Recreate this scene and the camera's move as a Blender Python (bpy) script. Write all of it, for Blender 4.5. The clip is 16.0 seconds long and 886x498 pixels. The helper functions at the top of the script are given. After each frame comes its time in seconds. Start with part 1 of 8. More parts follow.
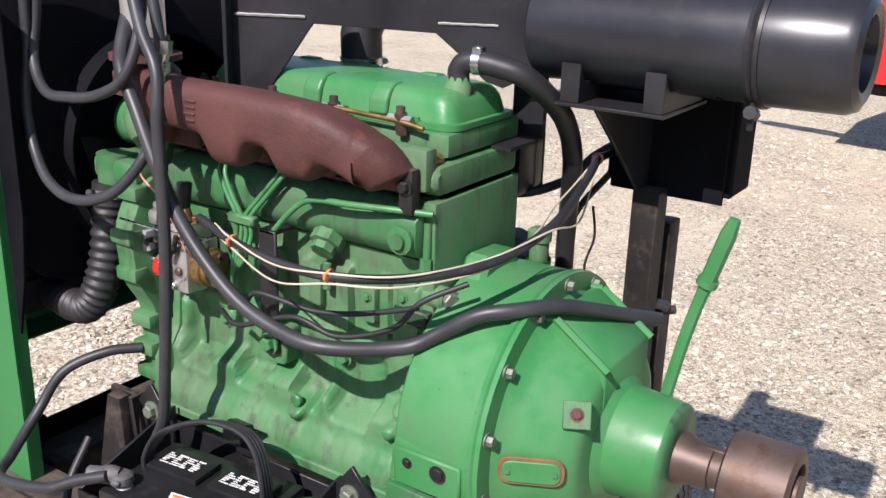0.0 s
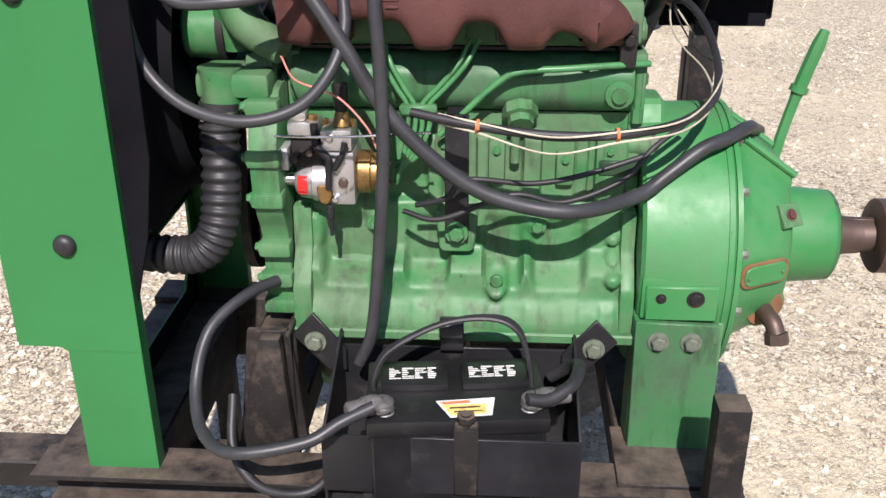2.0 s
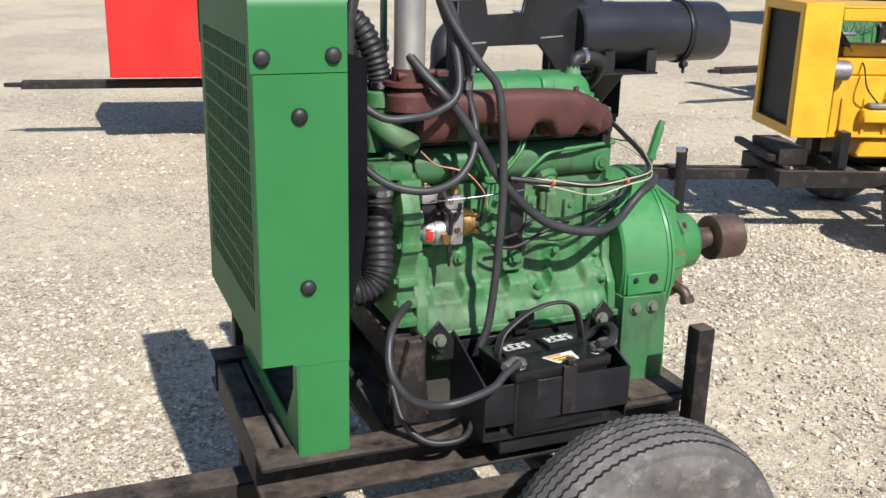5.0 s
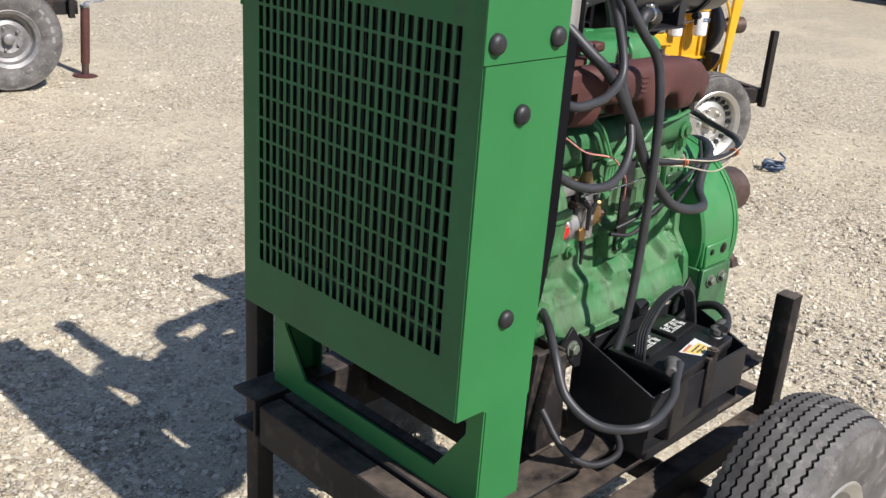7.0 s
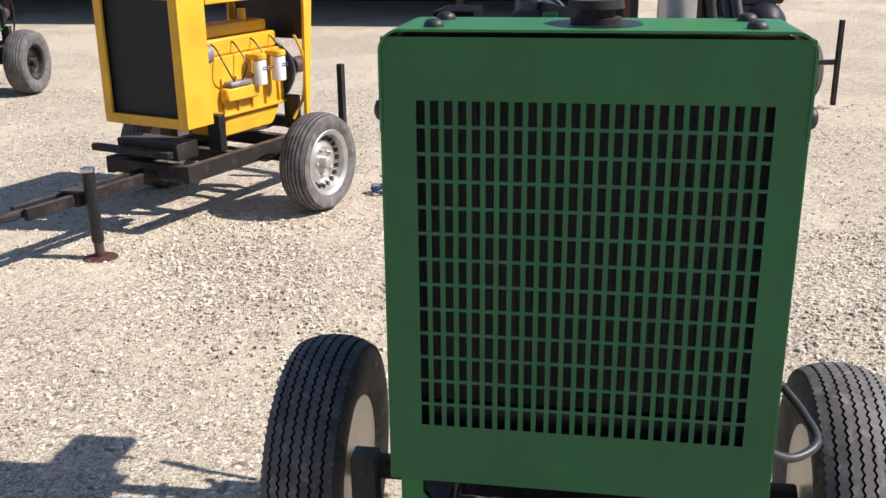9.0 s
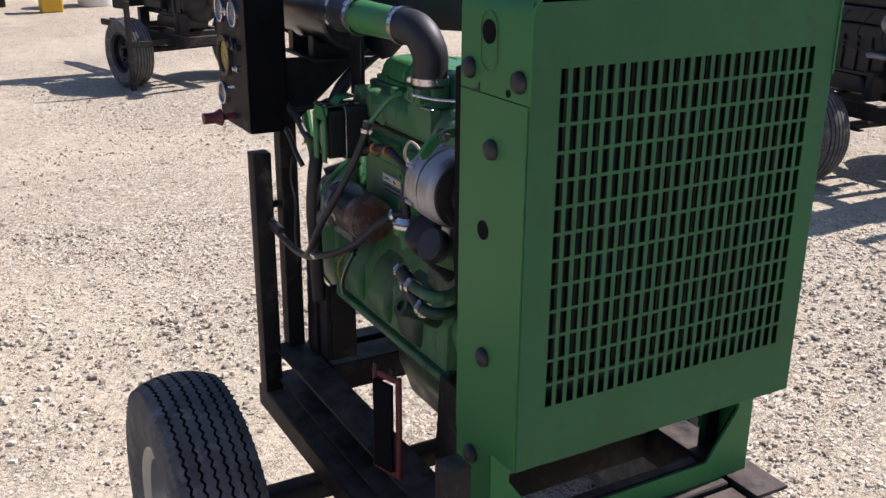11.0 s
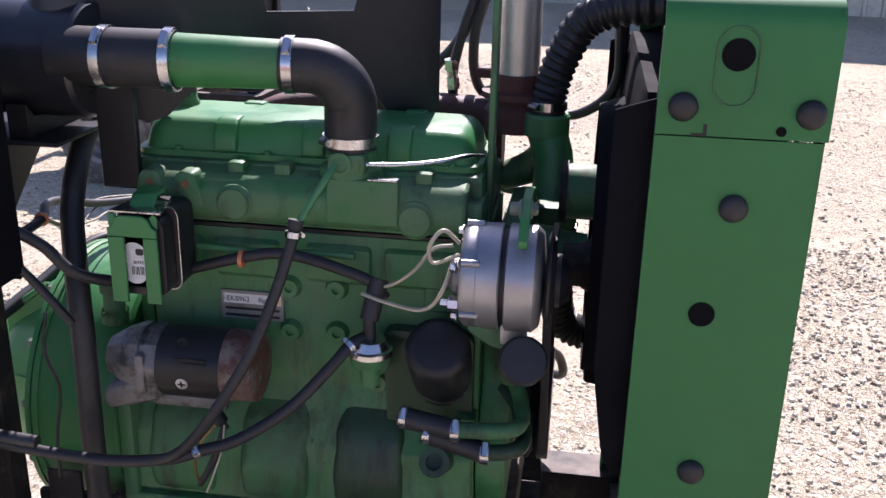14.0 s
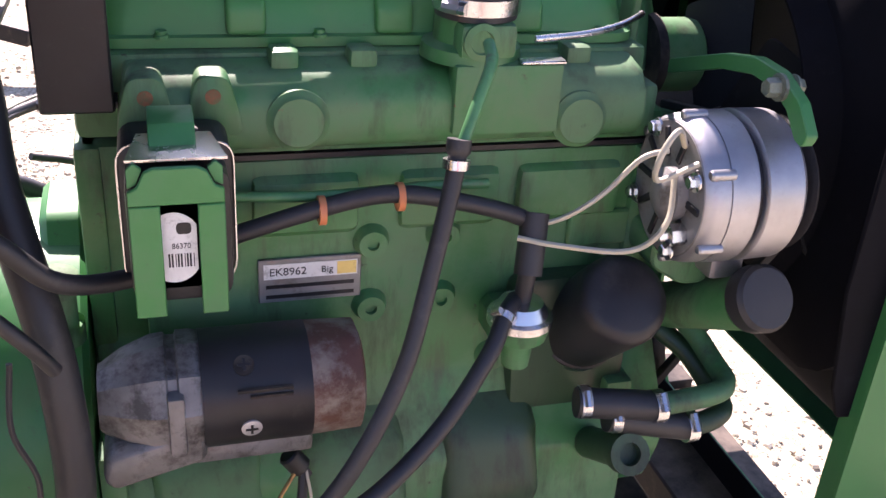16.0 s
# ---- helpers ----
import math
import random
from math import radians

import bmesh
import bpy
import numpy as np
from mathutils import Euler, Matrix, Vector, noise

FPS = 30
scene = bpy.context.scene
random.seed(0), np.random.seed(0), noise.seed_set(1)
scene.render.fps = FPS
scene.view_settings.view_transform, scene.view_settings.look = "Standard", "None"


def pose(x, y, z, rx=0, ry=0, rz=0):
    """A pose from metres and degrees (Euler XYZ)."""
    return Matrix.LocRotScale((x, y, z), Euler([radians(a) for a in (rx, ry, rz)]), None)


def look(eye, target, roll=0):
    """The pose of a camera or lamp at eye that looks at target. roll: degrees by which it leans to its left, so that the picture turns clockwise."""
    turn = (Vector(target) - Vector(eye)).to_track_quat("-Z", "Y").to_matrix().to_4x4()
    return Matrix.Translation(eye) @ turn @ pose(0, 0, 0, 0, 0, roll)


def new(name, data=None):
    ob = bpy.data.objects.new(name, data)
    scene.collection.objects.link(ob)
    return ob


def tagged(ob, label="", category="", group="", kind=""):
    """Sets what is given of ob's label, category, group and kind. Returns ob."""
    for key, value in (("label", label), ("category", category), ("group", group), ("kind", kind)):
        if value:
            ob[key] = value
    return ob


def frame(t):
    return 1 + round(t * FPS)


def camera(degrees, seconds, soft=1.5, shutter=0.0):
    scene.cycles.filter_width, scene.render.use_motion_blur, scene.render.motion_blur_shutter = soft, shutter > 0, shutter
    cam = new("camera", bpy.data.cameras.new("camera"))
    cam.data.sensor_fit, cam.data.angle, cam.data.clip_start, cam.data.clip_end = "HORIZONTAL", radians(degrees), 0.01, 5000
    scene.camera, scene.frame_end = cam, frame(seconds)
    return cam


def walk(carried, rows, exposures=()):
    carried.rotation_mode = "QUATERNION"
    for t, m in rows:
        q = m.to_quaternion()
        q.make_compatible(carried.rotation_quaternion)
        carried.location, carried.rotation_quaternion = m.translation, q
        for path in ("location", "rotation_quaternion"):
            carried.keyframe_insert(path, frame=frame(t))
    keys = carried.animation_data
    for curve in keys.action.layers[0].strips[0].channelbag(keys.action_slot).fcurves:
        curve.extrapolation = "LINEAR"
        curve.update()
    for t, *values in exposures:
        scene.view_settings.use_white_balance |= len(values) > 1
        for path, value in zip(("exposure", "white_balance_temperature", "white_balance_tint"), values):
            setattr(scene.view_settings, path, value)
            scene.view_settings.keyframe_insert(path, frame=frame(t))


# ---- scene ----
cam = camera(48.8, 16.0)
PATH = [
    (0, (0.916, -1.272, 1.637), (-0.127, 0.304, 0.986), 1.7),
    (0.5, (0.648, -1.423, 1.639), (-0.163, 0.284, 0.985), 1.6),
    (1, (0.353, -1.436, 1.605), (-0.218, 0.339, 0.883), 1.2),
    (1.5, (0.126, -1.471, 1.608), (-0.172, 0.329, 0.789), 1.4),
    (2, (-0.07, -1.634, 1.595), (-0.182, 0.175, 0.751), -0.2),
    (2.5, (-0.222, -1.849, 1.63), (-0.207, -0.001, 0.865), -1.2),
    (3, (-0.284, -2.11, 1.65), (-0.219, -0.241, 0.939), -1.3),
    (3.5, (-0.389, -2.296, 1.673), (-0.243, -0.418, 1.002), -1.0),
    (4, (-0.628, -2.407, 1.678), (-0.285, -0.545, 1.035), -0.3),
    (6.5, (-1.808, -1.672, 1.748), (-0.613, -0.202, 1.109), 3.1),
    (7, (-1.917, -1.357, 1.735), (-0.581, -0.064, 0.997), 4.1),
    (7.5, (-2.153, -1.056, 1.7), (-0.685, 0.044, 0.901), 4.7),
    (8, (-2.298, -0.756, 1.72), (-0.666, 0.111, 0.955), 3.3),
    (8.5, (-2.329, -0.398, 1.77), (-0.548, 0.203, 1.085), 0.9),
    (11, (-2.011, 1.114, 1.74), (-0.37, 0.194, 1.062), 0.5),
    (11.5, (-1.808, 1.326, 1.736), (-0.362, 0.133, 1.039), 0.2),
    (12, (-1.523, 1.431, 1.736), (-0.258, 0.047, 1.04), -0.3),
    (12.5, (-1.285, 1.509, 1.714), (-0.237, -0.035, 0.995), -0.2),
    (13, (-0.976, 1.606, 1.707), (-0.191, -0.092, 1.0), -0.6),
    (13.5, (-0.761, 1.558, 1.695), (-0.206, -0.235, 1.004), 0.3),
    (14, (-0.536, 1.473, 1.712), (-0.269, -0.387, 1.027), 1.4),
    (14.5, (-0.289, 1.417, 1.684), (-0.366, -0.463, 1.006), 1.1),
    (15, (-0.07, 1.34, 1.664), (-0.383, -0.493, 0.929), 1.9),
    (15.5, (0.026, 1.178, 1.619), (-0.417, -0.592, 0.8), 3.2),
    (16, (0.081, 0.981, 1.578), (-0.468, -0.713, 0.667), 4.2),
]
EXPOSURES = [(0, 0.68, 6250, 22), (1.5, 0.67, 6300, 21), (3, 0.65, 6350, 18), (4, 0.60, 6300, 15), (6.5, 0.42, 6250, 15), (8.5, 0.62, 6300, 20), (11, 0.54, 6200, 25), (12.5, 0.60, 6050, 26), (13.5, 0.77, 6000, 27), (14, 1.03, 6150, 30), (14.5, 1.38, 6350, 36), (15, 1.60, 6450, 37), (16, 1.97, 6650, 36)]
walk(cam, [(t, look(eye, target, roll)) for t, eye, target, roll in PATH], EXPOSURES)

# world and sun
world = bpy.data.worlds.new("sky")
scene.world = world
world.use_nodes = True
wn = world.node_tree.nodes
sky = wn.new("ShaderNodeTexSky")
sky.sky_type, sky.sun_disc = "NISHITA", False
sky.ozone_density, sky.dust_density = 2.5, 0.6
sky.sun_elevation, sky.sun_rotation = radians(43.7), radians(177.5)
world.node_tree.links.new(sky.outputs[0], wn["Background"].inputs[0])
wn["Background"].inputs[1].default_value = 0.080
sun_data = bpy.data.lights.new("sun", "SUN")
sun_data.energy, sun_data.angle, sun_data.color = 4.6, radians(0.53), (1.0, 0.95, 0.86)
sun = new("sun", sun_data)
sun.matrix_world = look((0.35, -7.2, 6.9), (0, 0, 0))


# ---- material helpers ----
def nodes_of(name):
    m = bpy.data.materials.new(name)
    m.use_nodes = True
    nt = m.node_tree
    return m, nt, nt.nodes["Principled BSDF"]


def noise_node(nt, coord, scale, detail=4.0, rough=0.6):
    n = nt.nodes.new("ShaderNodeTexNoise")
    n.inputs["Scale"].default_value, n.inputs["Detail"].default_value, n.inputs["Roughness"].default_value = scale, detail, rough
    nt.links.new(coord, n.inputs["Vector"])
    return n.outputs["Fac"]


def ramp(nt, fac, lo, hi, a=(0, 0, 0, 1), b=(1, 1, 1, 1)):
    r = nt.nodes.new("ShaderNodeValToRGB")
    r.color_ramp.elements[0].position, r.color_ramp.elements[0].color = lo, a
    r.color_ramp.elements[1].position, r.color_ramp.elements[1].color = hi, b
    nt.links.new(fac, r.inputs[0])
    return r.outputs[0]


def mix(nt, fac, a, b, mode="MIX"):
    n = nt.nodes.new("ShaderNodeMix")
    n.data_type, n.blend_type = "RGBA", mode
    for sock, v in ((0, fac), (6, a), (7, b)):
        if isinstance(v, (int, float)):
            n.inputs[sock].default_value = v
        elif isinstance(v, tuple):
            n.inputs[sock].default_value = (*v[:3], 1)
        else:
            nt.links.new(v, n.inputs[sock])
    return n.outputs[2]


def bumped(nt, bsdf, height, strength, distance):
    b = nt.nodes.new("ShaderNodeBump")
    b.inputs["Strength"].default_value, b.inputs["Distance"].default_value = strength, distance
    nt.links.new(height, b.inputs["Height"])
    nt.links.new(b.outputs[0], bsdf.inputs["Normal"])


def surface(name, base, rough=0.5, metal=0.0, fine=0.12, stain=None, amount=0.4, scale=6.0, grain=70.0, bump=0.15, depth=0.002, spec=0.5, coat=0.0, wear=None, wear_amount=0.3, settled=None):
    """A paint, metal or rubber: base colour with fine tone changes, stains and worn specks, and a fine relief."""
    m, nt, bsdf = nodes_of(name)
    coord = nt.nodes.new("ShaderNodeTexCoord").outputs["Object"]
    big = noise_node(nt, coord, scale, 5.0, 0.65)
    small = noise_node(nt, coord, grain, 3.0, 0.6)
    dark = tuple(c * (1 - fine * 2) for c in base)
    light = tuple(min(1, c * (1 + fine)) for c in base)
    col = mix(nt, ramp(nt, big, 0.3, 0.7), dark, light)
    if stain:
        edge = 0.72 - 0.35 * amount
        mask = ramp(nt, noise_node(nt, coord, scale * 2.3, 8.0, 0.72), edge, edge + 0.16)
        col = mix(nt, mask, col, stain)
    if wear:
        edge = 0.74 - 0.25 * wear_amount
        col = mix(nt, ramp(nt, noise_node(nt, coord, grain * 0.55, 6.0, 0.75), edge, edge + 0.06), col, wear)
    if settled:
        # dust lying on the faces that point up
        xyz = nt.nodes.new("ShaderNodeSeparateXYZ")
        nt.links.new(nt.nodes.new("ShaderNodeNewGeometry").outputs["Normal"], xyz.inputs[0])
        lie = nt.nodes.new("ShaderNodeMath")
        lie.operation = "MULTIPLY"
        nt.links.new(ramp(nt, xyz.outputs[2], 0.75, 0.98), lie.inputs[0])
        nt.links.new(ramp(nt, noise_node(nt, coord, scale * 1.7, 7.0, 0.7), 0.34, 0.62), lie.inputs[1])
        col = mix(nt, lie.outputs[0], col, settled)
    nt.links.new(col, bsdf.inputs["Base Color"])
    r = nt.nodes.new("ShaderNodeMapRange")
    r.inputs[3].default_value, r.inputs[4].default_value = max(0.03, rough - 0.12), min(1, rough + 0.15)
    nt.links.new(big, r.inputs[0])
    nt.links.new(r.outputs[0], bsdf.inputs["Roughness"])
    bsdf.inputs["Metallic"].default_value = metal
    bsdf.inputs["Specular IOR Level"].default_value = spec
    bsdf.inputs["Coat Weight"].default_value = coat
    if bump:
        bumped(nt, bsdf, small, bump, depth)
    return m


# ---- materials ----
def cast_paint(name, base, dusty, grime, rust, grime_amount=0.5, rough=0.5, relief=0.12):
    """Old enamel on iron castings: pale dusty bloom, grime running down in streaks, and a few rusty chips."""
    m, nt, bsdf = nodes_of(name)
    coord = nt.nodes.new("ShaderNodeTexCoord").outputs["Object"]
    squash = nt.nodes.new("ShaderNodeMapping")
    squash.inputs["Scale"].default_value = (1.0, 1.0, 0.22)
    nt.links.new(coord, squash.inputs["Vector"])
    bloom = ramp(nt, noise_node(nt, coord, 9.0, 6.0, 0.62), 0.40, 0.66)
    col = mix(nt, bloom, base, dusty)
    smear = ramp(nt, noise_node(nt, coord, 4.5, 7.0, 0.7), 0.48, 0.68)
    col = mix(nt, smear, col, tuple(0.55 * a + 0.45 * b for a, b in zip(grime, dusty)))
    edge = 0.66 - 0.16 * grime_amount
    runs = ramp(nt, noise_node(nt, squash.outputs[0], 26.0, 6.0, 0.66), edge, edge + 0.20)
    col = mix(nt, runs, col, grime)
    spots = ramp(nt, noise_node(nt, coord, 42.0, 6.0, 0.72), 0.66, 0.72)
    col = mix(nt, spots, col, grime)
    chips = ramp(nt, noise_node(nt, coord, 60.0, 5.0, 0.7), 0.715, 0.74)
    col = mix(nt, chips, col, rust)
    nt.links.new(col, bsdf.inputs["Base Color"])
    r = nt.nodes.new("ShaderNodeMapRange")
    r.inputs[3].default_value, r.inputs[4].default_value = rough - 0.08, rough + 0.22
    nt.links.new(bloom, r.inputs[0])
    nt.links.new(r.outputs[0], bsdf.inputs["Roughness"])
    bsdf.inputs["Specular IOR Level"].default_value = 0.4
    bumped(nt, bsdf, noise_node(nt, coord, 160.0, 4.0, 0.6), relief, 0.0012)
    return m


GREEN = surface("green_sheet_paint", (0.029, 0.175, 0.051), 0.45, fine=0.06, scale=3.0, stain=(0.036, 0.158, 0.052), amount=0.30, grain=220, bump=0.03, depth=0.0005, spec=0.35, wear=(0.20, 0.24, 0.18), wear_amount=-0.02)
# dusty front paint, darker than GREEN: the front's shade is in the base colour
GRILLE_SHADED = surface("shaded_dusty_grille_paint", (0.027, 0.130, 0.047), 0.55, fine=0.10, scale=5.0, stain=(0.046, 0.095, 0.047), amount=0.42, grain=220, bump=0.04, depth=0.0005, spec=0.3)
GREENC = cast_paint("green_cast_paint", (0.036, 0.165, 0.054), (0.115, 0.235, 0.112), (0.046, 0.064, 0.036), (0.16, 0.085, 0.05), 0.92)
GREENH = cast_paint("cleaner_green_cast_paint", (0.034, 0.195, 0.056), (0.066, 0.232, 0.085), (0.050, 0.105, 0.048), (0.15, 0.09, 0.05), 0.25, 0.44)
GREEND = cast_paint("grimy_green_cast_paint", (0.040, 0.150, 0.055), (0.07, 0.17, 0.08), (0.030, 0.040, 0.024), (0.14, 0.08, 0.05), 0.95)
STARTEND = surface("blotchy_brown_end_casting", (0.12, 0.050, 0.034), 0.6, metal=0.15, fine=0.25, scale=9.0, stain=(0.20, 0.165, 0.135), amount=0.75, grain=150, bump=0.3, depth=0.0012)
ORUST = surface("orange_brown_rust", (0.24, 0.10, 0.045), 0.8, fine=0.2, scale=40.0, stain=(0.10, 0.12, 0.05), amount=0.7, bump=0.2)
FANGREY = surface("worn_fan_steel", (0.012, 0.012, 0.013), 0.7, metal=0.1, fine=0.2, scale=14.0, stain=(0.03, 0.03, 0.03), amount=0.3, grain=200, bump=0.2, depth=0.001)
PUMPALU = surface("oil_stained_aluminium", (0.55, 0.54, 0.53), 0.36, metal=0.75, fine=0.12, scale=22.0, stain=(0.07, 0.055, 0.04), amount=0.42, grain=260, bump=0.2, depth=0.0008)
BOLTGREY = surface("dull_green_grey_bolt", (0.17, 0.20, 0.15), 0.5, metal=0.3, fine=0.2, scale=60.0, stain=(0.10, 0.07, 0.05), amount=0.5, bump=0.2)
OILY = cast_paint("oil_soaked_green_paint", (0.022, 0.055, 0.026), (0.03, 0.07, 0.035), (0.012, 0.014, 0.010), (0.05, 0.035, 0.025), 0.95, 0.42)
LEAD = surface("oxidised_grey_lead", (0.115, 0.112, 0.108), 0.6, metal=0.2, fine=0.2, scale=40.0, stain=(0.05, 0.048, 0.045), amount=0.6, grain=250, bump=0.4, depth=0.001)
BLACK = surface("black_paint", (0.019, 0.019, 0.021), 0.4, fine=0.25, scale=6.0, stain=(0.044, 0.041, 0.038), amount=0.42, grain=160, bump=0.08, depth=0.0008, spec=0.35)
CANBLACK = surface("glossy_black_enamel", (0.024, 0.025, 0.030), 0.3, fine=0.2, scale=5.0, stain=(0.03, 0.03, 0.03), amount=0.3, grain=120, bump=0.05, depth=0.0006, wear=(0.2, 0.2, 0.19), wear_amount=-0.05)
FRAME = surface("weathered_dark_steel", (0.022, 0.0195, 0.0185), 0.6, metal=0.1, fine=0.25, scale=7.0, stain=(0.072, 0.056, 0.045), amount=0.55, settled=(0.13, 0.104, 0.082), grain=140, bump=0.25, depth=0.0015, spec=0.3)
RUST = surface("rusty_brown_iron", (0.090, 0.034, 0.029), 0.62, fine=0.16, scale=8.0, stain=(0.13, 0.052, 0.036), amount=0.5, grain=190, bump=0.5, depth=0.0018, spec=0.4, wear=(0.045, 0.02, 0.018), wear_amount=0.35)
SHAFT = surface("rust_bloomed_steel", (0.12, 0.085, 0.07), 0.5, metal=0.55, fine=0.18, scale=9.0, stain=(0.10, 0.05, 0.03), amount=0.6, grain=180, bump=0.2, depth=0.001)
RUBBER = surface("black_rubber", (0.022, 0.022, 0.024), 0.5, fine=0.2, scale=12.0, stain=(0.05, 0.048, 0.045), amount=0.4, grain=240, bump=0.1, depth=0.0006)
HOSE = surface("grey_black_cable_sheath", (0.035, 0.036, 0.039), 0.45, fine=0.2, scale=14.0, stain=(0.075, 0.072, 0.068), amount=0.3, grain=200, bump=0.08, depth=0.0005)
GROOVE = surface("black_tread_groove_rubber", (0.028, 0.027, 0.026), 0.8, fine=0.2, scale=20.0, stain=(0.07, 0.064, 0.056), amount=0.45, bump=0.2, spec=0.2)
TYRE = surface("dusty_tyre_rubber", (0.135, 0.129, 0.122), 0.75, fine=0.25, scale=11.0, stain=(0.24, 0.228, 0.208), amount=0.55, grain=130, bump=0.25, depth=0.0015, spec=0.3)
CHROME = surface("bright_steel", (0.62, 0.62, 0.63), 0.24, metal=1.0, fine=0.1, scale=20.0, stain=(0.4, 0.38, 0.36), amount=0.3, grain=300, bump=0.05, depth=0.0004)
ALU = surface("cast_aluminium", (0.56, 0.56, 0.57), 0.46, metal=0.7, fine=0.1, scale=18.0, stain=(0.42, 0.41, 0.40), amount=0.4, grain=350, bump=0.15, depth=0.0006)
ALUS = surface("satin_aluminium", (0.40, 0.40, 0.415), 0.40, metal=0.85, fine=0.1, scale=18.0, stain=(0.30, 0.29, 0.28), amount=0.4, grain=350, bump=0.12, depth=0.0005)
ALUD = surface("dirty_cast_aluminium", (0.27, 0.265, 0.26), 0.5, metal=0.45, fine=0.15, scale=18.0, stain=(0.15, 0.135, 0.115), amount=0.55, grain=250, bump=0.3, depth=0.001)
NOSE = surface("oily_grey_casting", (0.19, 0.185, 0.18), 0.5, metal=0.4, fine=0.2, scale=14.0, stain=(0.05, 0.046, 0.042), amount=0.7, grain=220, bump=0.35, depth=0.0012)
STACK = surface("galvanised_stack_steel", (0.55, 0.54, 0.50), 0.38, metal=0.7, fine=0.1, scale=10.0, stain=(0.42, 0.30, 0.18), amount=0.25, grain=120, bump=0.08, depth=0.0006)
BRASS = surface("worn_brass", (0.36, 0.22, 0.08), 0.4, metal=0.8, fine=0.2, scale=30.0, stain=(0.15, 0.09, 0.04), amount=0.6, bump=0.15)
PLASTIC = surface("black_battery_plastic", (0.014, 0.014, 0.015), 0.34, fine=0.2, scale=10.0, stain=(0.04, 0.038, 0.035), amount=0.35, grain=220, bump=0.06, depth=0.0005)
WHITE = surface("white_print", (0.72, 0.72, 0.70), 0.5, fine=0.06, scale=60.0, stain=(0.35, 0.34, 0.32), amount=0.45, bump=0)
YELLOW = surface("yellow_paint", (0.72, 0.40, 0.02), 0.4, fine=0.1, scale=4.0, stain=(0.45, 0.24, 0.03), amount=0.3, grain=120, bump=0.08, depth=0.001)
RED = surface("red_paint", (0.55, 0.022, 0.018), 0.38, fine=0.08, scale=4.0, stain=(0.35, 0.02, 0.02), amount=0.25, grain=120, bump=0.05, depth=0.001)
REDOLD = surface("faded_red_paint", (0.15, 0.025, 0.028), 0.5, fine=0.2, scale=14.0, stain=(0.10, 0.03, 0.02), amount=0.5, bump=0.15)
ORANGE = surface("orange_cable_tie", (0.60, 0.20, 0.08), 0.4, fine=0.05, bump=0)
WIRE = surface("cream_wire_sheath", (0.48, 0.44, 0.33), 0.45, fine=0.1, scale=30.0, stain=(0.4, 0.33, 0.22), amount=0.3, bump=0)
WIREG = surface("green_fuel_line", (0.06, 0.22, 0.08), 0.4, fine=0.15, scale=30.0, stain=(0.08, 0.10, 0.05), amount=0.5, bump=0)
PINK = surface("pink_wire_sheath", (0.62, 0.25, 0.20), 0.45, fine=0.1, bump=0)
LABELY = surface("yellow_label", (0.80, 0.60, 0.18), 0.5, fine=0.05, scale=40.0, stain=(0.35, 0.12, 0.05), amount=0.5, bump=0)
SHROUD = surface("dull_black_shroud", (0.007, 0.007, 0.009), 0.75, fine=0.2, scale=8.0, stain=(0.016, 0.016, 0.018), amount=0.3, bump=0.1, spec=0.08)
FINS = surface("dark_radiator_fins", (0.018, 0.019, 0.020), 0.6, metal=0.3, fine=0.2, scale=10.0, bump=0.3, grain=300)
DIAL = surface("dial_face", (0.26, 0.26, 0.25), 0.4, fine=0.05, bump=0)
DIALY = surface("yellow_dial_face", (0.40, 0.30, 0.07), 0.4, fine=0.05, bump=0)
BLUEWIRE = surface("blue_wire", (0.05, 0.09, 0.16), 0.5, fine=0.1, bump=0)
WOOD = surface("orange_rusty_drum_paint", (0.45, 0.16, 0.04), 0.6, fine=0.2, scale=12.0, stain=(0.16, 0.06, 0.03), amount=0.6, bump=0.2)


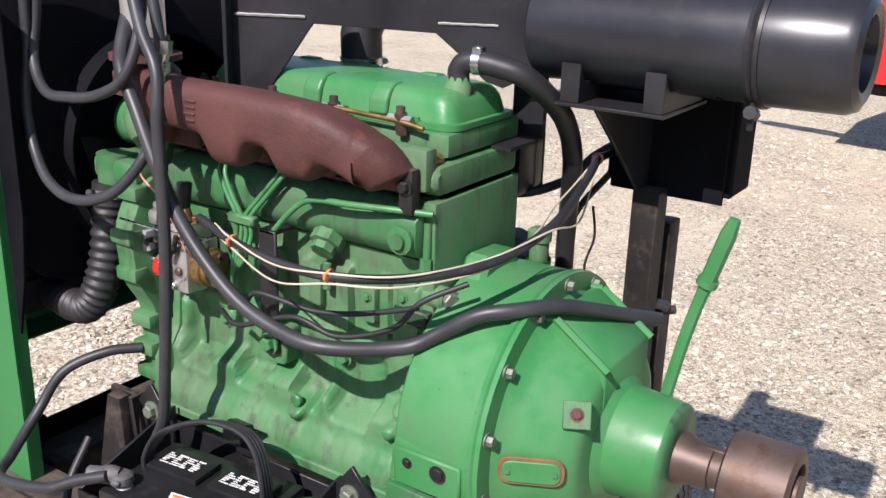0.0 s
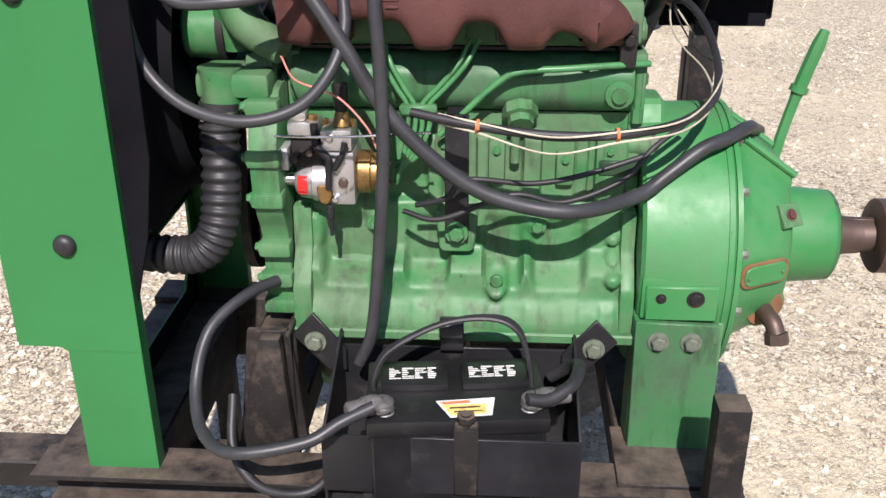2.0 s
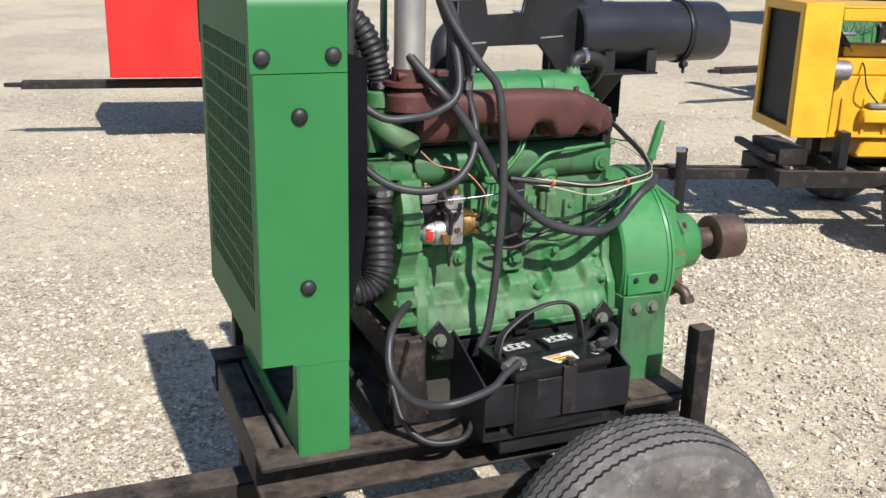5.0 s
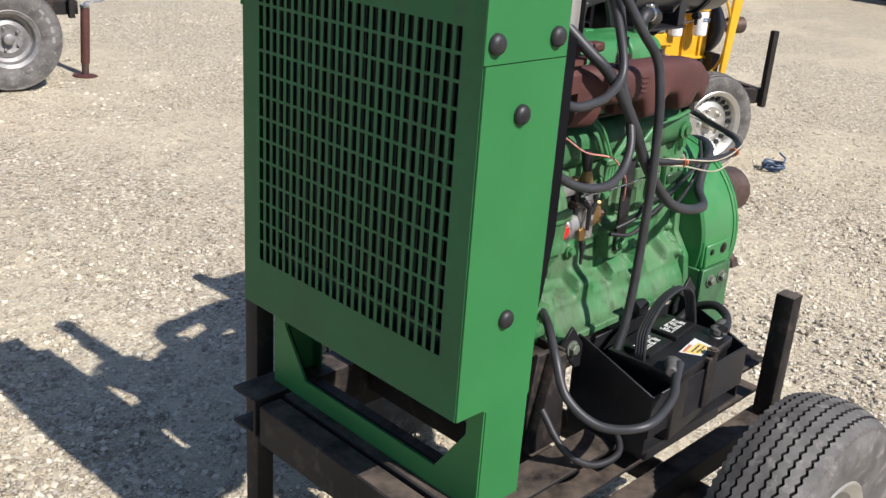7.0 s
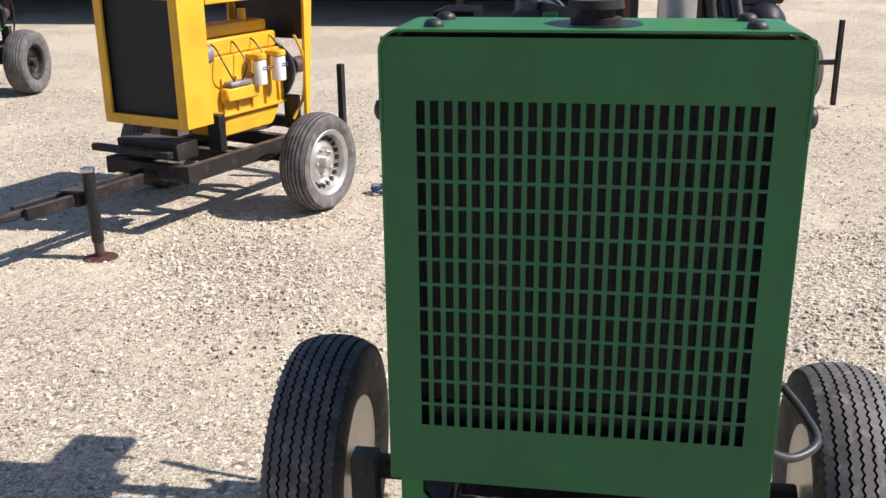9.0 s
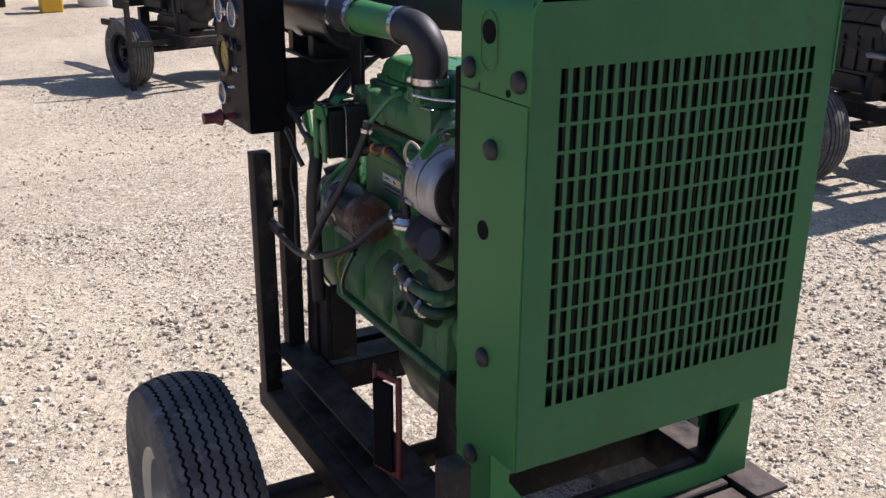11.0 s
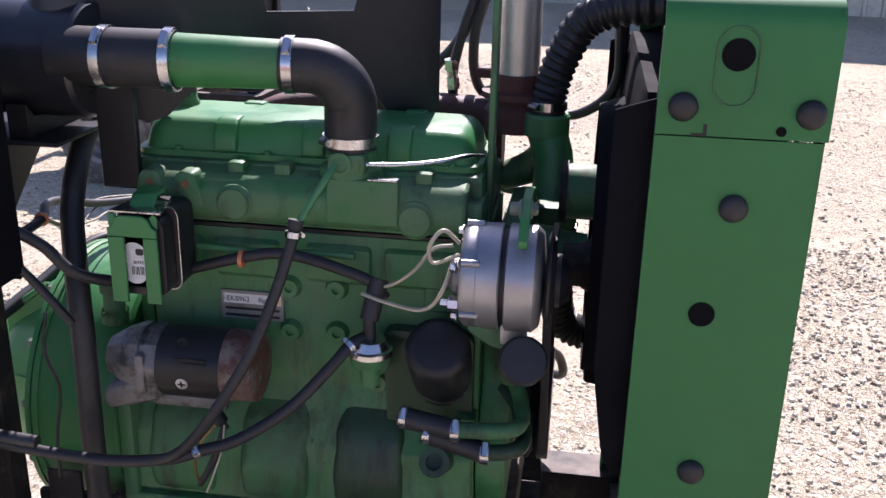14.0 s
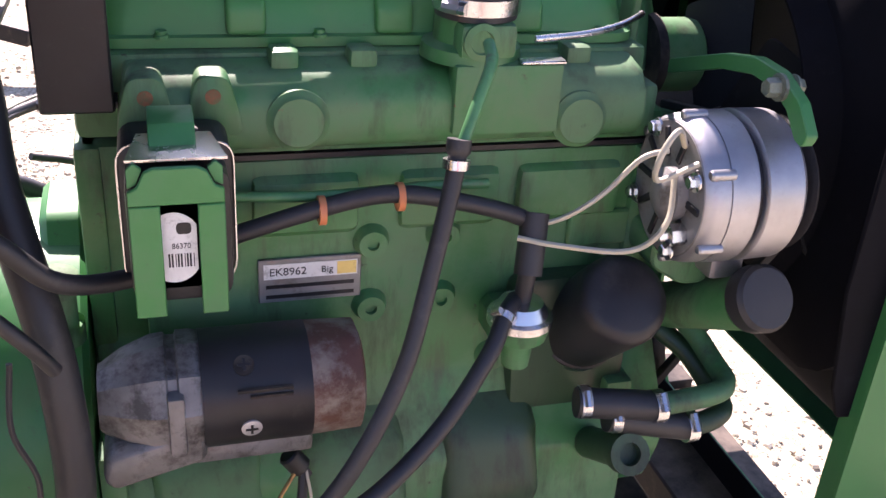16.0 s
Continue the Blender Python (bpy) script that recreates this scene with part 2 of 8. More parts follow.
def gravel_material():
    """Pale crushed limestone: stones of several sizes, dusty tracks and darker bare patches."""
    m, nt, bsdf = nodes_of("pale_gravel")
    coord = nt.nodes.new("ShaderNodeTexCoord").outputs["Object"]
    wob = nt.nodes.new("ShaderNodeVectorMath")
    wob.operation = "MULTIPLY_ADD"
    nz = nt.nodes.new("ShaderNodeTexNoise")
    nz.inputs["Scale"].default_value = 25
    nt.links.new(coord, nz.inputs["Vector"])
    nt.links.new(nz.outputs["Color"], wob.inputs[0])
    wob.inputs[1].default_value = (0.02, 0.02, 0.02)
    nt.links.new(coord, wob.inputs[2])

    def cells(scale):
        v = nt.nodes.new("ShaderNodeTexVoronoi")
        v.inputs["Scale"].default_value = scale
        v.inputs["Randomness"].default_value = 1.0
        nt.links.new(wob.outputs[0], v.inputs["Vector"])
        return v

    def edges(scale):
        v = nt.nodes.new("ShaderNodeTexVoronoi")
        v.feature = "DISTANCE_TO_EDGE"
        v.inputs["Scale"].default_value = scale
        nt.links.new(wob.outputs[0], v.inputs["Vector"])
        return v.outputs["Distance"]

    def tones(v, channel):
        sep = nt.nodes.new("ShaderNodeSeparateColor")
        nt.links.new(v.outputs["Color"], sep.inputs[0])
        r = nt.nodes.new("ShaderNodeValToRGB")
        r.color_ramp.interpolation = "CONSTANT"
        stops = ((0.0, (0.22, 0.18, 0.13)), (0.07, (0.38, 0.325, 0.24)), (0.22, (0.57, 0.50, 0.36)), (0.45, (0.66, 0.585, 0.43)), (0.68, (0.57, 0.53, 0.44)), (0.80, (0.74, 0.67, 0.51)), (0.93, (0.82, 0.765, 0.64)))
        el = r.color_ramp.elements
        el[0].position, el[0].color = stops[0][0], (*stops[0][1], 1)
        el[1].position, el[1].color = stops[-1][0], (*stops[-1][1], 1)
        for p, c in stops[1:-1]:
            e = el.new(p)
            e.color = (*c, 1)
        nt.links.new(sep.outputs[channel], r.inputs[0])
        return r.outputs[0], sep.outputs[2]

    def math_node(op, a, b):
        n = nt.nodes.new("ShaderNodeMath")
        n.operation, n.use_clamp = op, True
        for k, v in enumerate((a, b)):
            if isinstance(v, (int, float)):
                n.inputs[k].default_value = v
            else:
                nt.links.new(v, n.inputs[k])
        return n.outputs[0]

    small, mid = cells(120), cells(58)
    col_s, _ = tones(small, 0)
    col_m, pick = tones(mid, 1)
    big_stone = ramp(nt, pick, 0.58, 0.62)
    stones = mix(nt, big_stone, col_s, col_m)
    gap_s = ramp(nt, edges(120), 0.0, 0.12, (0.42, 0.38, 0.33, 1), (1, 1, 1, 1))
    gap_m = ramp(nt, edges(58), 0.0, 0.07, (0.34, 0.30, 0.26, 1), (1, 1, 1, 1))
    stones = mix(nt, 1.0, stones, mix(nt, big_stone, gap_s, gap_m), "MULTIPLY")
    patch = noise_node(nt, coord, 0.45, 6.0, 0.6)
    streak = noise_node(nt, coord, 2.6, 6.0, 0.7)
    dust = mix(nt, ramp(nt, streak, 0.35, 0.65), (0.57, 0.495, 0.345), (0.67, 0.595, 0.43))
    dust = mix(nt, 0.22, dust, col_s)
    loose = ramp(nt, patch, 0.44, 0.60)
    fine = math_node("MULTIPLY", ramp(nt, noise_node(nt, coord, 9, 6.0, 0.75), 0.36, 0.60), 0.75)
    cover = math_node("ADD", loose, fine)
    nt.links.new(mix(nt, cover, dust, stones), bsdf.inputs["Base Color"])
    bsdf.inputs["Roughness"].default_value = 0.92
    bsdf.inputs["Specular IOR Level"].default_value = 0.15
    lift = math_node("MULTIPLY", math_node("ADD", ramp(nt, edges(120), 0.0, 0.22), ramp(nt, edges(58), 0.0, 0.14)), cover)
    h = nt.nodes.new("ShaderNodeMath")
    h.operation = "MULTIPLY_ADD"
    nt.links.new(lift, h.inputs[0])
    h.inputs[1].default_value = 0.9
    nt.links.new(noise_node(nt, coord, 34, 6.0, 0.72), h.inputs[2])
    bumped(nt, bsdf, h.outputs[0], 0.75, 0.011)
    return m


GRAVEL = gravel_material()


def pebble_material():
    m, nt, bsdf = nodes_of("loose_stones")
    geo = nt.nodes.new("ShaderNodeNewGeometry")
    col = ramp(nt, geo.outputs["Random Per Island"], 0.0, 1.0, (0.26, 0.215, 0.16, 1), (0.78, 0.715, 0.56, 1))
    nt.links.new(col, bsdf.inputs["Base Color"])
    bsdf.inputs["Roughness"].default_value = 0.9
    return m


PEBBLE = pebble_material()


# ---- shape helpers ----
def rbox(bm, a, b, r=0.003, m=None, seg=1):
    """A box from corner a to corner b with its edges rounded by r."""
    tmp = bmesh.new()
    bmesh.ops.create_cube(tmp, size=1)
    size = [max(1e-4, b[i] - a[i]) for i in range(3)]
    for v in tmp.verts:
        v.co = Vector([(a[i] + b[i]) / 2 + v.co[i] * size[i] for i in range(3)])
    if r > 0:
        bmesh.ops.bevel(tmp, geom=list(tmp.edges), offset=min(r, min(size) * 0.45), segments=seg, affect="EDGES", profile=0.6)
    return join(bm, tmp, m)


def join(bm, tmp, m=None):
    if m is not None:
        tmp.transform(m)
    table = {v: bm.verts.new(v.co) for v in tmp.verts}
    made = []
    for f in tmp.faces:
        made.append(bm.faces.new([table[v] for v in f.verts]))
    tmp.free()
    return made


def rings(bm, loops, cap0=True, cap1=True, closed=False):
    vs = [[bm.verts.new(p) for p in loop] for loop in loops]
    n = len(vs[0])
    pairs = list(zip(vs, vs[1:])) + ([(vs[-1], vs[0])] if closed else [])
    for p, q in pairs:
        for i in range(n):
            bm.faces.new((p[i], p[(i + 1) % n], q[(i + 1) % n], q[i]))
    if not closed:
        if cap0:
            bm.faces.new(vs[0][::-1])
        if cap1:
            bm.faces.new(vs[-1])


def lathe(bm, origin, axis, profile, seg=32, cap0=True, cap1=True, wob=None):
    """Turns the (distance, radius) profile round the axis through origin."""
    axis = Vector(axis).normalized()
    u = axis.orthogonal().normalized()
    v = axis.cross(u)
    loops = []
    for d, r in profile:
        c = Vector(origin) + axis * d
        loops.append([c + (u * math.cos(2 * math.pi * i / seg) + v * math.sin(2 * math.pi * i / seg)) * max(r, 1e-4) for i in range(seg)])
    rings(bm, loops, cap0, cap1)


def rod(bm, p, q, r, seg=16, r2=None, bev=0.0):
    p, q = Vector(p), Vector(q)
    L = (q - p).length
    r2 = r if r2 is None else r2
    prof = [(0, r), (L, r2)] if bev <= 0 else [(0, r - bev), (bev, r), (L - bev, r2), (L, r2 - bev)]
    lathe(bm, p, q - p, prof, seg)


def spline(pts, n=8):
    """Points on a smooth line through pts."""
    P = [Vector(p) for p in pts]
    P = [P[0] * 2 - P[1]] + P + [P[-1] * 2 - P[-2]]
    out = []
    for i in range(1, len(P) - 2):
        for k in range(n):
            t = k / n
            a, b, c, d = P[i - 1], P[i], P[i + 1], P[i + 2]
            out.append(0.5 * ((2 * b) + (c - a) * t + (2 * a - 5 * b + 4 * c - d) * t * t + (3 * b - a - 3 * c + d) * t ** 3))
    out.append(P[-2])
    return out


def sweep(bm, line, radius, seg=10, cap=True):
    """A tube along a line; radius is a number or a function of 0..1."""
    rad = radius if callable(radius) else (lambda s: radius)
    n = len(line)
    tang = [(line[min(i + 1, n - 1)] - line[max(i - 1, 0)]).normalized() for i in range(n)]
    u = tang[0].orthogonal().normalized()
    loops = []
    for i in range(n):
        u = (u - tang[i] * u.dot(tang[i])).normalized()
        v = tang[i].cross(u)
        r = rad(i / (n - 1))
        loops.append([line[i] + (u * math.cos(2 * math.pi * k / seg) + v * math.sin(2 * math.pi * k / seg)) * r for k in range(seg)])
    rings(bm, loops, cap, cap)


def prism(bm, pts, axis, a, b, r=0.0, seg=1):
    """A flat outline (two coordinates a point) pushed along axis 'x', 'y' or 'z' from a to b."""
    tmp = bmesh.new()

    def at(p, h):
        return {"x": (h, p[0], p[1]), "y": (p[0], h, p[1]), "z": (p[0], p[1], h)}[axis]

    lo, hi = [tmp.verts.new(at(p, a)) for p in pts], [tmp.verts.new(at(p, b)) for p in pts]
    n = len(pts)
    tmp.faces.new(lo[::-1])
    tmp.faces.new(hi)
    for i in range(n):
        tmp.faces.new((lo[i], lo[(i + 1) % n], hi[(i + 1) % n], hi[i]))
    bmesh.ops.recalc_face_normals(tmp, faces=list(tmp.faces))
    if r:
        bmesh.ops.bevel(tmp, geom=list(tmp.edges), offset=r, segments=seg, affect="EDGES", profile=0.6)
    join(bm, tmp)


def round_poly(pts, r, n=4):
    """The outline with its corners rounded by r."""
    out = []
    k = len(pts)
    for i in range(k):
        p, a, b = Vector(pts[i]), Vector(pts[i - 1]), Vector(pts[(i + 1) % k])
        da, db = (a - p), (b - p)
        ra = min(r, da.length * 0.45, db.length * 0.45)
        s, e = p + da.normalized() * ra, p + db.normalized() * ra
        for j in range(n + 1):
            t = j / n
            out.append(tuple(s * (1 - t) ** 2 + p * 2 * t * (1 - t) + e * t * t))
    return out


def finish(name, bm, material, angle=38):
    me = bpy.data.meshes.new(name)
    bmesh.ops.recalc_face_normals(bm, faces=list(bm.faces))
    bm.to_mesh(me)
    bm.free()
    me.materials.append(material)
    me.shade_smooth()
    me.set_sharp_from_angle(angle=radians(angle))
    return me


def part(name, bm, material, parent=None, label="", angle=38):
    ob = new(name, finish(name, bm, material, angle))
    if parent is not None:
        ob.parent = parent
    if label:
        tagged(ob, label)
    return ob


def thing(name, label, category, at=(0, 0, 0), group="", kind=""):
    """An empty that carries the parts of one thing. Its parts are modelled in world places."""
    ob = new(name)
    ob.empty_display_size = 0.05
    return tagged(ob, label, category, group, kind)


def solo(name, bm, material, label, category, group="", kind="", angle=38):
    return tagged(part(name, bm, material, angle=angle), label, category, group, kind)


BM = bmesh.new


def pieces(name, other, bm, material, parent, label="", angle=38):
    """Links each separate solid of a bmesh as a part of its own: the largest as name, the rest as other."""
    left, groups = set(bm.faces), []
    while left:
        stack, group = [left.pop()], []
        while stack:
            f = stack.pop()
            group.append(f)
            for e in f.edges:
                for g in e.link_faces:
                    if g in left:
                        left.remove(g)
                        stack.append(g)
        groups.append(group)
    groups.sort(key=lambda g: -sum(f.calc_area() for f in g))
    for k, group in enumerate(groups):
        one, table = BM(), {}
        for f in group:
            for v in f.verts:
                if v not in table:
                    table[v] = one.verts.new(v.co)
            one.faces.new([table[v] for v in f.verts])
        part(name if k == 0 else other, one, material, parent, label if k == 0 else "", angle)
    bm.free()


def hex_mesh(name, r, h, material, washer=True):
    bm = BM()
    if washer:
        lathe(bm, (0, 0, 0), (0, 0, 1), [(0, r * 1.45), (h * 0.22, r * 1.45)], 14)
    lathe(bm, (0, 0, h * 0.2), (0, 0, 1), [(0, r), (h * 0.65, r), (h * 0.8, r * 0.85)], 6)
    return finish(name, bm, material, 30)


HEX = {}


def bolt(parent, at, way, r=0.008, h=0.009, material=None, name="bolt"):
    """A hexagon bolt head at a place, that points along way; alike bolts share their mesh."""
    material = material or GREENC
    key = (round(r, 4), round(h, 4), material.name)
    if key not in HEX:
        HEX[key] = hex_mesh(name, r, h, material)
    ob = new(name, HEX[key])
    ob.parent = parent
    ob.matrix_basis = Matrix.Translation(at) @ Vector(way).to_track_quat("Z", "Y").to_matrix().to_4x4()
    return ob


def band(parent, at, way, r, w=0.012, name="clamp", material=None):
    """A worm-drive hose clamp round a hose."""
    bm = BM()
    way = Vector(way).normalized()
    lathe(bm, Vector(at) - way * w / 2, way, [(0, r * 0.95), (0, r * 1.06), (w, r * 1.06), (w, r * 0.95)], 24)
    side = way.orthogonal().normalized()
    c = Vector(at) + side * r * 1.08
    rod(bm, c - way.cross(side) * w * 0.8, c + way.cross(side) * w * 0.8, w * 0.42, 8)
    return part(name, bm, material or CHROME, parent, "bright steel hose clamp")


# ---- ground ----
def ground():
    bm = BM()
    n, near = 260, 7.0
    steps = [-200, -80, -40, -20, -12] + [-near + 2 * near * i / n for i in range(n + 1)] + [12, 20, 40, 80, 200]
    grid = [[bm.verts.new((x, y, 0.012 * (noise.noise((x * 0.9, y * 0.9, 0)) + 0.6 * noise.noise((x * 3, y * 3, 4)) + 0.35 * noise.noise((x * 11, y * 11, 9))))) for y in steps] for x in steps]
    for i in range(len(steps) - 1):
        for j in range(len(steps) - 1):
            bm.faces.new((grid[i][j], grid[i + 1][j], grid[i + 1][j + 1], grid[i][j + 1]))
    solo("ground", bm, GRAVEL, "pale dusty limestone gravel yard with bare tracks", "ground", kind="structure")
    verts, faces = [], []
    rnd = random.Random(4)
    cube = [(-1, -1, -1), (1, -1, -1), (1, 1, -1), (-1, 1, -1), (-0.7, -0.7, 0.6), (0.6, -0.8, 0.8), (0.7, 0.6, 0.7), (-0.6, 0.8, 0.5)]
    quads = [(4, 5, 6, 7), (0, 1, 5, 4), (1, 2, 6, 5), (2, 3, 7, 6), (3, 0, 4, 7)]
    while len(verts) < 8 * 105000:
        far = rnd.random()
        x, y = (rnd.uniform(-3.2, 3.5), rnd.uniform(-3.6, 3.2)) if far < 0.45 else (rnd.uniform(-4.5, 8.0), rnd.uniform(-9.0, 8.5))
        if noise.noise((x * 0.5, y * 0.5, 7)) < rnd.uniform(-0.75, 0.25):
            continue
        r = 0.0030 + 0.0095 * rnd.random() ** 3.2
        a, q = rnd.uniform(0, 6.28), rnd.uniform(0.6, 1.0)
        ca, sa, base = math.cos(a), math.sin(a), len(verts)
        for cx, cy, cz in cube:
            px, py = cx * r * rnd.uniform(0.8, 1.3), cy * r * q * rnd.uniform(0.8, 1.3)
            verts.append((x + ca * px - sa * py, y + sa * px + ca * py, 0.004 + cz * r * 0.48 * rnd.uniform(0.8, 1.2)))
        faces += [tuple(base + i for i in f) for f in quads]
    me = bpy.data.meshes.new("gravel_stones")
    me.from_pydata(verts, [], faces)
    me.materials.append(PEBBLE)
    tagged(new("gravel_stones", me), "loose pale grey and tan gravel stones scattered on the yard", "gravel", kind="stuff")


ground()


# ---- wheels ----
def tyre_mesh(R, W, rim, ribs=7, zigzag=0.006):
    """A tyre round the y axis, with zigzag tread ribs and rounded shoulders."""
    half = W / 2
    prof = [(-half * 0.80, rim), (-half * 0.98, rim + (R - rim) * 0.30), (-half, rim + (R - rim) * 0.55), (-half * 0.97, rim + (R - rim) * 0.72), (-half * 0.90, R - 0.036)]
    span, gap = half * 1.80, 0.0062
    w = (span - gap * (ribs - 1)) / ribs
    y = -span / 2
    crown = []
    for i in range(ribs):
        for s, yy in ((0, y), (1, y + w)):
            lift = R - 0.030 * (abs(yy) / half) ** 2.2
            crown += [(yy, lift - 0.011), (yy, lift)] if s == 0 else [(yy, lift), (yy, lift - 0.011)]
        y += w + gap
    prof += crown + [(-p, r) for p, r in prof[::-1]]
    seg = 192
    bm = BM()
    loops = []
    first, last = 5, len(prof) - 6
    for j in range(seg):
        a = 2 * math.pi * j / seg
        zig = zigzag * (0.5 if j % 2 else -0.5)
        loops.append([((r * math.cos(a)), p + (zig if first < i < last else 0), r * math.sin(a)) for i, (p, r) in enumerate(prof)])
    vs = [[bm.verts.new(p) for p in loop] for loop in loops]
    for j in range(seg):
        for i in range(len(prof) - 1):
            f = bm.faces.new((vs[j][i], vs[j][i + 1], vs[(j + 1) % seg][i + 1], vs[(j + 1) % seg][i]))
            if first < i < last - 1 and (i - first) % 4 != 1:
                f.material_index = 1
    return bm


def rim_mesh(rim, W, side):
    bm = BM()
    s = side
    lathe(bm, (0, 0, 0), (0, s, 0), [(-W * 0.4, rim + 0.006), (-W * 0.36, rim - 0.012), (W * 0.32, rim - 0.014), (W * 0.41, rim + 0.008), (W * 0.43, rim + 0.002), (W * 0.36, rim - 0.024),
                                     (W * 0.16, rim - 0.034), (W * 0.10, rim * 0.72), (W * 0.2, rim * 0.50), (W * 0.14, rim * 0.28)], 40)
    lathe(bm, (0, s * W * 0.14, 0), (0, s, 0), [(0, 0.042), (0.05, 0.038), (0.058, 0.02)], 20)
    for k in range(5):
        a = 2 * math.pi * k / 5
        c = (rim * 0.40 * math.cos(a), s * W * 0.16, rim * 0.40 * math.sin(a))
        lathe(bm, c, (0, s, 0), [(0, 0.012), (0.022, 0.012), (0.026, 0.008)], 6)
    return bm


def wheel(parent, at, R, W, rim, side, rim_mat, name="wheel", zigzag=0.006, holes=0):
    w = new(name)
    w.parent = parent
    w.matrix_basis = at if isinstance(at, Matrix) else Matrix.Translation(at)
    t = part("tyre", tyre_mesh(R, W, rim, zigzag=zigzag), TYRE, w, "dusty black rubber tyre with ribbed tread")
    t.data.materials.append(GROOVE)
    r = part("rim", rim_mesh(rim, W, side), rim_mat, w, "pressed steel rim with five wheel nuts")
    if holes:
        for k in range(holes):
            a = 2 * math.pi * k / holes
            bm = BM()
            c = Vector((rim * 0.765 * math.cos(a), side * W * 0.118, rim * 0.765 * math.sin(a)))
            lathe(bm, c, (0, side, 0), [(0, 0.015), (0.014, 0.015)], 10)
            part("rim_hole", bm, BLACK, w)
    return w


# ---- trailer under the power unit ----
trailer = thing("trailer", "rusty dark steel single axle trailer carrying the green engine unit", "trailer")


def channel(bm, x0, x1, y, z0, z1, depth, t=0.008, out=-1):
    """A C-channel along x: web at y, flanges reaching out."""
    d = y + out * depth
    prism(bm, [(y, z0), (d, z0), (d, z0 + t), (y + out * t, z0 + t), (y + out * t, z1 - t), (d, z1 - t), (d, z1), (y, z1)], "x", x0, x1, 0.0015)


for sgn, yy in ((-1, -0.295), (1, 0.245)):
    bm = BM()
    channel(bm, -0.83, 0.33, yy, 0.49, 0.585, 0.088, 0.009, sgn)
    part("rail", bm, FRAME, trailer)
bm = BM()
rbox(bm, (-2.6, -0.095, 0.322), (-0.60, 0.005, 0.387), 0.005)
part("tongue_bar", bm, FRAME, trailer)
bm = BM()
rbox(bm, (-0.825, -0.288, 0.475), (-0.765, 0.238, 0.575), 0.004)
part("front_crossmember", bm, FRAME, trailer, "rust-brown steel crossmember")
bm = BM()
rbox(bm, (-0.760, -0.286, 0.495), (-0.642, 0.236, 0.583), 0.004)
part("housing_crossmember", bm, FRAME, trailer)
bm = BM()
rbox(bm, (0.14, -0.286, 0.50), (0.24, 0.236, 0.580), 0.004)
part("rear_crossmember", bm, FRAME, trailer)
bm = BM()
rbox(bm, (-0.50, -0.286, 0.50), (-0.42, 0.236, 0.572), 0.004)
part("middle_crossmember", bm, FRAME, trailer)
bm = BM()
rbox(bm, (0.268, -0.286, 0.50), (0.328, 0.236, 0.580), 0.004)
part("tail_crossmember", bm, FRAME, trailer)
for yy in (-0.42, 0.34):
    bm = BM()
    rbox(bm, (-0.68, yy - 0.03, 0.40), (0.36, yy + 0.03, 0.465), 0.004)
    part("lower_rail", bm, FRAME, trailer)
bm = BM()
rbox(bm, (-0.735, -0.47, 0.395), (-0.675, 0.39, 0.47), 0.004)
part("lower_crossmember", bm, FRAME, trailer)
bm = BM()
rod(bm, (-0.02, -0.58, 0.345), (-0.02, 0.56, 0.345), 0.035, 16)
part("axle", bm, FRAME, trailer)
for yy, s in ((-0.672, -1), (0.655, 1)):
    wheel(trailer, (-0.02, yy, 0.350), 0.350, 0.20, 0.185, s, STACK)
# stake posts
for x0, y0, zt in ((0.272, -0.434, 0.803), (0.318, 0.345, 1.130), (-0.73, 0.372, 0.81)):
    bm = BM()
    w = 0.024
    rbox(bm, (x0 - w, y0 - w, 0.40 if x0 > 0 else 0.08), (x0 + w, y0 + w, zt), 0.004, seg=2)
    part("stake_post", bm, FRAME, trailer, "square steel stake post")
# engine feet
bm = BM()
prism(bm, [(0.153, 0.832), (0.285, 0.828), (0.296, 0.588), (0.155, 0.588)], "y", -0.258, -0.246, 0.002)
foot = part("engine_foot", bm, GREEND, trailer, "green painted channel engine foot, rust streaked")
for a, b in (((0.284, -0.245, 0.588), (0.294, -0.16, 0.826)), ((0.153, -0.245, 0.588), (0.161, -0.18, 0.830))):
    bm = BM()
    rbox(bm, a, b, 0.002)
    part("foot_web", bm, GREENC, trailer)
for x in (0.190, 0.242):
    bolt(trailer, (x, -0.258, 0.798), (0, -1, 0), 0.012, 0.014, BOLTGREY)
bm = BM()
prism(bm, [(0.153, 0.80), (0.285, 0.80), (0.295, 0.588), (0.153, 0.588)], "y", 0.232, 0.243, 0.002)
part("engine_foot", bm, FRAME, trailer)
bm = BM()
rbox(bm, (0.153, 0.16, 0.588), (0.162, 0.231, 0.80), 0.002)
part("foot_web", bm, FRAME, trailer)
bm = BM()
rbox(bm, (0.13, -0.36, 0.583), (0.33, -0.20, 0.592), 0.002)
part("foot_plate", bm, FRAME, trailer)
for s, y0 in ((-1, -0.255), (1, 0.215)):
    bm = BM()
    prism(bm, [(-0.478, 0.80), (-0.408, 0.80), (-0.388, 0.588), (-0.505, 0.588)], "y", y0 - 0.006, y0 + 0.006, 0.002)
    prism(bm, [(-0.02 + y0, 0.80), (y0 - s * 0.05, 0.80), (y0 - s * 0.09, 0.588), (-0.0 + y0 + s * 0.004, 0.588)], "x", -0.414, -0.404, 0.002)
    part("front_leg", bm, FRAME, trailer, "dark steel leg under the engine front")
bm = BM()
rbox(bm, (-0.47, -0.25, 0.70), (-0.40, 0.21, 0.78), 0.004)
part("front_engine_mount", bm, FRAME, trailer)

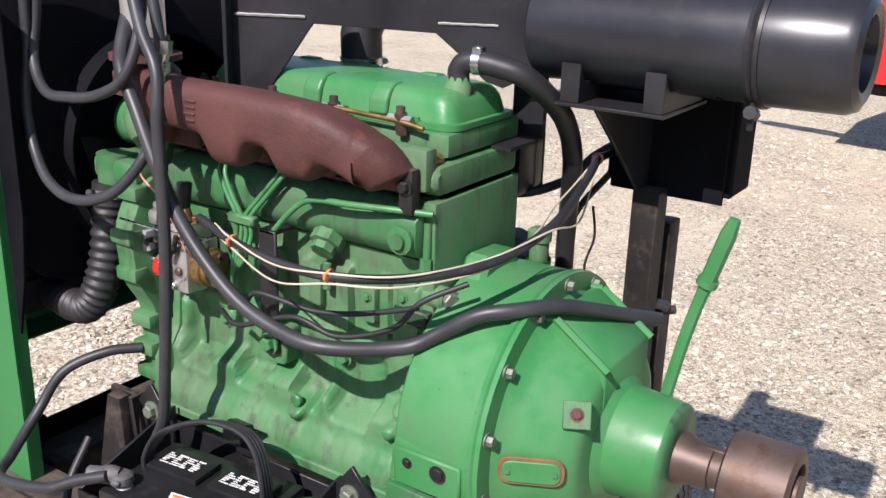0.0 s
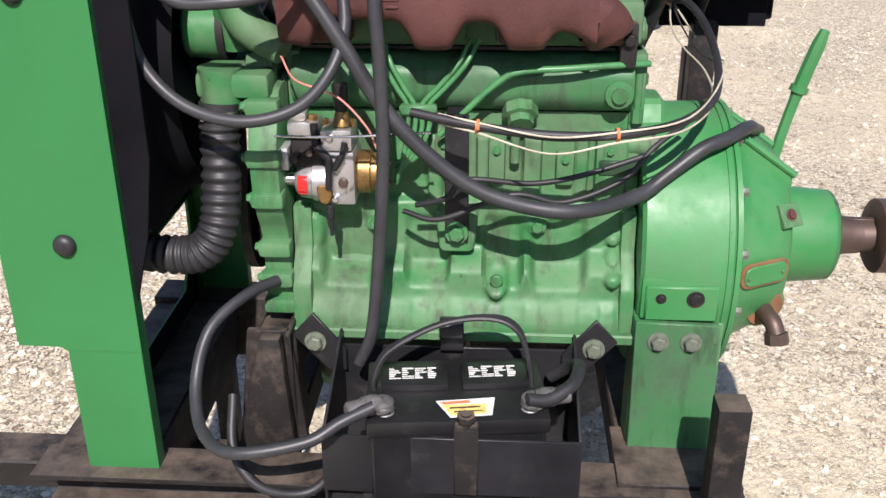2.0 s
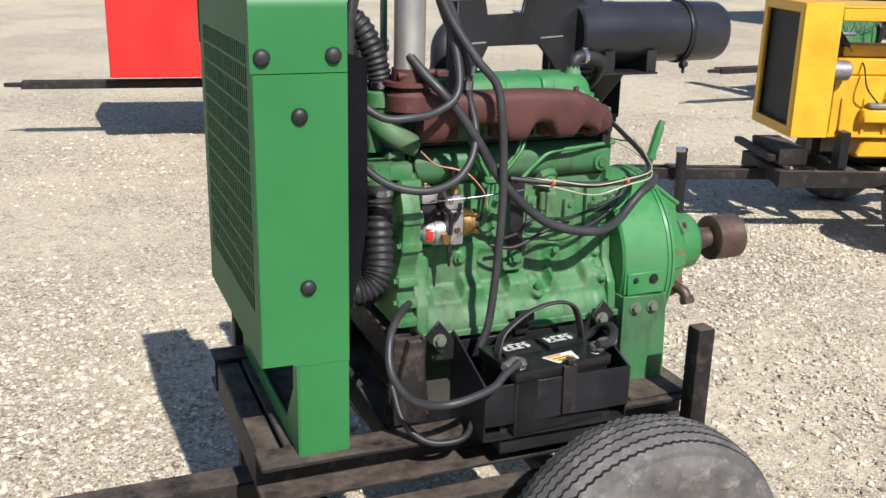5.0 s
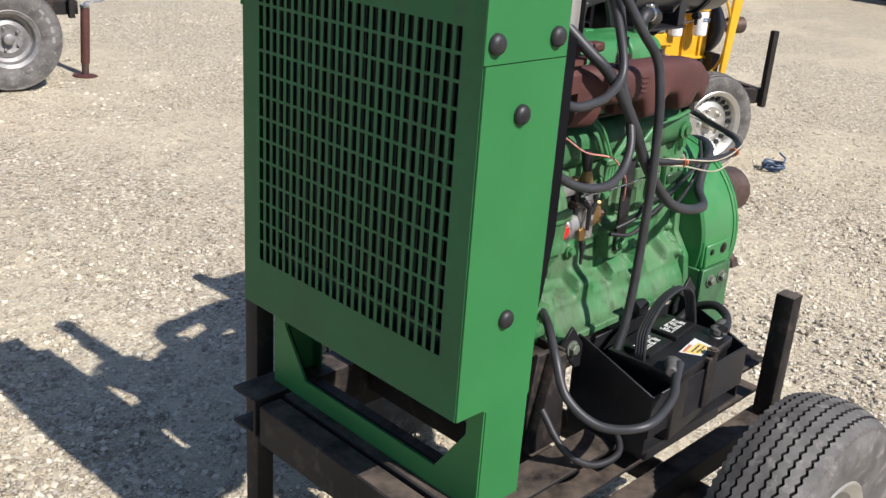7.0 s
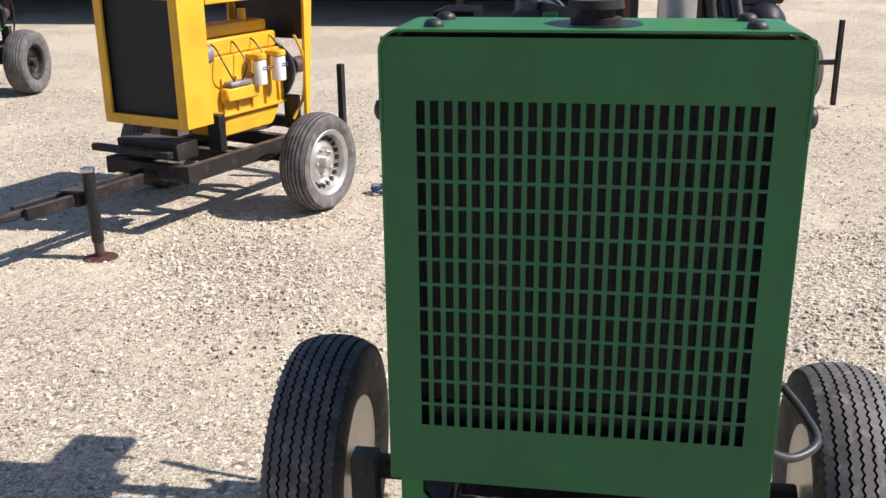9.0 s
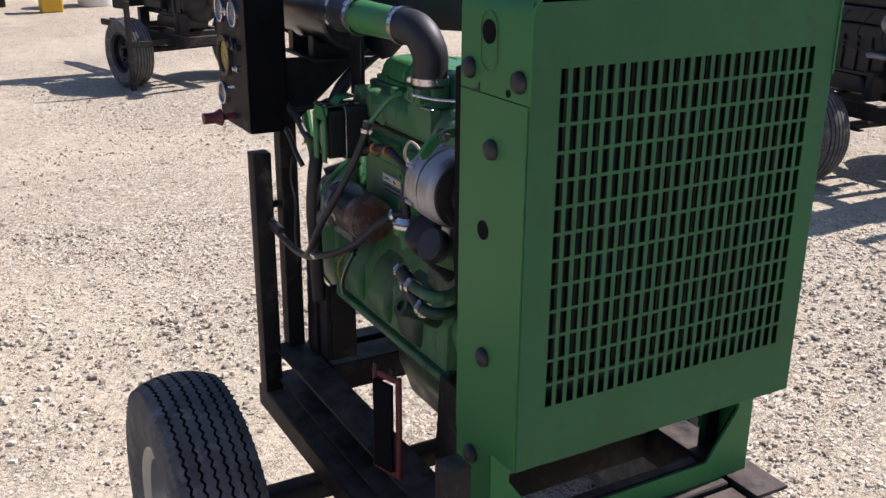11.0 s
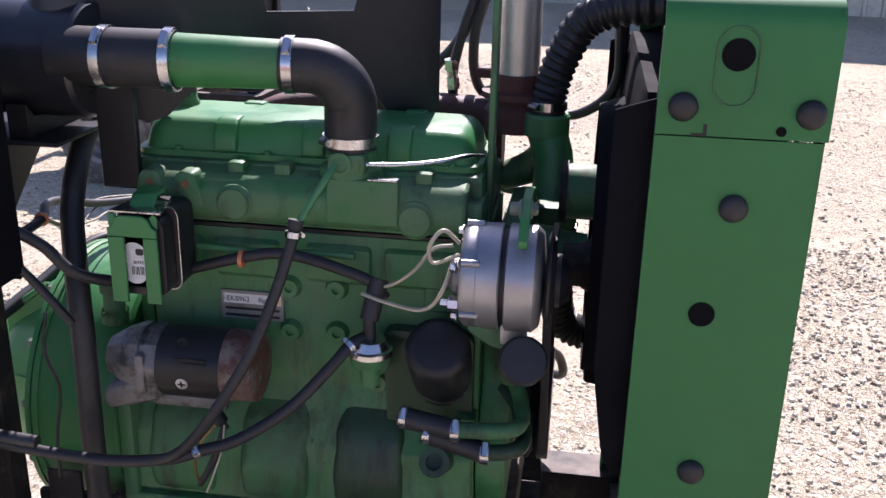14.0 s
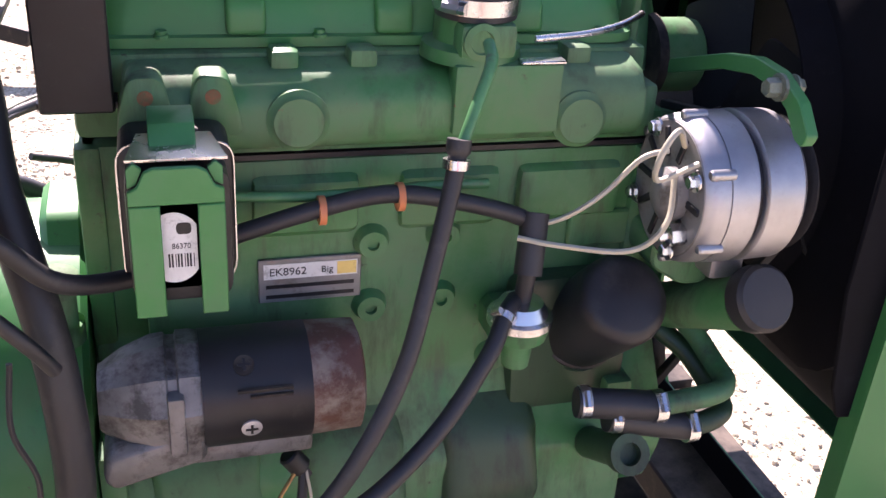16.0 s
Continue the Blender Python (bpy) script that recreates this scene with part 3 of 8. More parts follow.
# ---- radiator housing ----
X0, X1, Y0, Y1, ZB, ZT = -0.817, -0.620, -0.354, 0.303, 0.815, 1.610
housing = thing("radiator_housing", "bright green sheet steel radiator housing with a slotted grille", "radiator housing")


def grille_sheet():
    """The front sheet, with 25 by 13 slots cut through it."""
    bm = BM()
    ya, yb, za, zb, nc, nr = 0.243, -0.300, 0.927, 1.500, 25, 13
    pitch_y, pitch_z = (yb - ya - 0.0) / (nc - 0.5), (zb - za) / (nr - 0.12)
    ys, zs = [Y1 - 0.004], [ZB]
    for c in range(nc):
        ys += [ya + pitch_y * (c - 0.05), ya + pitch_y * (c + 0.57)]
    for r in range(nr):
        zs += [za + pitch_z * r, za + pitch_z * (r + 0.87)]
    ys.append(Y0 + 0.004)
    zs.append(ZT - 0.012)
    t = 0.0015
    for x, flip in ((X0, False), (X0 + t, True)):
        vs = [[bm.verts.new((x, y, z)) for z in zs] for y in ys]
        for i in range(len(ys) - 1):
            for j in range(len(zs) - 1):
                if i % 2 == 1 and j % 2 == 1:
                    continue
                f = (vs[i][j], vs[i][j + 1], vs[i + 1][j + 1], vs[i + 1][j])
                bm.faces.new(f[::-1] if flip else f)
        if not flip:
            front = vs
    for i in range(1, len(ys) - 1, 2):
        for j in range(1, len(zs) - 1, 2):
            ring = [(i, j), (i + 1, j), (i + 1, j + 1), (i, j + 1)]
            for k in range(4):
                a, b = ring[k], ring[(k + 1) % 4]
                bm.faces.new((front[a[0]][a[1]], front[b[0]][b[1]], vs[b[0]][b[1]], vs[a[0]][a[1]]))
    edge = [front[i][0] for i in range(len(ys))] + [front[-1][j] for j in range(1, len(zs))] + [front[i][-1] for i in range(len(ys) - 2, -1, -1)] + [front[0][j] for j in range(len(zs) - 2, 0, -1)]
    back = [vs[i][0] for i in range(len(ys))] + [vs[-1][j] for j in range(1, len(zs))] + [vs[i][-1] for i in range(len(ys) - 2, -1, -1)] + [vs[0][j] for j in range(len(zs) - 2, 0, -1)]
    for k in range(len(edge)):
        a, b = k, (k + 1) % len(edge)
        bm.faces.new((edge[a], edge[b], back[b], back[a]))
    return bm


part("grille", grille_sheet(), GRILLE_SHADED, housing, "slotted green front sheet")
# side sheets: a wide upper part and a narrow leg below
seam = 1.447
for s, y in ((-1, Y0), (1, Y1)):
    ya, yb = (y, y + 0.004) if s < 0 else (y - 0.004, y)
    bm = BM()
    prism(bm, [(X0 + 0.002, seam - 0.001), (X1, seam - 0.001), (X1, 0.808), (X1 - 0.120, 0.808), (X1 - 0.128, 0.814), (X0 + 0.002, 0.815)], "y", ya, yb)
    part("side_sheet", bm, GREEN, housing)
    bm = BM()
    inset = 0.0015 * -s
    prism(bm, [(X1 - 0.001, 0.8075), (X1 - 0.001, 0.584), (X1 - 0.115, 0.584), (X1 - 0.115, 0.8075)], "y", ya + inset, yb + inset)
    part("leg_sheet", bm, GREEN, housing)
    # turned-in rear lip
    bm = BM()
    rbox(bm, (X1 - 0.005, min(y - s * 0.0045, y - s * 0.03), 0.584), (X1 - 0.0005, max(y - s * 0.0045, y - s * 0.03), ZT - 0.04), 0.0005)
    part("rear_lip", bm, GREEN, housing)


def top_cap():
    """The rounded hood piece over the top, down to the seam on both sides."""
    bm = BM()
    r = 0.035
    out = [(Y0, seam + 0.001), (Y0, ZT - r)]
    out += [(Y0 + r - r * math.cos(a), ZT - r + r * math.sin(a)) for a in [math.pi / 2 * k / 6 for k in range(1, 7)]]
    out += [(Y1 - r + r * math.sin(a), ZT - r + r * math.cos(a)) for a in [math.pi / 2 * k / 6 for k in range(0, 7)]]
    out += [(Y1, seam + 0.001)]
    t = 0.004
    inner = [(Y0 + t, seam + 0.001), (Y0 + t, ZT - r)] + [(Y0 + r - (r - t) * math.cos(a), ZT - r + (r - t) * math.sin(a)) for a in [math.pi / 2 * k / 6 for k in range(1, 7)]]
    inner += [(Y1 - r + (r - t) * math.sin(a), ZT - r + (r - t) * math.cos(a)) for a in [math.pi / 2 * k / 6 for k in range(0, 7)]] + [(Y1 - t, seam + 0.001)]
    loop = out + inner[::-1]
    rings(bm, [[(X0 - 0.003, y, z) for y, z in loop], [(X1, y, z) for y, z in loop]], False, False)
    n, k = len(out), len(loop)
    bm.verts.ensure_lookup_table()
    for base in (0, k):
        for i in range(n - 1):
            bm.faces.new([bm.verts[base + q] for q in (i, i + 1, k - 2 - i, k - 1 - i)])
    return bm


part("top_cap", top_cap(), GREEN, housing, "rounded green hood piece")
# lower front panel with its chamfered opening
bm = BM()
for y0, y1 in ((Y0 + 0.004, Y0 + 0.044), (Y1 - 0.044, Y1 - 0.004)):
    rbox(bm, (-0.739, y0, 0.584), (-0.733, y1, 0.815), 0)
rbox(bm, (-0.739, Y0 + 0.044, 0.584), (-0.733, Y1 - 0.044, 0.632), 0)
prism(bm, [(Y0 + 0.044, 0.632), (Y0 + 0.12, 0.632), (Y0 + 0.044, 0.74)], "x", -0.739, -0.733)
prism(bm, [(Y1 - 0.044, 0.632), (Y1 - 0.12, 0.632), (Y1 - 0.044, 0.74)], "x", -0.739, -0.733)
part("lower_front_panel", bm, GREEN, housing)
bm = BM()
rbox(bm, (-0.7325, Y0 + 0.046, 0.586), (-0.7305, Y1 - 0.046, 0.636), 0)
prism(bm, [(Y0 + 0.046, 0.636), (Y0 + 0.119, 0.636), (Y0 + 0.046, 0.742)], "x", -0.7325, -0.7305)
prism(bm, [(Y1 - 0.046, 0.636), (Y1 - 0.119, 0.636), (Y1 - 0.046, 0.742)], "x", -0.7325, -0.7305)
part("panel_backing", bm, SHROUD, housing, "thin black plate behind the lower panel")
bm = BM()
rbox(bm, (X0 + 0.004, Y0 + 0.004, ZB), (-0.733, Y1 - 0.004, ZB + 0.004), 0)
part("under_lip", bm, GREEN, housing)


def stud(at, way, r=0.0175):
    """A black rubber bumper plug."""
    bm = BM()
    lathe(bm, at, way, [(0, r), (0.004, r), (0.009, r * 0.85), (0.012, r * 0.5), (0.0125, 0.001)], 20)
    return part("rubber_plug", bm, RUBBER, housing)


for y, w in ((Y0, -1), (Y1, 1)):
    for x, z in ((-0.796, 1.480), (-0.650, 1.482), (-0.722, 1.361), (-0.711, 0.990)):
        stud((x, y, z), (0, w, 0))
stud((-0.677, Y1, 0.78), (0, 1, 0))
bm = BM()
slot = [Vector((-0.706 + dx, Y1 + 0.0005, 1.531 + dz)) for dx, dz in [(0.024 * math.cos(a), (0.022 if math.sin(a) > 0 else -0.022) + 0.024 * math.sin(a)) for a in [2 * math.pi * k / 40 for k in range(41)]]]
sweep(bm, slot, 0.0016, 6)
part("slot_outline", bm, GREEND, housing, "scuffed slot outline")
bm = BM()
prism(bm, [(-0.662, 1.4475), (-0.680, 1.4475), (-0.680, 1.462), (-0.676, 1.462), (-0.676, 1.451), (-0.662, 1.451)], "y", Y1 + 0.0002, Y1 + 0.0012)
part("seam_notch", bm, BLACK, housing)
for x, z, r in ((-0.700, 1.219, 0.0165), (-0.706, 1.545, 0.019), (-0.765, 1.458, 0.006)):
    bm = BM()
    lathe(bm, (x, Y1 + 0.0004, z), (0, 1, 0), [(0, r), (0.0012, r)], 24)
    part("open_hole", bm, SHROUD, housing)
for x, y in ((-0.78, -0.27), (-0.66, -0.27), (-0.78, 0.22), (-0.66, 0.22)):
    stud((x, y, ZT), (0, 0, 1), 0.016)
bm = BM()
lathe(bm, (-0.72, -0.03, ZT), (0, 0, 1), [(0, 0.075), (0.001, 0.075)], 32)
part("filler_hole", bm, BLACK, housing)
bm = BM()
lathe(bm, (-0.72, -0.03, ZT - 0.01), (0, 0, 1), [(0, 0.04), (0.02, 0.04), (0.022, 0.03), (0.035, 0.03), (0.035, 0.045), (0.048, 0.043), (0.05, 0.02)], 24)
part("radiator_cap", bm, FRAME, housing, "dull radiator filler cap")

# radiator core and fan shroud
radiator = thing("radiator", "black finned radiator with fan shroud inside the green housing", "radiator")
bm = BM()
rbox(bm, (-0.775, -0.33, 0.957), (-0.70, 0.28, 1.52), 0.002)
part("core", bm, FINS, radiator)
bm = BM()
rbox(bm, (-0.781, -0.325, 0.960), (-0.776, -0.322, 1.515), 0)
tube_mesh = finish("tube", bm, FINS)
for k in range(46):
    tube = new("tube", tube_mesh)
    tube.parent = radiator
    tube.location = (0, k * 0.0133, 0)
bm = BM()
rbox(bm, (-0.785, -0.335, 1.522), (-0.685, 0.285, 1.595), 0.012, seg=2)
part("top_tank", bm, BLACK, radiator)
bm = BM()
rbox(bm, (-0.785, -0.335, 0.888), (-0.685, 0.285, 0.956), 0.012, seg=2)
part("bottom_tank", bm, BLACK, radiator)


def shroud():
    bm = BM()
    yc, zc, rr, n = -0.025, 1.20, 0.212, 64
    y0, y1, z0, z1 = -0.335, 0.285, 0.972, 1.49
    ang = [2 * math.pi * k / n for k in range(n)]

    def square(a):
        c, s = math.cos(a), math.sin(a)
        k = min((y1 - yc if c > 0 else yc - y0) / max(1e-6, abs(c)), (z1 - zc if s > 0 else zc - z0) / max(1e-6, abs(s)))
        k = min(k, 0.335 / max(1e-6, abs(c) * 0.70 + max(0.0, -s) * 0.72))
        return yc + c * k, zc + s * k

    sq = [square(a) for a in ang]
    ci = [(yc + rr * math.cos(a), zc + rr * math.sin(a)) for a in ang]
    loops = [[(-0.69, y, z) for y, z in sq], [(-0.61, y, z) for y, z in sq], [(-0.605, yc + (y - yc) * 0.97, zc + (z - zc) * 0.97) for y, z in sq],
             [(-0.595, yc + (y - yc) * 1.05, zc + (z - zc) * 1.06) for y, z in ci], [(-0.558, y, z) for y, z in ci], [(-0.558, yc + (y - yc) * 0.985, zc + (z - zc) * 0.985) for y, z in ci],
             [(-0.60, yc + (y - yc) * 0.985, zc + (z - zc) * 0.985) for y, z in ci]]
    rings(bm, loops, False, False)
    return bm


part("fan_shroud", shroud(), SHROUD, radiator)
for y, low in ((-0.338, [(-0.66, 0.60), (-0.635, 0.60), (-0.628, 0.86), (-0.59, 1.0)]), (0.280, [(-0.66, 0.955), (-0.605, 0.962), (-0.59, 1.0)])):
    bm = BM()
    prism(bm, low + [(-0.572, 1.12), (-0.572, 1.47), (-0.66, 1.50)], "y", y, y + 0.006, 0.001)
    part("side_bracket", bm, SHROUD, radiator)

# fan
fan = thing("cooling_fan", "worn steel cooling fan inside the black shroud", "fan")
bm = BM()
lathe(bm, (-0.575, 0.0, 1.16), (1, 0, 0), [(0, 0.05), (0.02, 0.055), (0.035, 0.05), (0.06, 0.035), (0.09, 0.035)], 24)
part("hub", bm, FRAME, fan)
for k in range(6):
    a = 2 * math.pi * k / 6 + 0.35
    bm = BM()
    prism(bm, round_poly([(-0.035, 0.03), (-0.050, 0.18), (0.045, 0.195), (0.03, 0.03)], 0.012), "z", -0.0015, 0.0015)
    bmesh.ops.rotate(bm, verts=bm.verts, matrix=Matrix.Rotation(radians(28), 3, "Y"))
    ob = part("blade", bm, FANGREY, fan)
    ob.matrix_basis = Matrix.Translation((-0.555, 0.0, 1.16)) @ Matrix.Rotation(a, 4, "X") @ Matrix(((0, 0, 1, 0), (1, 0, 0, 0), (0, 1, 0, 0), (0, 0, 0, 1)))

fan.location.x = -0.032

# ---- engine ----
engine = thing("diesel_engine", "green painted four cylinder diesel engine, oily and dusty", "engine")
YC, ZC = -0.015, 0.885   # crankshaft line


def block():
    bm = BM()
    up = [(-0.118, 0.955), (-0.118, 1.235), (0.150, 1.235), (0.150, 0.99), (0.165, 0.955), (0.20, 0.90), (0.205, 0.80), (0.19, 0.785), (-0.17, 0.785), (-0.165, 0.85), (-0.13, 0.92)]
    prism(bm, up, "x", -0.405, 0.10, 0.006, 2)
    prism(bm, [(-0.118, 0.955), (-0.118, 1.235), (0.098, 1.235), (0.098, 1.03), (0.165, 0.955), (0.20, 0.90), (0.205, 0.80), (0.19, 0.785), (-0.17, 0.785), (-0.165, 0.85), (-0.13, 0.92)], "x", 0.096, 0.152, 0.006, 2)
    rbox(bm, (-0.41, -0.236, 0.774), (0.155, 0.215, 0.792), 0.003)
    # vertical end flanges
    prism(bm, [(-0.222, 0.785), (-0.214, 0.86), (-0.178, 0.915), (-0.172, 0.985), (0.19, 0.97), (0.19, 0.785)], "x", -0.408, -0.376, 0.006, 2)
    prism(bm, [(-0.222, 0.785), (-0.210, 0.86), (-0.172, 0.915), (-0.166, 0.985), (0.215, 0.97), (0.215, 0.785)], "x", 0.130, 0.154, 0.006, 2)
    rbox(bm, (-0.408, -0.142, 0.96), (-0.385, 0.158, 1.235), 0.006, seg=2)
    rbox(bm, (0.13, -0.142, 0.96), (0.154, 0.102, 1.235), 0.006, seg=2)
    # bosses of the far side
    for x0, x1 in ((-0.37, -0.26), (-0.24, -0.14), (-0.10, -0.0), (0.02, 0.11)):
        prism(bm, [(0.14, 1.225), (0.160, 1.215), (0.160, 1.165), (0.14, 1.15)], "x", x0, x1, 0.008, 2)
    return bm


pieces("block", "block_flange", block(), GREENC, engine, "green cast iron block", 30)
for x0, x1, m in ((-0.30, -0.19, OILY), (-0.15, -0.04, GREEND), (0.0, 0.11, GREEND)):
    bm = BM()
    prism(bm, [(0.14, 0.98), (0.195, 0.93), (0.222, 0.86), (0.21, 0.80), (0.14, 0.80)], "x", x0, x1, 0.022, 4)
    part("crankcase_bulge", bm, m, engine, "", 45)
# tappet gallery bulge under the exhaust manifold, darkened for grime and manifold shade
bm = BM()
prism(bm, [(-0.11, 1.235), (-0.142, 1.230), (-0.164, 1.208), (-0.166, 1.168), (-0.148, 1.146), (-0.11, 1.136)], "x", -0.40, 0.135, 0.010, 2)
part("tappet_gallery", bm, GREEND, engine, "grimy green tappet gallery, darkened for the manifold's shade", 30)


def step(v, a, b):
    t = max(0.0, min(1.0, (v - a) / (b - a)))
    return t * t * (3 - 2 * t)


def crankcase_depth(x, z):
    """How far the cast pump-side wall stands out: bays between ribs, a sloping ledge, a skirt and an upper wall."""
    bay = 0.0
    for c, w in ((-0.318, 0.040), (-0.186, 0.034), (-0.062, 0.030), (0.030, 0.042)):
        bay = max(bay, 1 - step(abs(x - c), w * 0.85, w * 1.18))
    ledge = 0.878 + 0.030 * (1 - bay)
    wall = 0.156 - 0.009 * bay * (1 - step(z, 0.950, 0.972)) - 0.004 * step(z, 0.90, 0.985)
    upper = 0.136
    for c, w, h in ((-0.018, 0.015, 0.014), (-0.098, 0.010, 0.010), (0.062, 0.010, 0.008), (0.112, 0.022, 0.016), (-0.175, 0.012, 0.014), (-0.30, 0.05, 0.010)):
        upper += h * (1 - step(abs(x - c), w * 0.85, w * 1.15)) * (1 - step(z, 1.095, 1.110))
    d = wall + (upper - wall) * step(z, 0.984, 0.998)
    # the sloping ledge and the skirt below it
    d += (0.196 - d) * (1 - step(z, ledge - 0.030, ledge + 0.008))
    d += 0.020 * (1 - step(z, 0.795, 0.850))
    d += 0.004 * (1 - step(z, 0.822, 0.840)) * (0.35 + 0.65 * step(math.sin((x + 0.40) * 2 * math.pi / 0.062), -0.1, 0.5))
    for c, z0, r, h in ((-0.273, 0.951, 0.017, 0.008), (-0.006, 0.951, 0.017, 0.008), (-0.071, 0.872, 0.020, 0.020), (-0.385, 0.945, 0.030, 0.016), (0.118, 0.930, 0.011, 0.012), (0.118, 0.905, 0.012, 0.014), (0.118, 0.875, 0.013, 0.014)):
        d += h * (1 - step(math.hypot(x - c, (z - z0) * (0.55 if z < z0 and h > 0.015 else 1)), r * 0.7, r * 1.15))
    d += 0.0016 * noise.noise((x * 24, z * 24, 3)) + 0.0007 * noise.noise((x * 80, z * 80, 5))
    return -d


def crankcase_wall():
    bm = BM()
    nx, nz, x0, x1, z0, z1 = 130, 84, -0.400, 0.140, 0.790, 1.140
    xs, zs = [x0 + (x1 - x0) * i / nx for i in range(nx + 1)], [z0 + (z1 - z0) * j / nz for j in range(nz + 1)]
    front = [[bm.verts.new((x, crankcase_depth(x, z), z)) for z in zs] for x in xs]
    for i in range(nx):
        for j in range(nz):
            bm.faces.new((front[i][j], front[i + 1][j], front[i + 1][j + 1], front[i][j + 1]))
    rim = [front[i][0] for i in range(nx + 1)] + [front[nx][j] for j in range(1, nz + 1)] + [front[i][nz] for i in range(nx - 1, -1, -1)] + [front[0][j] for j in range(nz - 1, 0, -1)]
    back = [bm.verts.new((v.co.x, -0.11, v.co.z)) for v in rim]
    for k in range(len(rim)):
        q = (k + 1) % len(rim)
        bm.faces.new((rim[q], rim[k], back[k], back[q]))
    return bm


part("crankcase_wall", crankcase_wall(), GREENC, engine, "pale dusty green cast crankcase wall", 60)
bm = BM()
prism(bm, [(-0.17, 0.78), (0.185, 0.78), (0.175, 0.70), (0.14, 0.605), (-0.12, 0.605), (-0.15, 0.70)], "x", -0.39, -0.12, 0.015, 2)
prism(bm, [(-0.17, 0.78), (0.15, 0.78), (0.12, 0.725), (-0.14, 0.725)], "x", -0.13, 0.15, 0.012, 2)
pieces("oil_pan", "oil_pan", bm, OILY, engine, "grimy dark green oil pan")

# cylinder head
bm = BM()
rbox(bm, (-0.402, -0.128, 1.241), (0.102, 0.148, 1.296), 0.006, seg=2)
rbox(bm, (-0.398, -0.092, 1.290), (0.140, 0.118, 1.327), 0.008, seg=2)
rbox(bm, (0.09, -0.128, 1.241), (0.150, 0.098, 1.286), 0.010, seg=2)
for x in (-0.305, -0.17, -0.036, 0.096):
    rbox(bm, (x - 0.045, -0.150, 1.25), (x + 0.045, -0.12, 1.315), 0.008, seg=2)
prism(bm, [(-0.12, 1.245), (-0.138, 1.252), (-0.138, 1.276), (-0.12, 1.286)], "x", 0.09, 0.150, 0.006)
pieces("cylinder_head", "port_boss", bm, GREENC, engine, "green cast iron cylinder head", 30)
bm = BM()
rbox(bm, (-0.403, -0.129, 1.2355), (0.103, 0.1495, 1.2405), 0)
part("head_gasket", bm, BLACK, engine)
# intake side bulge
bm = BM()
prism(bm, [(0.10, 1.250), (0.162, 1.250), (0.172, 1.268), (0.170, 1.298), (0.152, 1.316), (0.115, 1.324)], "x", -0.380, 0.105, 0.010, 3)
for x in (-0.314, -0.104, -0.033):
    rbox(bm, (x - 0.013, 0.112, 1.300), (x + 0.013, 0.142, 1.334), 0.006, seg=2)
pieces("intake_manifold", "head_lug", bm, GREENC, engine, "green cast intake gallery", 30)
for x in (-0.040, -0.308):
    bm = BM()
    lathe(bm, (x, 0.168, 1.280 if x > -0.1 else 1.272), (0, 1, 0), [(0, 0.028), (0.004, 0.028), (0.006, 0.024), (0.010, 0.022), (0.011, 0.0)], 28)
    part("core_plug", bm, GREENC, engine)
for x in (0.087, 0.032):
    bm = BM()
    prism(bm, round_poly([(x - 0.026, 1.270), (x + 0.026, 1.270), (x + 0.018, 1.306), (x + 0.013, 1.322), (x - 0.013, 1.322), (x - 0.018, 1.306)], 0.010), "y", 0.118, 0.174, 0.0008)
    part("lug", bm, GREENC, engine, "", 45)
    bm = BM()
    lathe(bm, (x, 0.1725, 1.305), (0, 1, 0), [(0, 0.0066), (0.0022, 0.0066), (0.0026, 0.0)], 18)
    part("lug_hole", bm, ORUST, engine, "rust coloured bolt hole")


# valve cover
def valve_cover():
    bm = BM()
    base = round_poly([(-0.385, -0.074), (0.132, -0.074), (0.132, 0.100), (-0.385, 0.100)], 0.032, 5)
    cx, cy = -0.126, 0.013

    def ring(z, inset):
        return [(cx + (x - cx) * (1 - inset / 0.255), cy + (y - cy) * (1 - inset / 0.09), z) for x, y in base]

    rings(bm, [ring(1.328, -0.008), ring(1.337, -0.008), ring(1.338, 0.0), ring(1.362, 0.006), ring(1.373, 0.012), ring(1.380, 0.019), ring(1.383, 0.030)], True, True)
    for x0 in (-0.27, -0.14, -0.004):
        for s, yy in ((1, 0.097), (-1, -0.071)):
            prism(bm, [(yy - s * 0.04, 1.338), (yy + s * 0.010, 1.338), (yy + s * 0.007, 1.362), (yy - s * 0.003, 1.378), (yy - s * 0.016, 1.3855), (yy - s * 0.04, 1.386)], "x", x0 - 0.018, x0 + 0.018, 0.006, 3)
    for x0 in (-0.35, -0.205, -0.07, 0.07):
        for yy in (0.104, -0.078):
            lathe(bm, (x0, yy, 1.336), (0, 0, 1), [(0, 0.007), (0.003, 0.007), (0.004, 0.005), (0.007, 0.005)], 10)
    return bm


pieces("valve_cover", "cover_rib", valve_cover(), GREENH, engine, "light green pressed valve cover", 40)
bm = BM()
lathe(bm, (0.100, -0.010, 1.366), (0, 0, 1), [(0, 0.021), (0.022, 0.021), (0.026, 0.018), (0.040, 0.016)], 20)
part("breather_neck", bm, GREENC, engine)

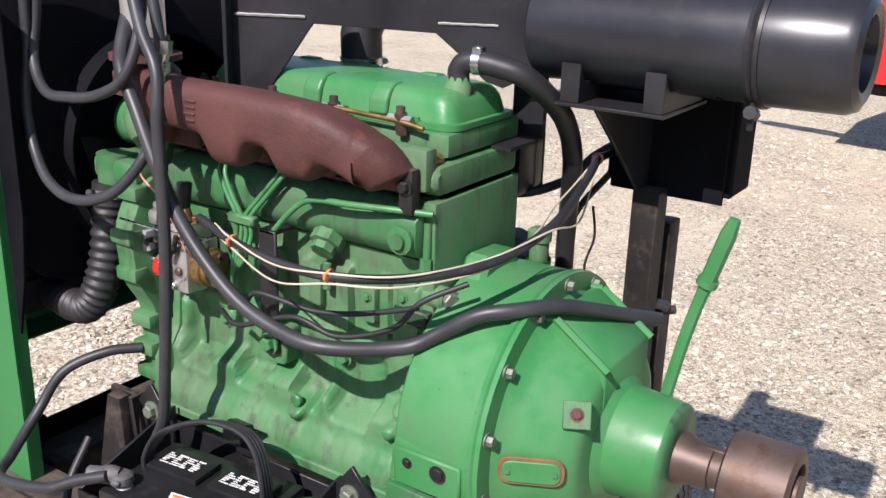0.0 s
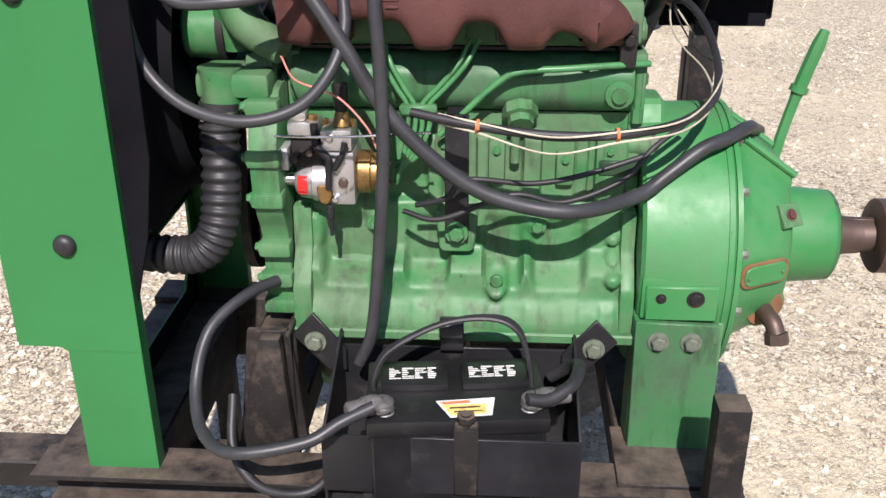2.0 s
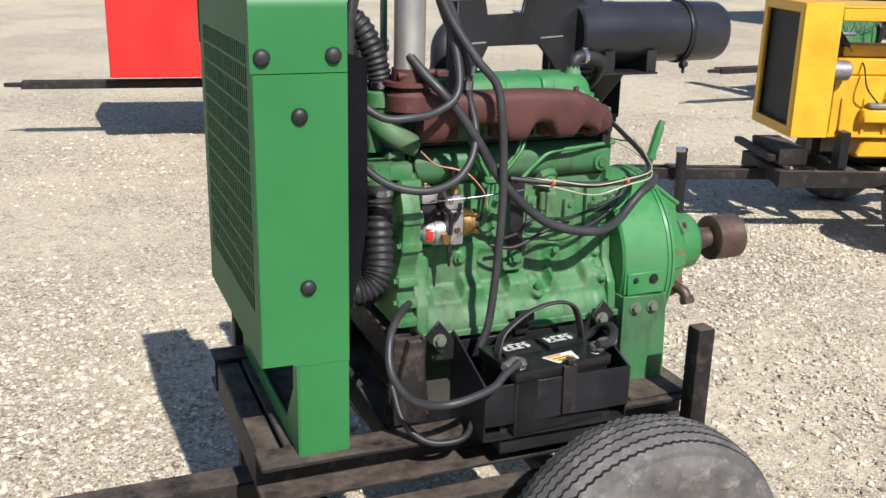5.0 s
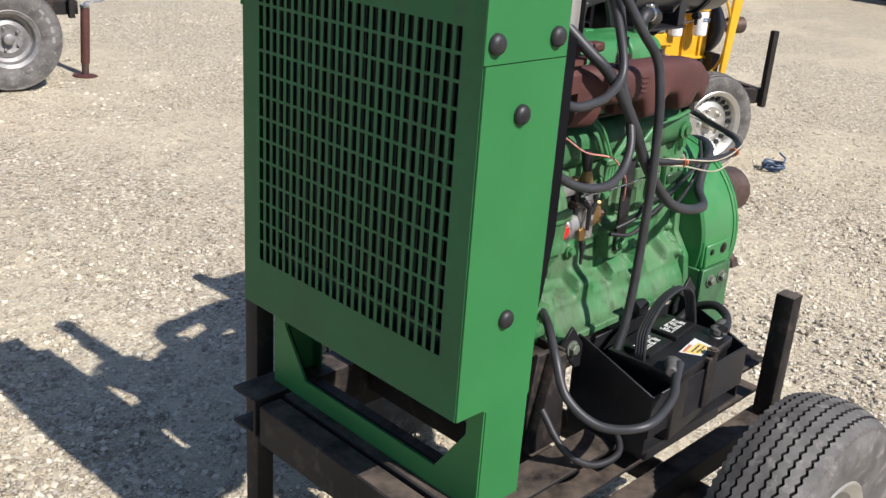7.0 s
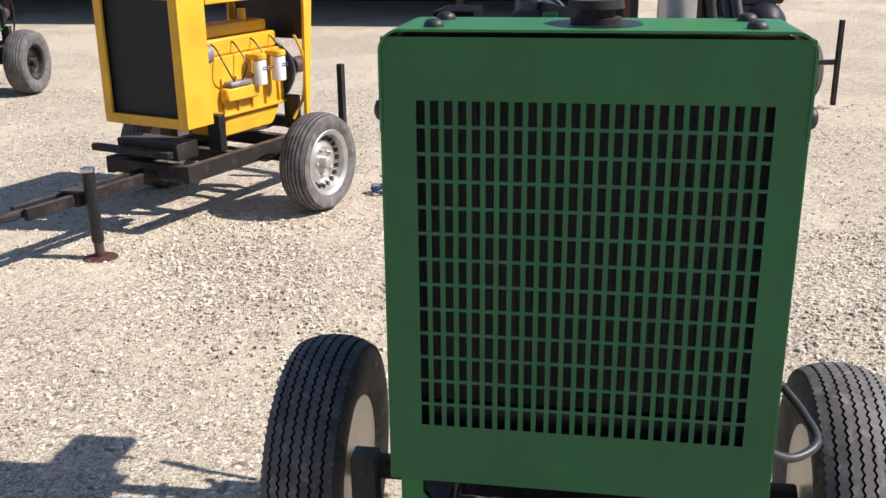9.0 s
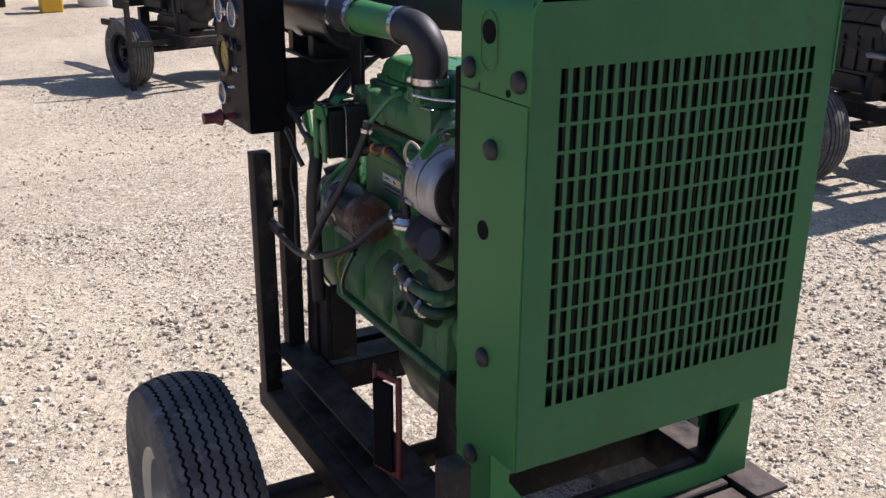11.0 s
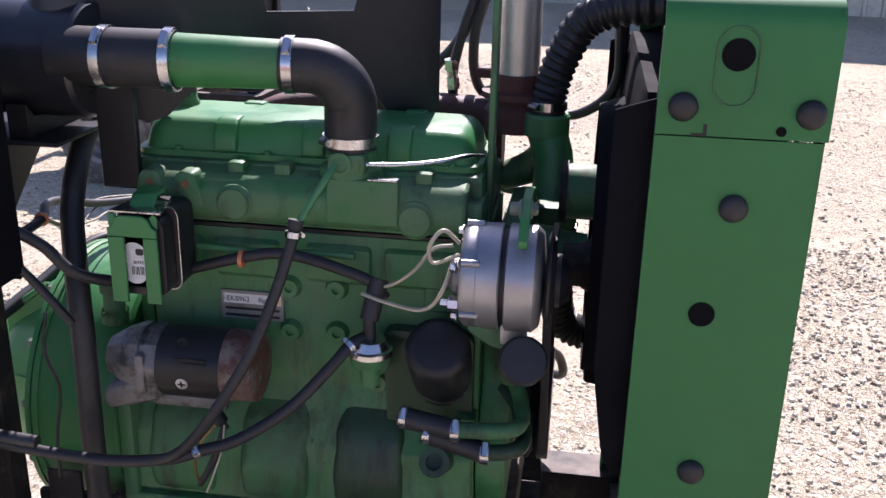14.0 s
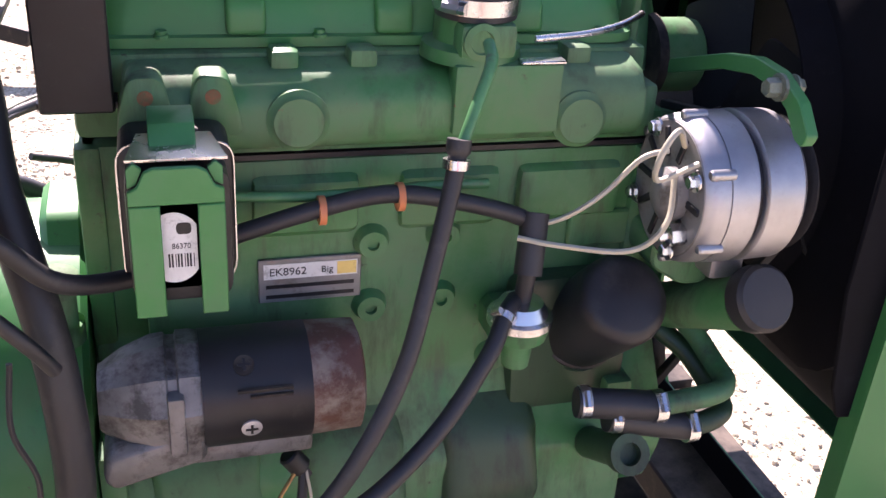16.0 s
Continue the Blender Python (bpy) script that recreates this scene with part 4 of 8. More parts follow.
# flywheel housing
bm = BM()
lathe(bm, (0.156, YC, ZC), (1, 0, 0), [(0, 0.222), (0.006, 0.229), (0.05, 0.231), (0.135, 0.232)], 64)
rbox(bm, (0.158, -0.246, 0.83), (0.285, -0.17, 0.905), 0.008, seg=2)
prism(bm, [(-0.10, 1.06), (-0.16, 1.00), (-0.06, 0.98), (0.06, 0.98), (0.10, 1.00), (0.06, 1.07), (0.025, 1.135), (-0.06, 1.14)], "x", 0.154, 0.20, 0.008)
pieces("flywheel_housing", "housing_pad", bm, GREENH, engine, "round green flywheel housing", 30)
bm = BM()
rbox(bm, (0.165, -0.252, 0.832), (0.280, -0.244, 0.893), 0.003)
part("foot_pad", bm, GREENH, engine)
for x, r in ((0.189, 0.006), (0.243, 0.010)):
    bolt(engine, (x, -0.2522, 0.872), (0, -1, 0), r, 0.004, FRAME)
bm = BM()
lathe(bm, (0.288, YC, ZC), (1, 0, 0), [(0, 0.235), (0.008, 0.237), (0.012, 0.233)], 64)
part("flange_ring", bm, GREENH, engine)

# clutch housing and output hub
bm = BM()
lathe(bm, (0.3005, YC, ZC), (1, 0, 0), [(0, 0.236), (0.008, 0.236), (0.010, 0.206), (0.018, 0.196), (0.035, 0.184), (0.082, 0.160), (0.104, 0.146), (0.111, 0.136), (0.114, 0.126), (0.115, 0.08)], 64)
ribs = []
for a in (20, 300, 335):
    c, s = math.cos(radians(a)), math.sin(radians(a))
    tmp = BM()
    prism(tmp, [(0.318, 0.19), (0.325, 0.198), (0.412, 0.138), (0.412, 0.10), (0.318, 0.15)], "y", -0.004, 0.004, 0.0015)
    tmp.transform(Matrix.Translation((0, YC, ZC)) @ Matrix.Rotation(radians(a) - math.pi / 2, 4, "X"))
    ribs.append(tmp)
part("clutch_housing", bm, GREENH, engine, "green cone-shaped clutch housing", 30)
for tmp in ribs:
    part("rib", tmp, GREENH, engine)
bm = BM()
lathe(bm, (0.415, YC, ZC), (1, 0, 0), [(0, 0.098), (0.012, 0.086), (0.080, 0.081), (0.092, 0.079), (0.097, 0.072), (0.098, 0.045), (0.093, 0.043)], 48)
part("output_hub", bm, GREENH, engine, "green output bearing hub")
bm = BM()
rod(bm, (0.50, YC, ZC), (0.69, YC, ZC), 0.0285, 24, bev=0.002)
lathe(bm, (0.505, YC, ZC), (1, 0, 0), [(0, 0.040), (0.018, 0.039), (0.034, 0.034), (0.060, 0.032), (0.062, 0.028)], 28)
rbox(bm, (0.545, YC - 0.006, ZC + 0.024), (0.60, YC + 0.006, ZC + 0.033), 0.001)
part("output_shaft", bm, SHAFT, engine, "bare rusty output shaft with a key")
bm = BM()
lathe(bm, (0.588, YC, ZC), (1, 0, 0), [(0, 0.029), (0, 0.060), (0.004, 0.066), (0.092, 0.066), (0.096, 0.060), (0.096, 0.045), (0.080, 0.044), (0.080, 0.0)], 40)
part("coupling", bm, SHAFT, engine, "rusty brown shaft coupling")
for k in range(14):
    a = radians(11 + 360 / 14 * k)
    bolt(engine, (0.3085, YC + 0.221 * math.cos(a), ZC + 0.221 * math.sin(a)), (1, 0, 0), 0.008, 0.012, BOLTGREY)
# inspection cover on the clutch housing
a = radians(180)
n_dir = Vector((0.46, 0.89 * math.cos(a), 0.89 * math.sin(a))).normalized()
cpos = Vector((0.362, YC + 0.1765 * math.cos(a), ZC + 0.006))


def on_face(bm, pts, at, normal, up, h):
    """An outline laid on a slanted face."""
    n = Vector(normal).normalized()
    u = Vector(up).cross(n).normalized()
    v = n.cross(u)
    tmp = BM()
    prism(tmp, pts, "z", -0.004, h, 0.0012)
    m = Matrix((u, v, n)).transposed().to_4x4()
    m.translation = at
    tmp.transform(m)
    join(bm, tmp)


bm = BM()
on_face(bm, round_poly([(-0.042, -0.017), (0.042, -0.017), (0.042, 0.017), (-0.042, 0.017)], 0.016, 6), cpos, n_dir, (0, 0, 1), 0.004)
part("inspection_cover", bm, GREENH, engine, "oval green inspection cover")
bm = BM()
on_face(bm, round_poly([(-0.048, -0.022), (0.048, -0.022), (0.048, 0.022), (-0.048, 0.022)], 0.020, 6), cpos, n_dir, (0, 0, 1), 0.0012)
part("cover_gasket", bm, ORUST, engine, "rust stained gasket edge")
for k in (-0.034, 0.034):
    side = Vector((0, 0, 1)).cross(n_dir).normalized()
    bolt(engine, cpos + n_dir * 0.004 + side * k, n_dir, 0.004, 0.003, GREENC)
bm = BM()
on_face(bm, [(-0.02, -0.02), (0.02, -0.02), (0.02, 0.02), (-0.02, 0.02)], Vector((0.400, YC - 0.122, ZC + 0.085)), (0.42, -0.75, 0.50), (0, 0, 1), 0.010)
part("pad", bm, GREENC, engine)
bolt(engine, Vector((0.404, YC - 0.1295, ZC + 0.090)), (0.42, -0.75, 0.50), 0.007, 0.005, RUST)
# top gusset plate of the clutch housing
bm = BM()
prism(bm, [(0.312, 0.196), (0.332, 0.196), (0.416, 0.136), (0.416, 0.07), (0.312, 0.10)], "y", -0.080, 0.080, 0.004)
bm.transform(Matrix.Translation((0, YC + 0.01, ZC)))
part("top_gusset", bm, GREENH, engine)
for s in (-1, 1):
    bm = BM()
    rod(bm, (0.312, YC + 0.01 + s * 0.079, ZC + 0.195), (0.332, YC + 0.01 + s * 0.079, ZC + 0.197), 0.005, 8)
    rod(bm, (0.332, YC + 0.01 + s * 0.079, ZC + 0.197), (0.419, YC + 0.01 + s * 0.079, ZC + 0.136), 0.006, 8)
    part("gusset_lip", bm, GREENH, engine)
bm = BM()
lathe(bm, (0.5045, YC, ZC), (1, 0, 0), [(0, 0.0800), (0.004, 0.0790), (0.0095, 0.072), (0.0098, 0.05)], 48)
part("hub_lip", bm, GREEND, engine, "grimy hub lip")
bm = BM()
sweep(bm, spline([(0.372, -0.13, 0.812), (0.380, -0.175, 0.806), (0.387, -0.192, 0.800), (0.392, -0.202, 0.785)], 6), 0.015, 12)
rod(bm, (0.3915, -0.201, 0.788), (0.394, -0.206, 0.770), 0.020, 8)
part("drain_elbow", bm, SHAFT, engine, "rusty drain fitting")
bm = BM()
lathe(bm, (0.367, -0.120, 0.815), (0.30, -0.95, -0.1), [(0, 0.044), (0.035, 0.040), (0.040, 0.034), (0.041, 0.02)], 28)
part("drain_boss", bm, GREENC, engine)
bm = BM()
lathe(bm, (0.367, -0.120, 0.815), (0.30, -0.95, -0.1), [(0.037, 0.036), (0.0425, 0.033), (0.0426, 0.024)], 28)
part("boss_seat", bm, ORUST, engine, "rust stained boss seat")

# clutch lever
bm = BM()
line = [Vector((0.43, 0.13, 0.88)), Vector((0.450, 0.140, 1.005)), Vector((0.4745, 0.146, 1.108)), Vector((0.504, 0.147, 1.212))]
sweep(bm, spline(line, 4), lambda s: 0.0105 if s < 0.66 else 0.0135 if s < 0.97 else 0.009, 8)
lathe(bm, (0.472, 0.146, 1.098), (0.28, 0.03, 0.96), [(0, 0.017), (0.012, 0.017)], 12)
lever = solo("clutch_lever", bm, GREENH, "green painted hand lever of the clutch", "lever")

# front cover, pump gears
bm = BM()
prism(bm, round_poly([(-0.20, 0.80), (0.17, 0.80), (0.20, 0.90), (0.13, 1.00), (0.13, 1.19), (-0.20, 1.19), (-0.245, 1.10), (-0.235, 1.00), (-0.20, 0.95)], 0.03), "x", -0.455, -0.409, 0.006, 2)
for y, z in ((-0.215, 1.165), (-0.235, 1.09), (-0.228, 1.02), (-0.205, 0.925), (-0.205, 0.87), (-0.20, 0.82)):
    rbox(bm, (-0.458, y - 0.016, z - 0.013), (-0.405, y + 0.016, z + 0.013), 0.007, seg=2)
pieces("timing_cover", "cover_boss", bm, GREENC, engine, "green timing cover with bolt bosses", 30)
for y, z in ((-0.215, 1.165), (-0.235, 1.09), (-0.228, 1.02), (-0.205, 0.925), (-0.205, 0.87)):
    bolt(engine, (-0.458, y, z), (-1, 0, 0), 0.007, 0.008, GREENC)
# water pump, thermostat housing
bm = BM()
rod(bm, (-0.455, -0.03, 1.16), (-0.555, -0.03, 1.16), 0.055, 24, 0.04)
rbox(bm, (-0.47, -0.17, 1.10), (-0.42, 0.06, 1.24), 0.02, seg=2)
rod(bm, (-0.50, -0.19, 1.22), (-0.50, -0.19, 1.155), 0.034, 20)
rbox(bm, (-0.535, -0.215, 1.175), (-0.42, -0.12, 1.215), 0.012, seg=2)
pieces("water_pump", "pump_branch", bm, GREENC, engine, "green cast water pump", 35)
bm = BM()
sweep(bm, spline([(-0.49, -0.10, 1.235), (-0.49, -0.115, 1.30), (-0.475, -0.13, 1.345)], 6), 0.033, 18)
sweep(bm, spline([(-0.485, -0.12, 1.31), (-0.455, -0.165, 1.275), (-0.40, -0.185, 1.245)], 6), lambda s: 0.034 - 0.010 * s, 16)
rod(bm, (-0.475, -0.13, 1.335), (-0.475, -0.13, 1.375), 0.038, 20, bev=0.004)
part("thermostat_housing", bm, GREENC, engine, "green thermostat housing elbow", 40)
bm = BM()
lathe(bm, (-0.515, -0.09, 1.255), (-1, 0, 0), [(0, 0.030), (0.0, 0.046), (0.055, 0.046), (0.06, 0.040), (0.06, 0.0)], 32)
part("idler_pulley", bm, GREENC, engine, "green drum pulley")
bm = BM()
lathe(bm, (-0.505, -0.09, 1.255), (-1, 0, 0), [(0, 0.052), (0.012, 0.052), (0.012, 0.03)], 32)
part("pulley_flange", bm, FRAME, engine)
bm = BM()
lathe(bm, (-0.47, YC, 0.90), (-1, 0, 0), [(0, 0.05), (0.0, 0.095), (0.012, 0.095), (0.02, 0.08), (0.028, 0.095), (0.045, 0.095), (0.045, 0.04)], 40)
part("crank_pulley", bm, BLACK, engine)
# block bolts and plugs on the pump side
for x, z, y in ((-0.273, 0.951, -0.156), (-0.006, 0.951, -0.156)):
    bolt(engine, (x, y, z), (0, -1, 0), 0.010, 0.012, GREENC)
bm = BM()
lathe(bm, (-0.071, -0.200, 0.872), (0, -1, 0), [(0, 0.011), (0.006, 0.011), (0.008, 0.009)], 12)
part("drain_plug", bm, GREENC, engine)
bm = BM()
lathe(bm, (-0.040, -0.150, 1.150), (0.05, -0.75, -0.66), [(0, 0.028), (0.018, 0.028), (0.02, 0.02), (0.032, 0.02)], 8)
part("gallery_plug", bm, GREENC, engine)
bm = BM()
lathe(bm, (0.110, -0.160, 1.178), (0, -1, 0), [(0, 0.022), (0.012, 0.022), (0.014, 0.012), (0.02, 0.012)], 14)
part("gallery_plug", bm, GREENC, engine)
for x0, z0, w, h in ((0.035, 1.05, 0.03, 0.06), (-0.075, 1.06, 0.028, 0.075), (0.105, 1.05, 0.045, 0.12), (-0.16, 1.07, 0.03, 0.07)):
    bm = BM()
    rbox(bm, (x0 - w / 2, -0.152, z0 - h / 2), (x0 + w / 2, -0.130, z0 + h / 2), 0.008, seg=2)
    part("boss", bm, GREENC, engine)
    bolt(engine, (x0, -0.152, z0 + h * 0.25), (0, -1, 0), 0.006, 0.006, GREENC)
bm = BM()
rod(bm, (0.095, -0.125, 1.086), (0.170, -0.128, 1.086), 0.019, 20, bev=0.004)
rbox(bm, (0.085, -0.140, 1.074), (0.150, -0.105, 1.108), 0.008, seg=2)
pieces("housing_boss", "boss_web", bm, GREENC, engine, "", 35)
bolt(engine, (0.170, -0.128, 1.086), (0.9, -0.43, 0), 0.013, 0.014, BOLTGREY)
bm = BM()
rbox(bm, (0.088, -0.156, 1.040), (0.152, -0.130, 1.066), 0.003)
part("dark_slab", bm, OILY, engine, "dark green-black slab between block and housing")
bm = BM()
rod(bm, (0.142, -0.143, 1.205), (0.142, -0.146, 1.130), 0.0065, 10)
rod(bm, (0.142, -0.146, 1.150), (0.142, -0.147, 1.128), 0.010, 6)
part("drain_tube", bm, GREENC, engine)
bm = BM()
rod(bm, (-0.046, -0.150, 1.105), (-0.046, -0.152, 1.058), 0.008, 10, bev=0.002)
part("drain_tube", bm, GREENC, engine)
# black bracket in front of the block
bm = BM()
rbox(bm, (-0.156, -0.194, 0.935), (-0.118, -0.187, 1.150), 0.002)
rbox(bm, (-0.154, -0.194, 1.143), (-0.120, -0.14, 1.150), 0.002)
part("black_strap", bm, BLACK, engine, "flat black steel strap")
bolt(engine, (-0.137, -0.194, 0.953), (0, -1, 0), 0.013, 0.014, GREENC)
bm = BM()
prism(bm, round_poly([(-0.165, 0.915), (-0.110, 0.915), (-0.102, 0.985), (-0.172, 0.985)], 0.01), "y", -0.186, -0.145, 0.002)
part("strap_boss", bm, GREENC, engine)

# far-side block fittings
for x, z in ((-0.114, 1.147), (-0.187, 1.150), (-0.114, 1.075), (-0.187, 1.078), (-0.25, 1.00)):
    bm = BM()
    lathe(bm, (x, 0.148, z), (0, 1, 0), [(0, 0.019), (0.006, 0.017), (0.014, 0.014), (0.014, 0.006), (0.009, 0.006)], 20)
    part("boss", bm, GREENC, engine)
bm = BM()
rbox(bm, (-0.40, 0.148, 1.125), (-0.32, 0.156, 1.165), 0.003)
part("tab_plate", bm, GREENC, engine)
bm = BM()
prism(bm, round_poly([(-0.40, 0.92), (-0.27, 0.92), (-0.26, 1.10), (-0.40, 1.10)], 0.02), "y", 0.145, 0.175, 0.006, 2)
part("oil_cooler_base", bm, OILY, engine, "oil soaked dark cooler base")
# engine plate
plate = thing("serial_plate", "worn metal serial plate with a white printed label strip", "plate")
bm = BM()
rbox(bm, (-0.104, 0.151, 1.088), (-0.004, 0.1545, 1.135), 0.001)
part("plate_back", bm, ALUD, plate)
bm = BM()
rbox(bm, (-0.100, 0.1546, 1.114), (-0.009, 0.1552, 1.130), 0)
part("label_strip", bm, WHITE, plate)
for k in range(2):
    bm = BM()
    rbox(bm, (-0.097, 0.1546, 1.0925 + 0.011 * k), (-0.011, 0.1550, 1.0965 + 0.011 * k), 0)
    part("print_bar", bm, BLACK, plate)
bm = BM()
rbox(bm, (-0.099, 0.1553, 1.1155), (-0.080, 0.1556, 1.129), 0)
part("yellow_patch", bm, LABELY, plate)


def lettering(text, at, size, normal_y, material, parent, name="lettering", width=None):
    """Built-in font letters laid flat on a face that looks along +y or -y."""
    cu = bpy.data.curves.new(name, "FONT")
    cu.body, cu.size, cu.extrude = text, size, 0.0002
    ob = bpy.data.objects.new(name, cu)
    me = bpy.data.meshes.new_from_object(ob)
    bpy.data.objects.remove(ob)
    me.materials.append(material)
    o = new(name, me)
    o.parent = parent
    o.matrix_basis = Matrix.Translation(at) @ Matrix.Rotation(math.pi if normal_y > 0 else 0, 4, "Z") @ Matrix.Rotation(math.pi / 2, 4, "X")
    return o


lettering("EK8962", (-0.014, 0.1556, 1.118), 0.0115, 1, BLACK, plate)
lettering("Big", (-0.064, 0.1556, 1.1185), 0.0100, 1, BLACK, plate)

# ---- exhaust manifold ----
exhaust = thing("exhaust_manifold", "rust brown cast iron exhaust manifold with scalloped ports", "exhaust manifold")


def manifold():
    bm = BM()
    line = spline([(-0.40, -0.185, 1.346), (-0.33, -0.212, 1.342), (-0.25, -0.220, 1.341), (-0.12, -0.219, 1.340), (-0.01, -0.212, 1.331), (0.045, -0.200, 1.313), (0.078, -0.184, 1.290), (0.096, -0.164, 1.262)], 16)
    n = len(line)
    loops = []
    for i, p in enumerate(line):
        s = i / (n - 1)
        h, w = 0.036 + 0.003 * math.sin(s * 3), 0.038
        # depth under the centre line: deep at the four ports, arched between them
        port = 0.0
        for c, half in ((-0.398, 0.042), (-0.170, 0.021), (-0.036, 0.021), (0.098, 0.020)):
            d = max(0.0, abs(p.x - c) - half)
            port = max(port, math.exp(-(d / 0.017) ** 2))
        low = 0.040 + port * max(0.0, p.z - 1.258 - 0.040)
        end = max(0.0, (s - 0.80) / 0.20)
        t = (line[min(i + 1, n - 1)] - line[max(i - 1, 0)]).normalized()
        side = Vector((0, 1, 0))
        upv = Vector((-t.z, 0, t.x)).normalized() if end else Vector((0, 0, 1))
        e = 0.62 + 0.38 * end
        if i >= n - 3:
            h, w, low = h * (0.97, 0.86, 0.62)[i - n + 3], w * (0.97, 0.86, 0.62)[i - n + 3], low * (0.97, 0.86, 0.62)[i - n + 3]
        loop = []
        for k in range(28):
            a = 2 * math.pi * k / 28
            c, q = math.cos(a), math.sin(a)
            c, q = math.copysign(abs(c) ** e, c), math.copysign(abs(q) ** e, q)
            loop.append(p + side * c * w + upv * q * (h if q > 0 else low))
        loops.append(loop)
    rings(bm, loops)
    return bm


part("manifold_log", manifold(), RUST, exhaust, "rust brown cast manifold log with arched underside", 60)
for x in (-0.330, -0.175, -0.042, 0.078):
    bm = BM()
    rbox(bm, (x - 0.034, -0.184, 1.255), (x + 0.034, -0.151, 1.306), 0.006)
    part("port_flange", bm, RUST, exhaust)
bm = BM()
for k, (x, z, w) in enumerate(((-0.226, 1.358, 0.026), (-0.226, 1.348, 0.022), (-0.228, 1.338, 0.024), (-0.226, 1.328, 0.018))):
    rbox(bm, (x - w / 2, -0.2605, z - 0.0052), (x + w / 2, -0.250, z - 0.0008), 0.001)
part("cast_mark", bm, RUST, exhaust)
bm = BM()
lathe(bm, (-0.42, -0.175, 1.335), (0, 0, 1), [(0, 0.055), (0.035, 0.056), (0.048, 0.044), (0.056, 0.042), (0.056, 0.06), (0.066, 0.06), (0.066, 0.03)], 28)
part("outlet_flange", bm, RUST, exhaust, "rusty outlet flange")
bm = BM()
rod(bm, (-0.42, -0.175, 1.40), (-0.42, -0.175, 1.43), 0.041, 24)
part("stack_sleeve", bm, RUST, exhaust)
bm = BM()
rod(bm, (-0.42, -0.175, 1.41), (-0.42, -0.175, 2.05), 0.036, 28)
part("stack_pipe", bm, STACK, exhaust, "pale grey metal exhaust stack")
bm = BM()
rod(bm, (-0.455, -0.20, 1.415), (-0.375, -0.22, 1.425), 0.008, 8)
rbox(bm, (-0.375, -0.235, 1.412), (-0.345, -0.208, 1.430), 0.004)
part("flange_bolt", bm, RUST, exhaust)
bm = BM()
rbox(bm, (0.106, -0.172, 1.218), (0.132, -0.150, 1.288), 0.006, seg=2)
part("end_strap", bm, FRAME, exhaust, "dark cast end lug")
bolt(exhaust, (0.119, -0.172, 1.262), (0, -1, 0), 0.009, 0.01, FRAME)

# ---- fittings on the injection-pump side ----
pump = thing("injection_pump", "silver and brass diesel injection pump, oil stained", "injection pump")


def pump_box(name, a, b, material, bev=0.005, label=""):
    bm = BM()
    rbox(bm, a, b, bev, seg=2)
    return part(name, bm, material, pump, label, 45)


def pump_rod(name, a, b, r, material, seg=12, end=None, label=""):
    bm = BM()
    rod(bm, a, b, r, seg, end, bev=min(0.002, r * 0.25))
    return part(name, bm, material, pump, label)


bm = BM()
lathe(bm, (-0.395, -0.188, 1.038), (1, 0, 0), [(0, 0.014), (0.003, 0.022), (0.012, 0.029), (0.030, 0.031), (0.032, 0.034), (0.058, 0.034), (0.060, 0.030), (0.098, 0.031)], 28)
part("governor_case", bm, PUMPALU, pump, "silver pump barrel")
pump_box("body", (-0.336, -0.224, 1.009), (-0.294, -0.150, 1.097), PUMPALU, 0.006, "oil stained silver pump body")
# dark material covers both the oil and the shade on this casting
pump_box("shaded_oily_body", (-0.396, -0.206, 1.062), (-0.3365, -0.145, 1.113), FRAME, 0.008, "oily body casting, its colour darkened for shade")
pump_box("top_cover", (-0.345, -0.226, 1.0975), (-0.296, -0.160, 1.133), PUMPALU, 0.006, "bright silver top cover")
pump_box("top_casting", (-0.399, -0.214, 1.1135), (-0.350, -0.160, 1.140), PUMPALU, 0.008)
pump_box("top_lug", (-0.392, -0.208, 1.1395), (-0.368, -0.178, 1.154), PUMPALU, 0.006)
bm = BM()
lathe(bm, (-0.2938, -0.188, 1.054), (1, 0, 0), [(0, 0.030), (0.004, 0.034), (0.022, 0.034), (0.024, 0.030), (0.034, 0.029), (0.038, 0.020)], 28)
part("distributor_head", bm, BRASS, pump, "golden brass distributor head")
pump_box("flange_plate", (-0.431, -0.226, 1.070), (-0.4150, -0.185, 1.123), ALU, 0.002, "pale flange plate")
pump_box("flange_plate", (-0.4142, -0.220, 1.064), (-0.398, -0.180, 1.100), ALU, 0.002)
pump_rod("drive_nut", (-0.438, -0.200, 1.046), (-0.420, -0.200, 1.046), 0.016, ALU, 6)
pump_rod("drive_shaft", (-0.4195, -0.196, 1.042), (-0.394, -0.190, 1.039), 0.011, CHROME)
bm = BM()
for k in range(5):
    y = -0.2195 + 0.0012 * (k - 2) ** 2
    rbox(bm, (-0.386, y - 0.0012, 1.0235 + 0.006 * k), (-0.371, y + 0.004, 1.0294 + 0.006 * k), 0)
part("red_tag", bm, RED, pump, "red and white paper tag")
pump_rod("shutoff_stem", (-0.313, -0.205, 1.134), (-0.313, -0.205, 1.158), 0.015, BRASS, 12, 0.010)
pump_rod("shutoff_solenoid", (-0.313, -0.205, 1.156), (-0.315, -0.200, 1.200), 0.010, BLACK, 12, 0.013, "black shut-off solenoid")
for x, z, r in ((-0.384, 1.156, 0.0065), (-0.360, 1.142, 0.0075), (-0.340, 1.136, 0.006), (-0.300, 1.136, 0.0065)):
    pump_rod("top_screw", (x, -0.196, z - 0.008), (x, -0.196, z + 0.006), r, BRASS, 6)
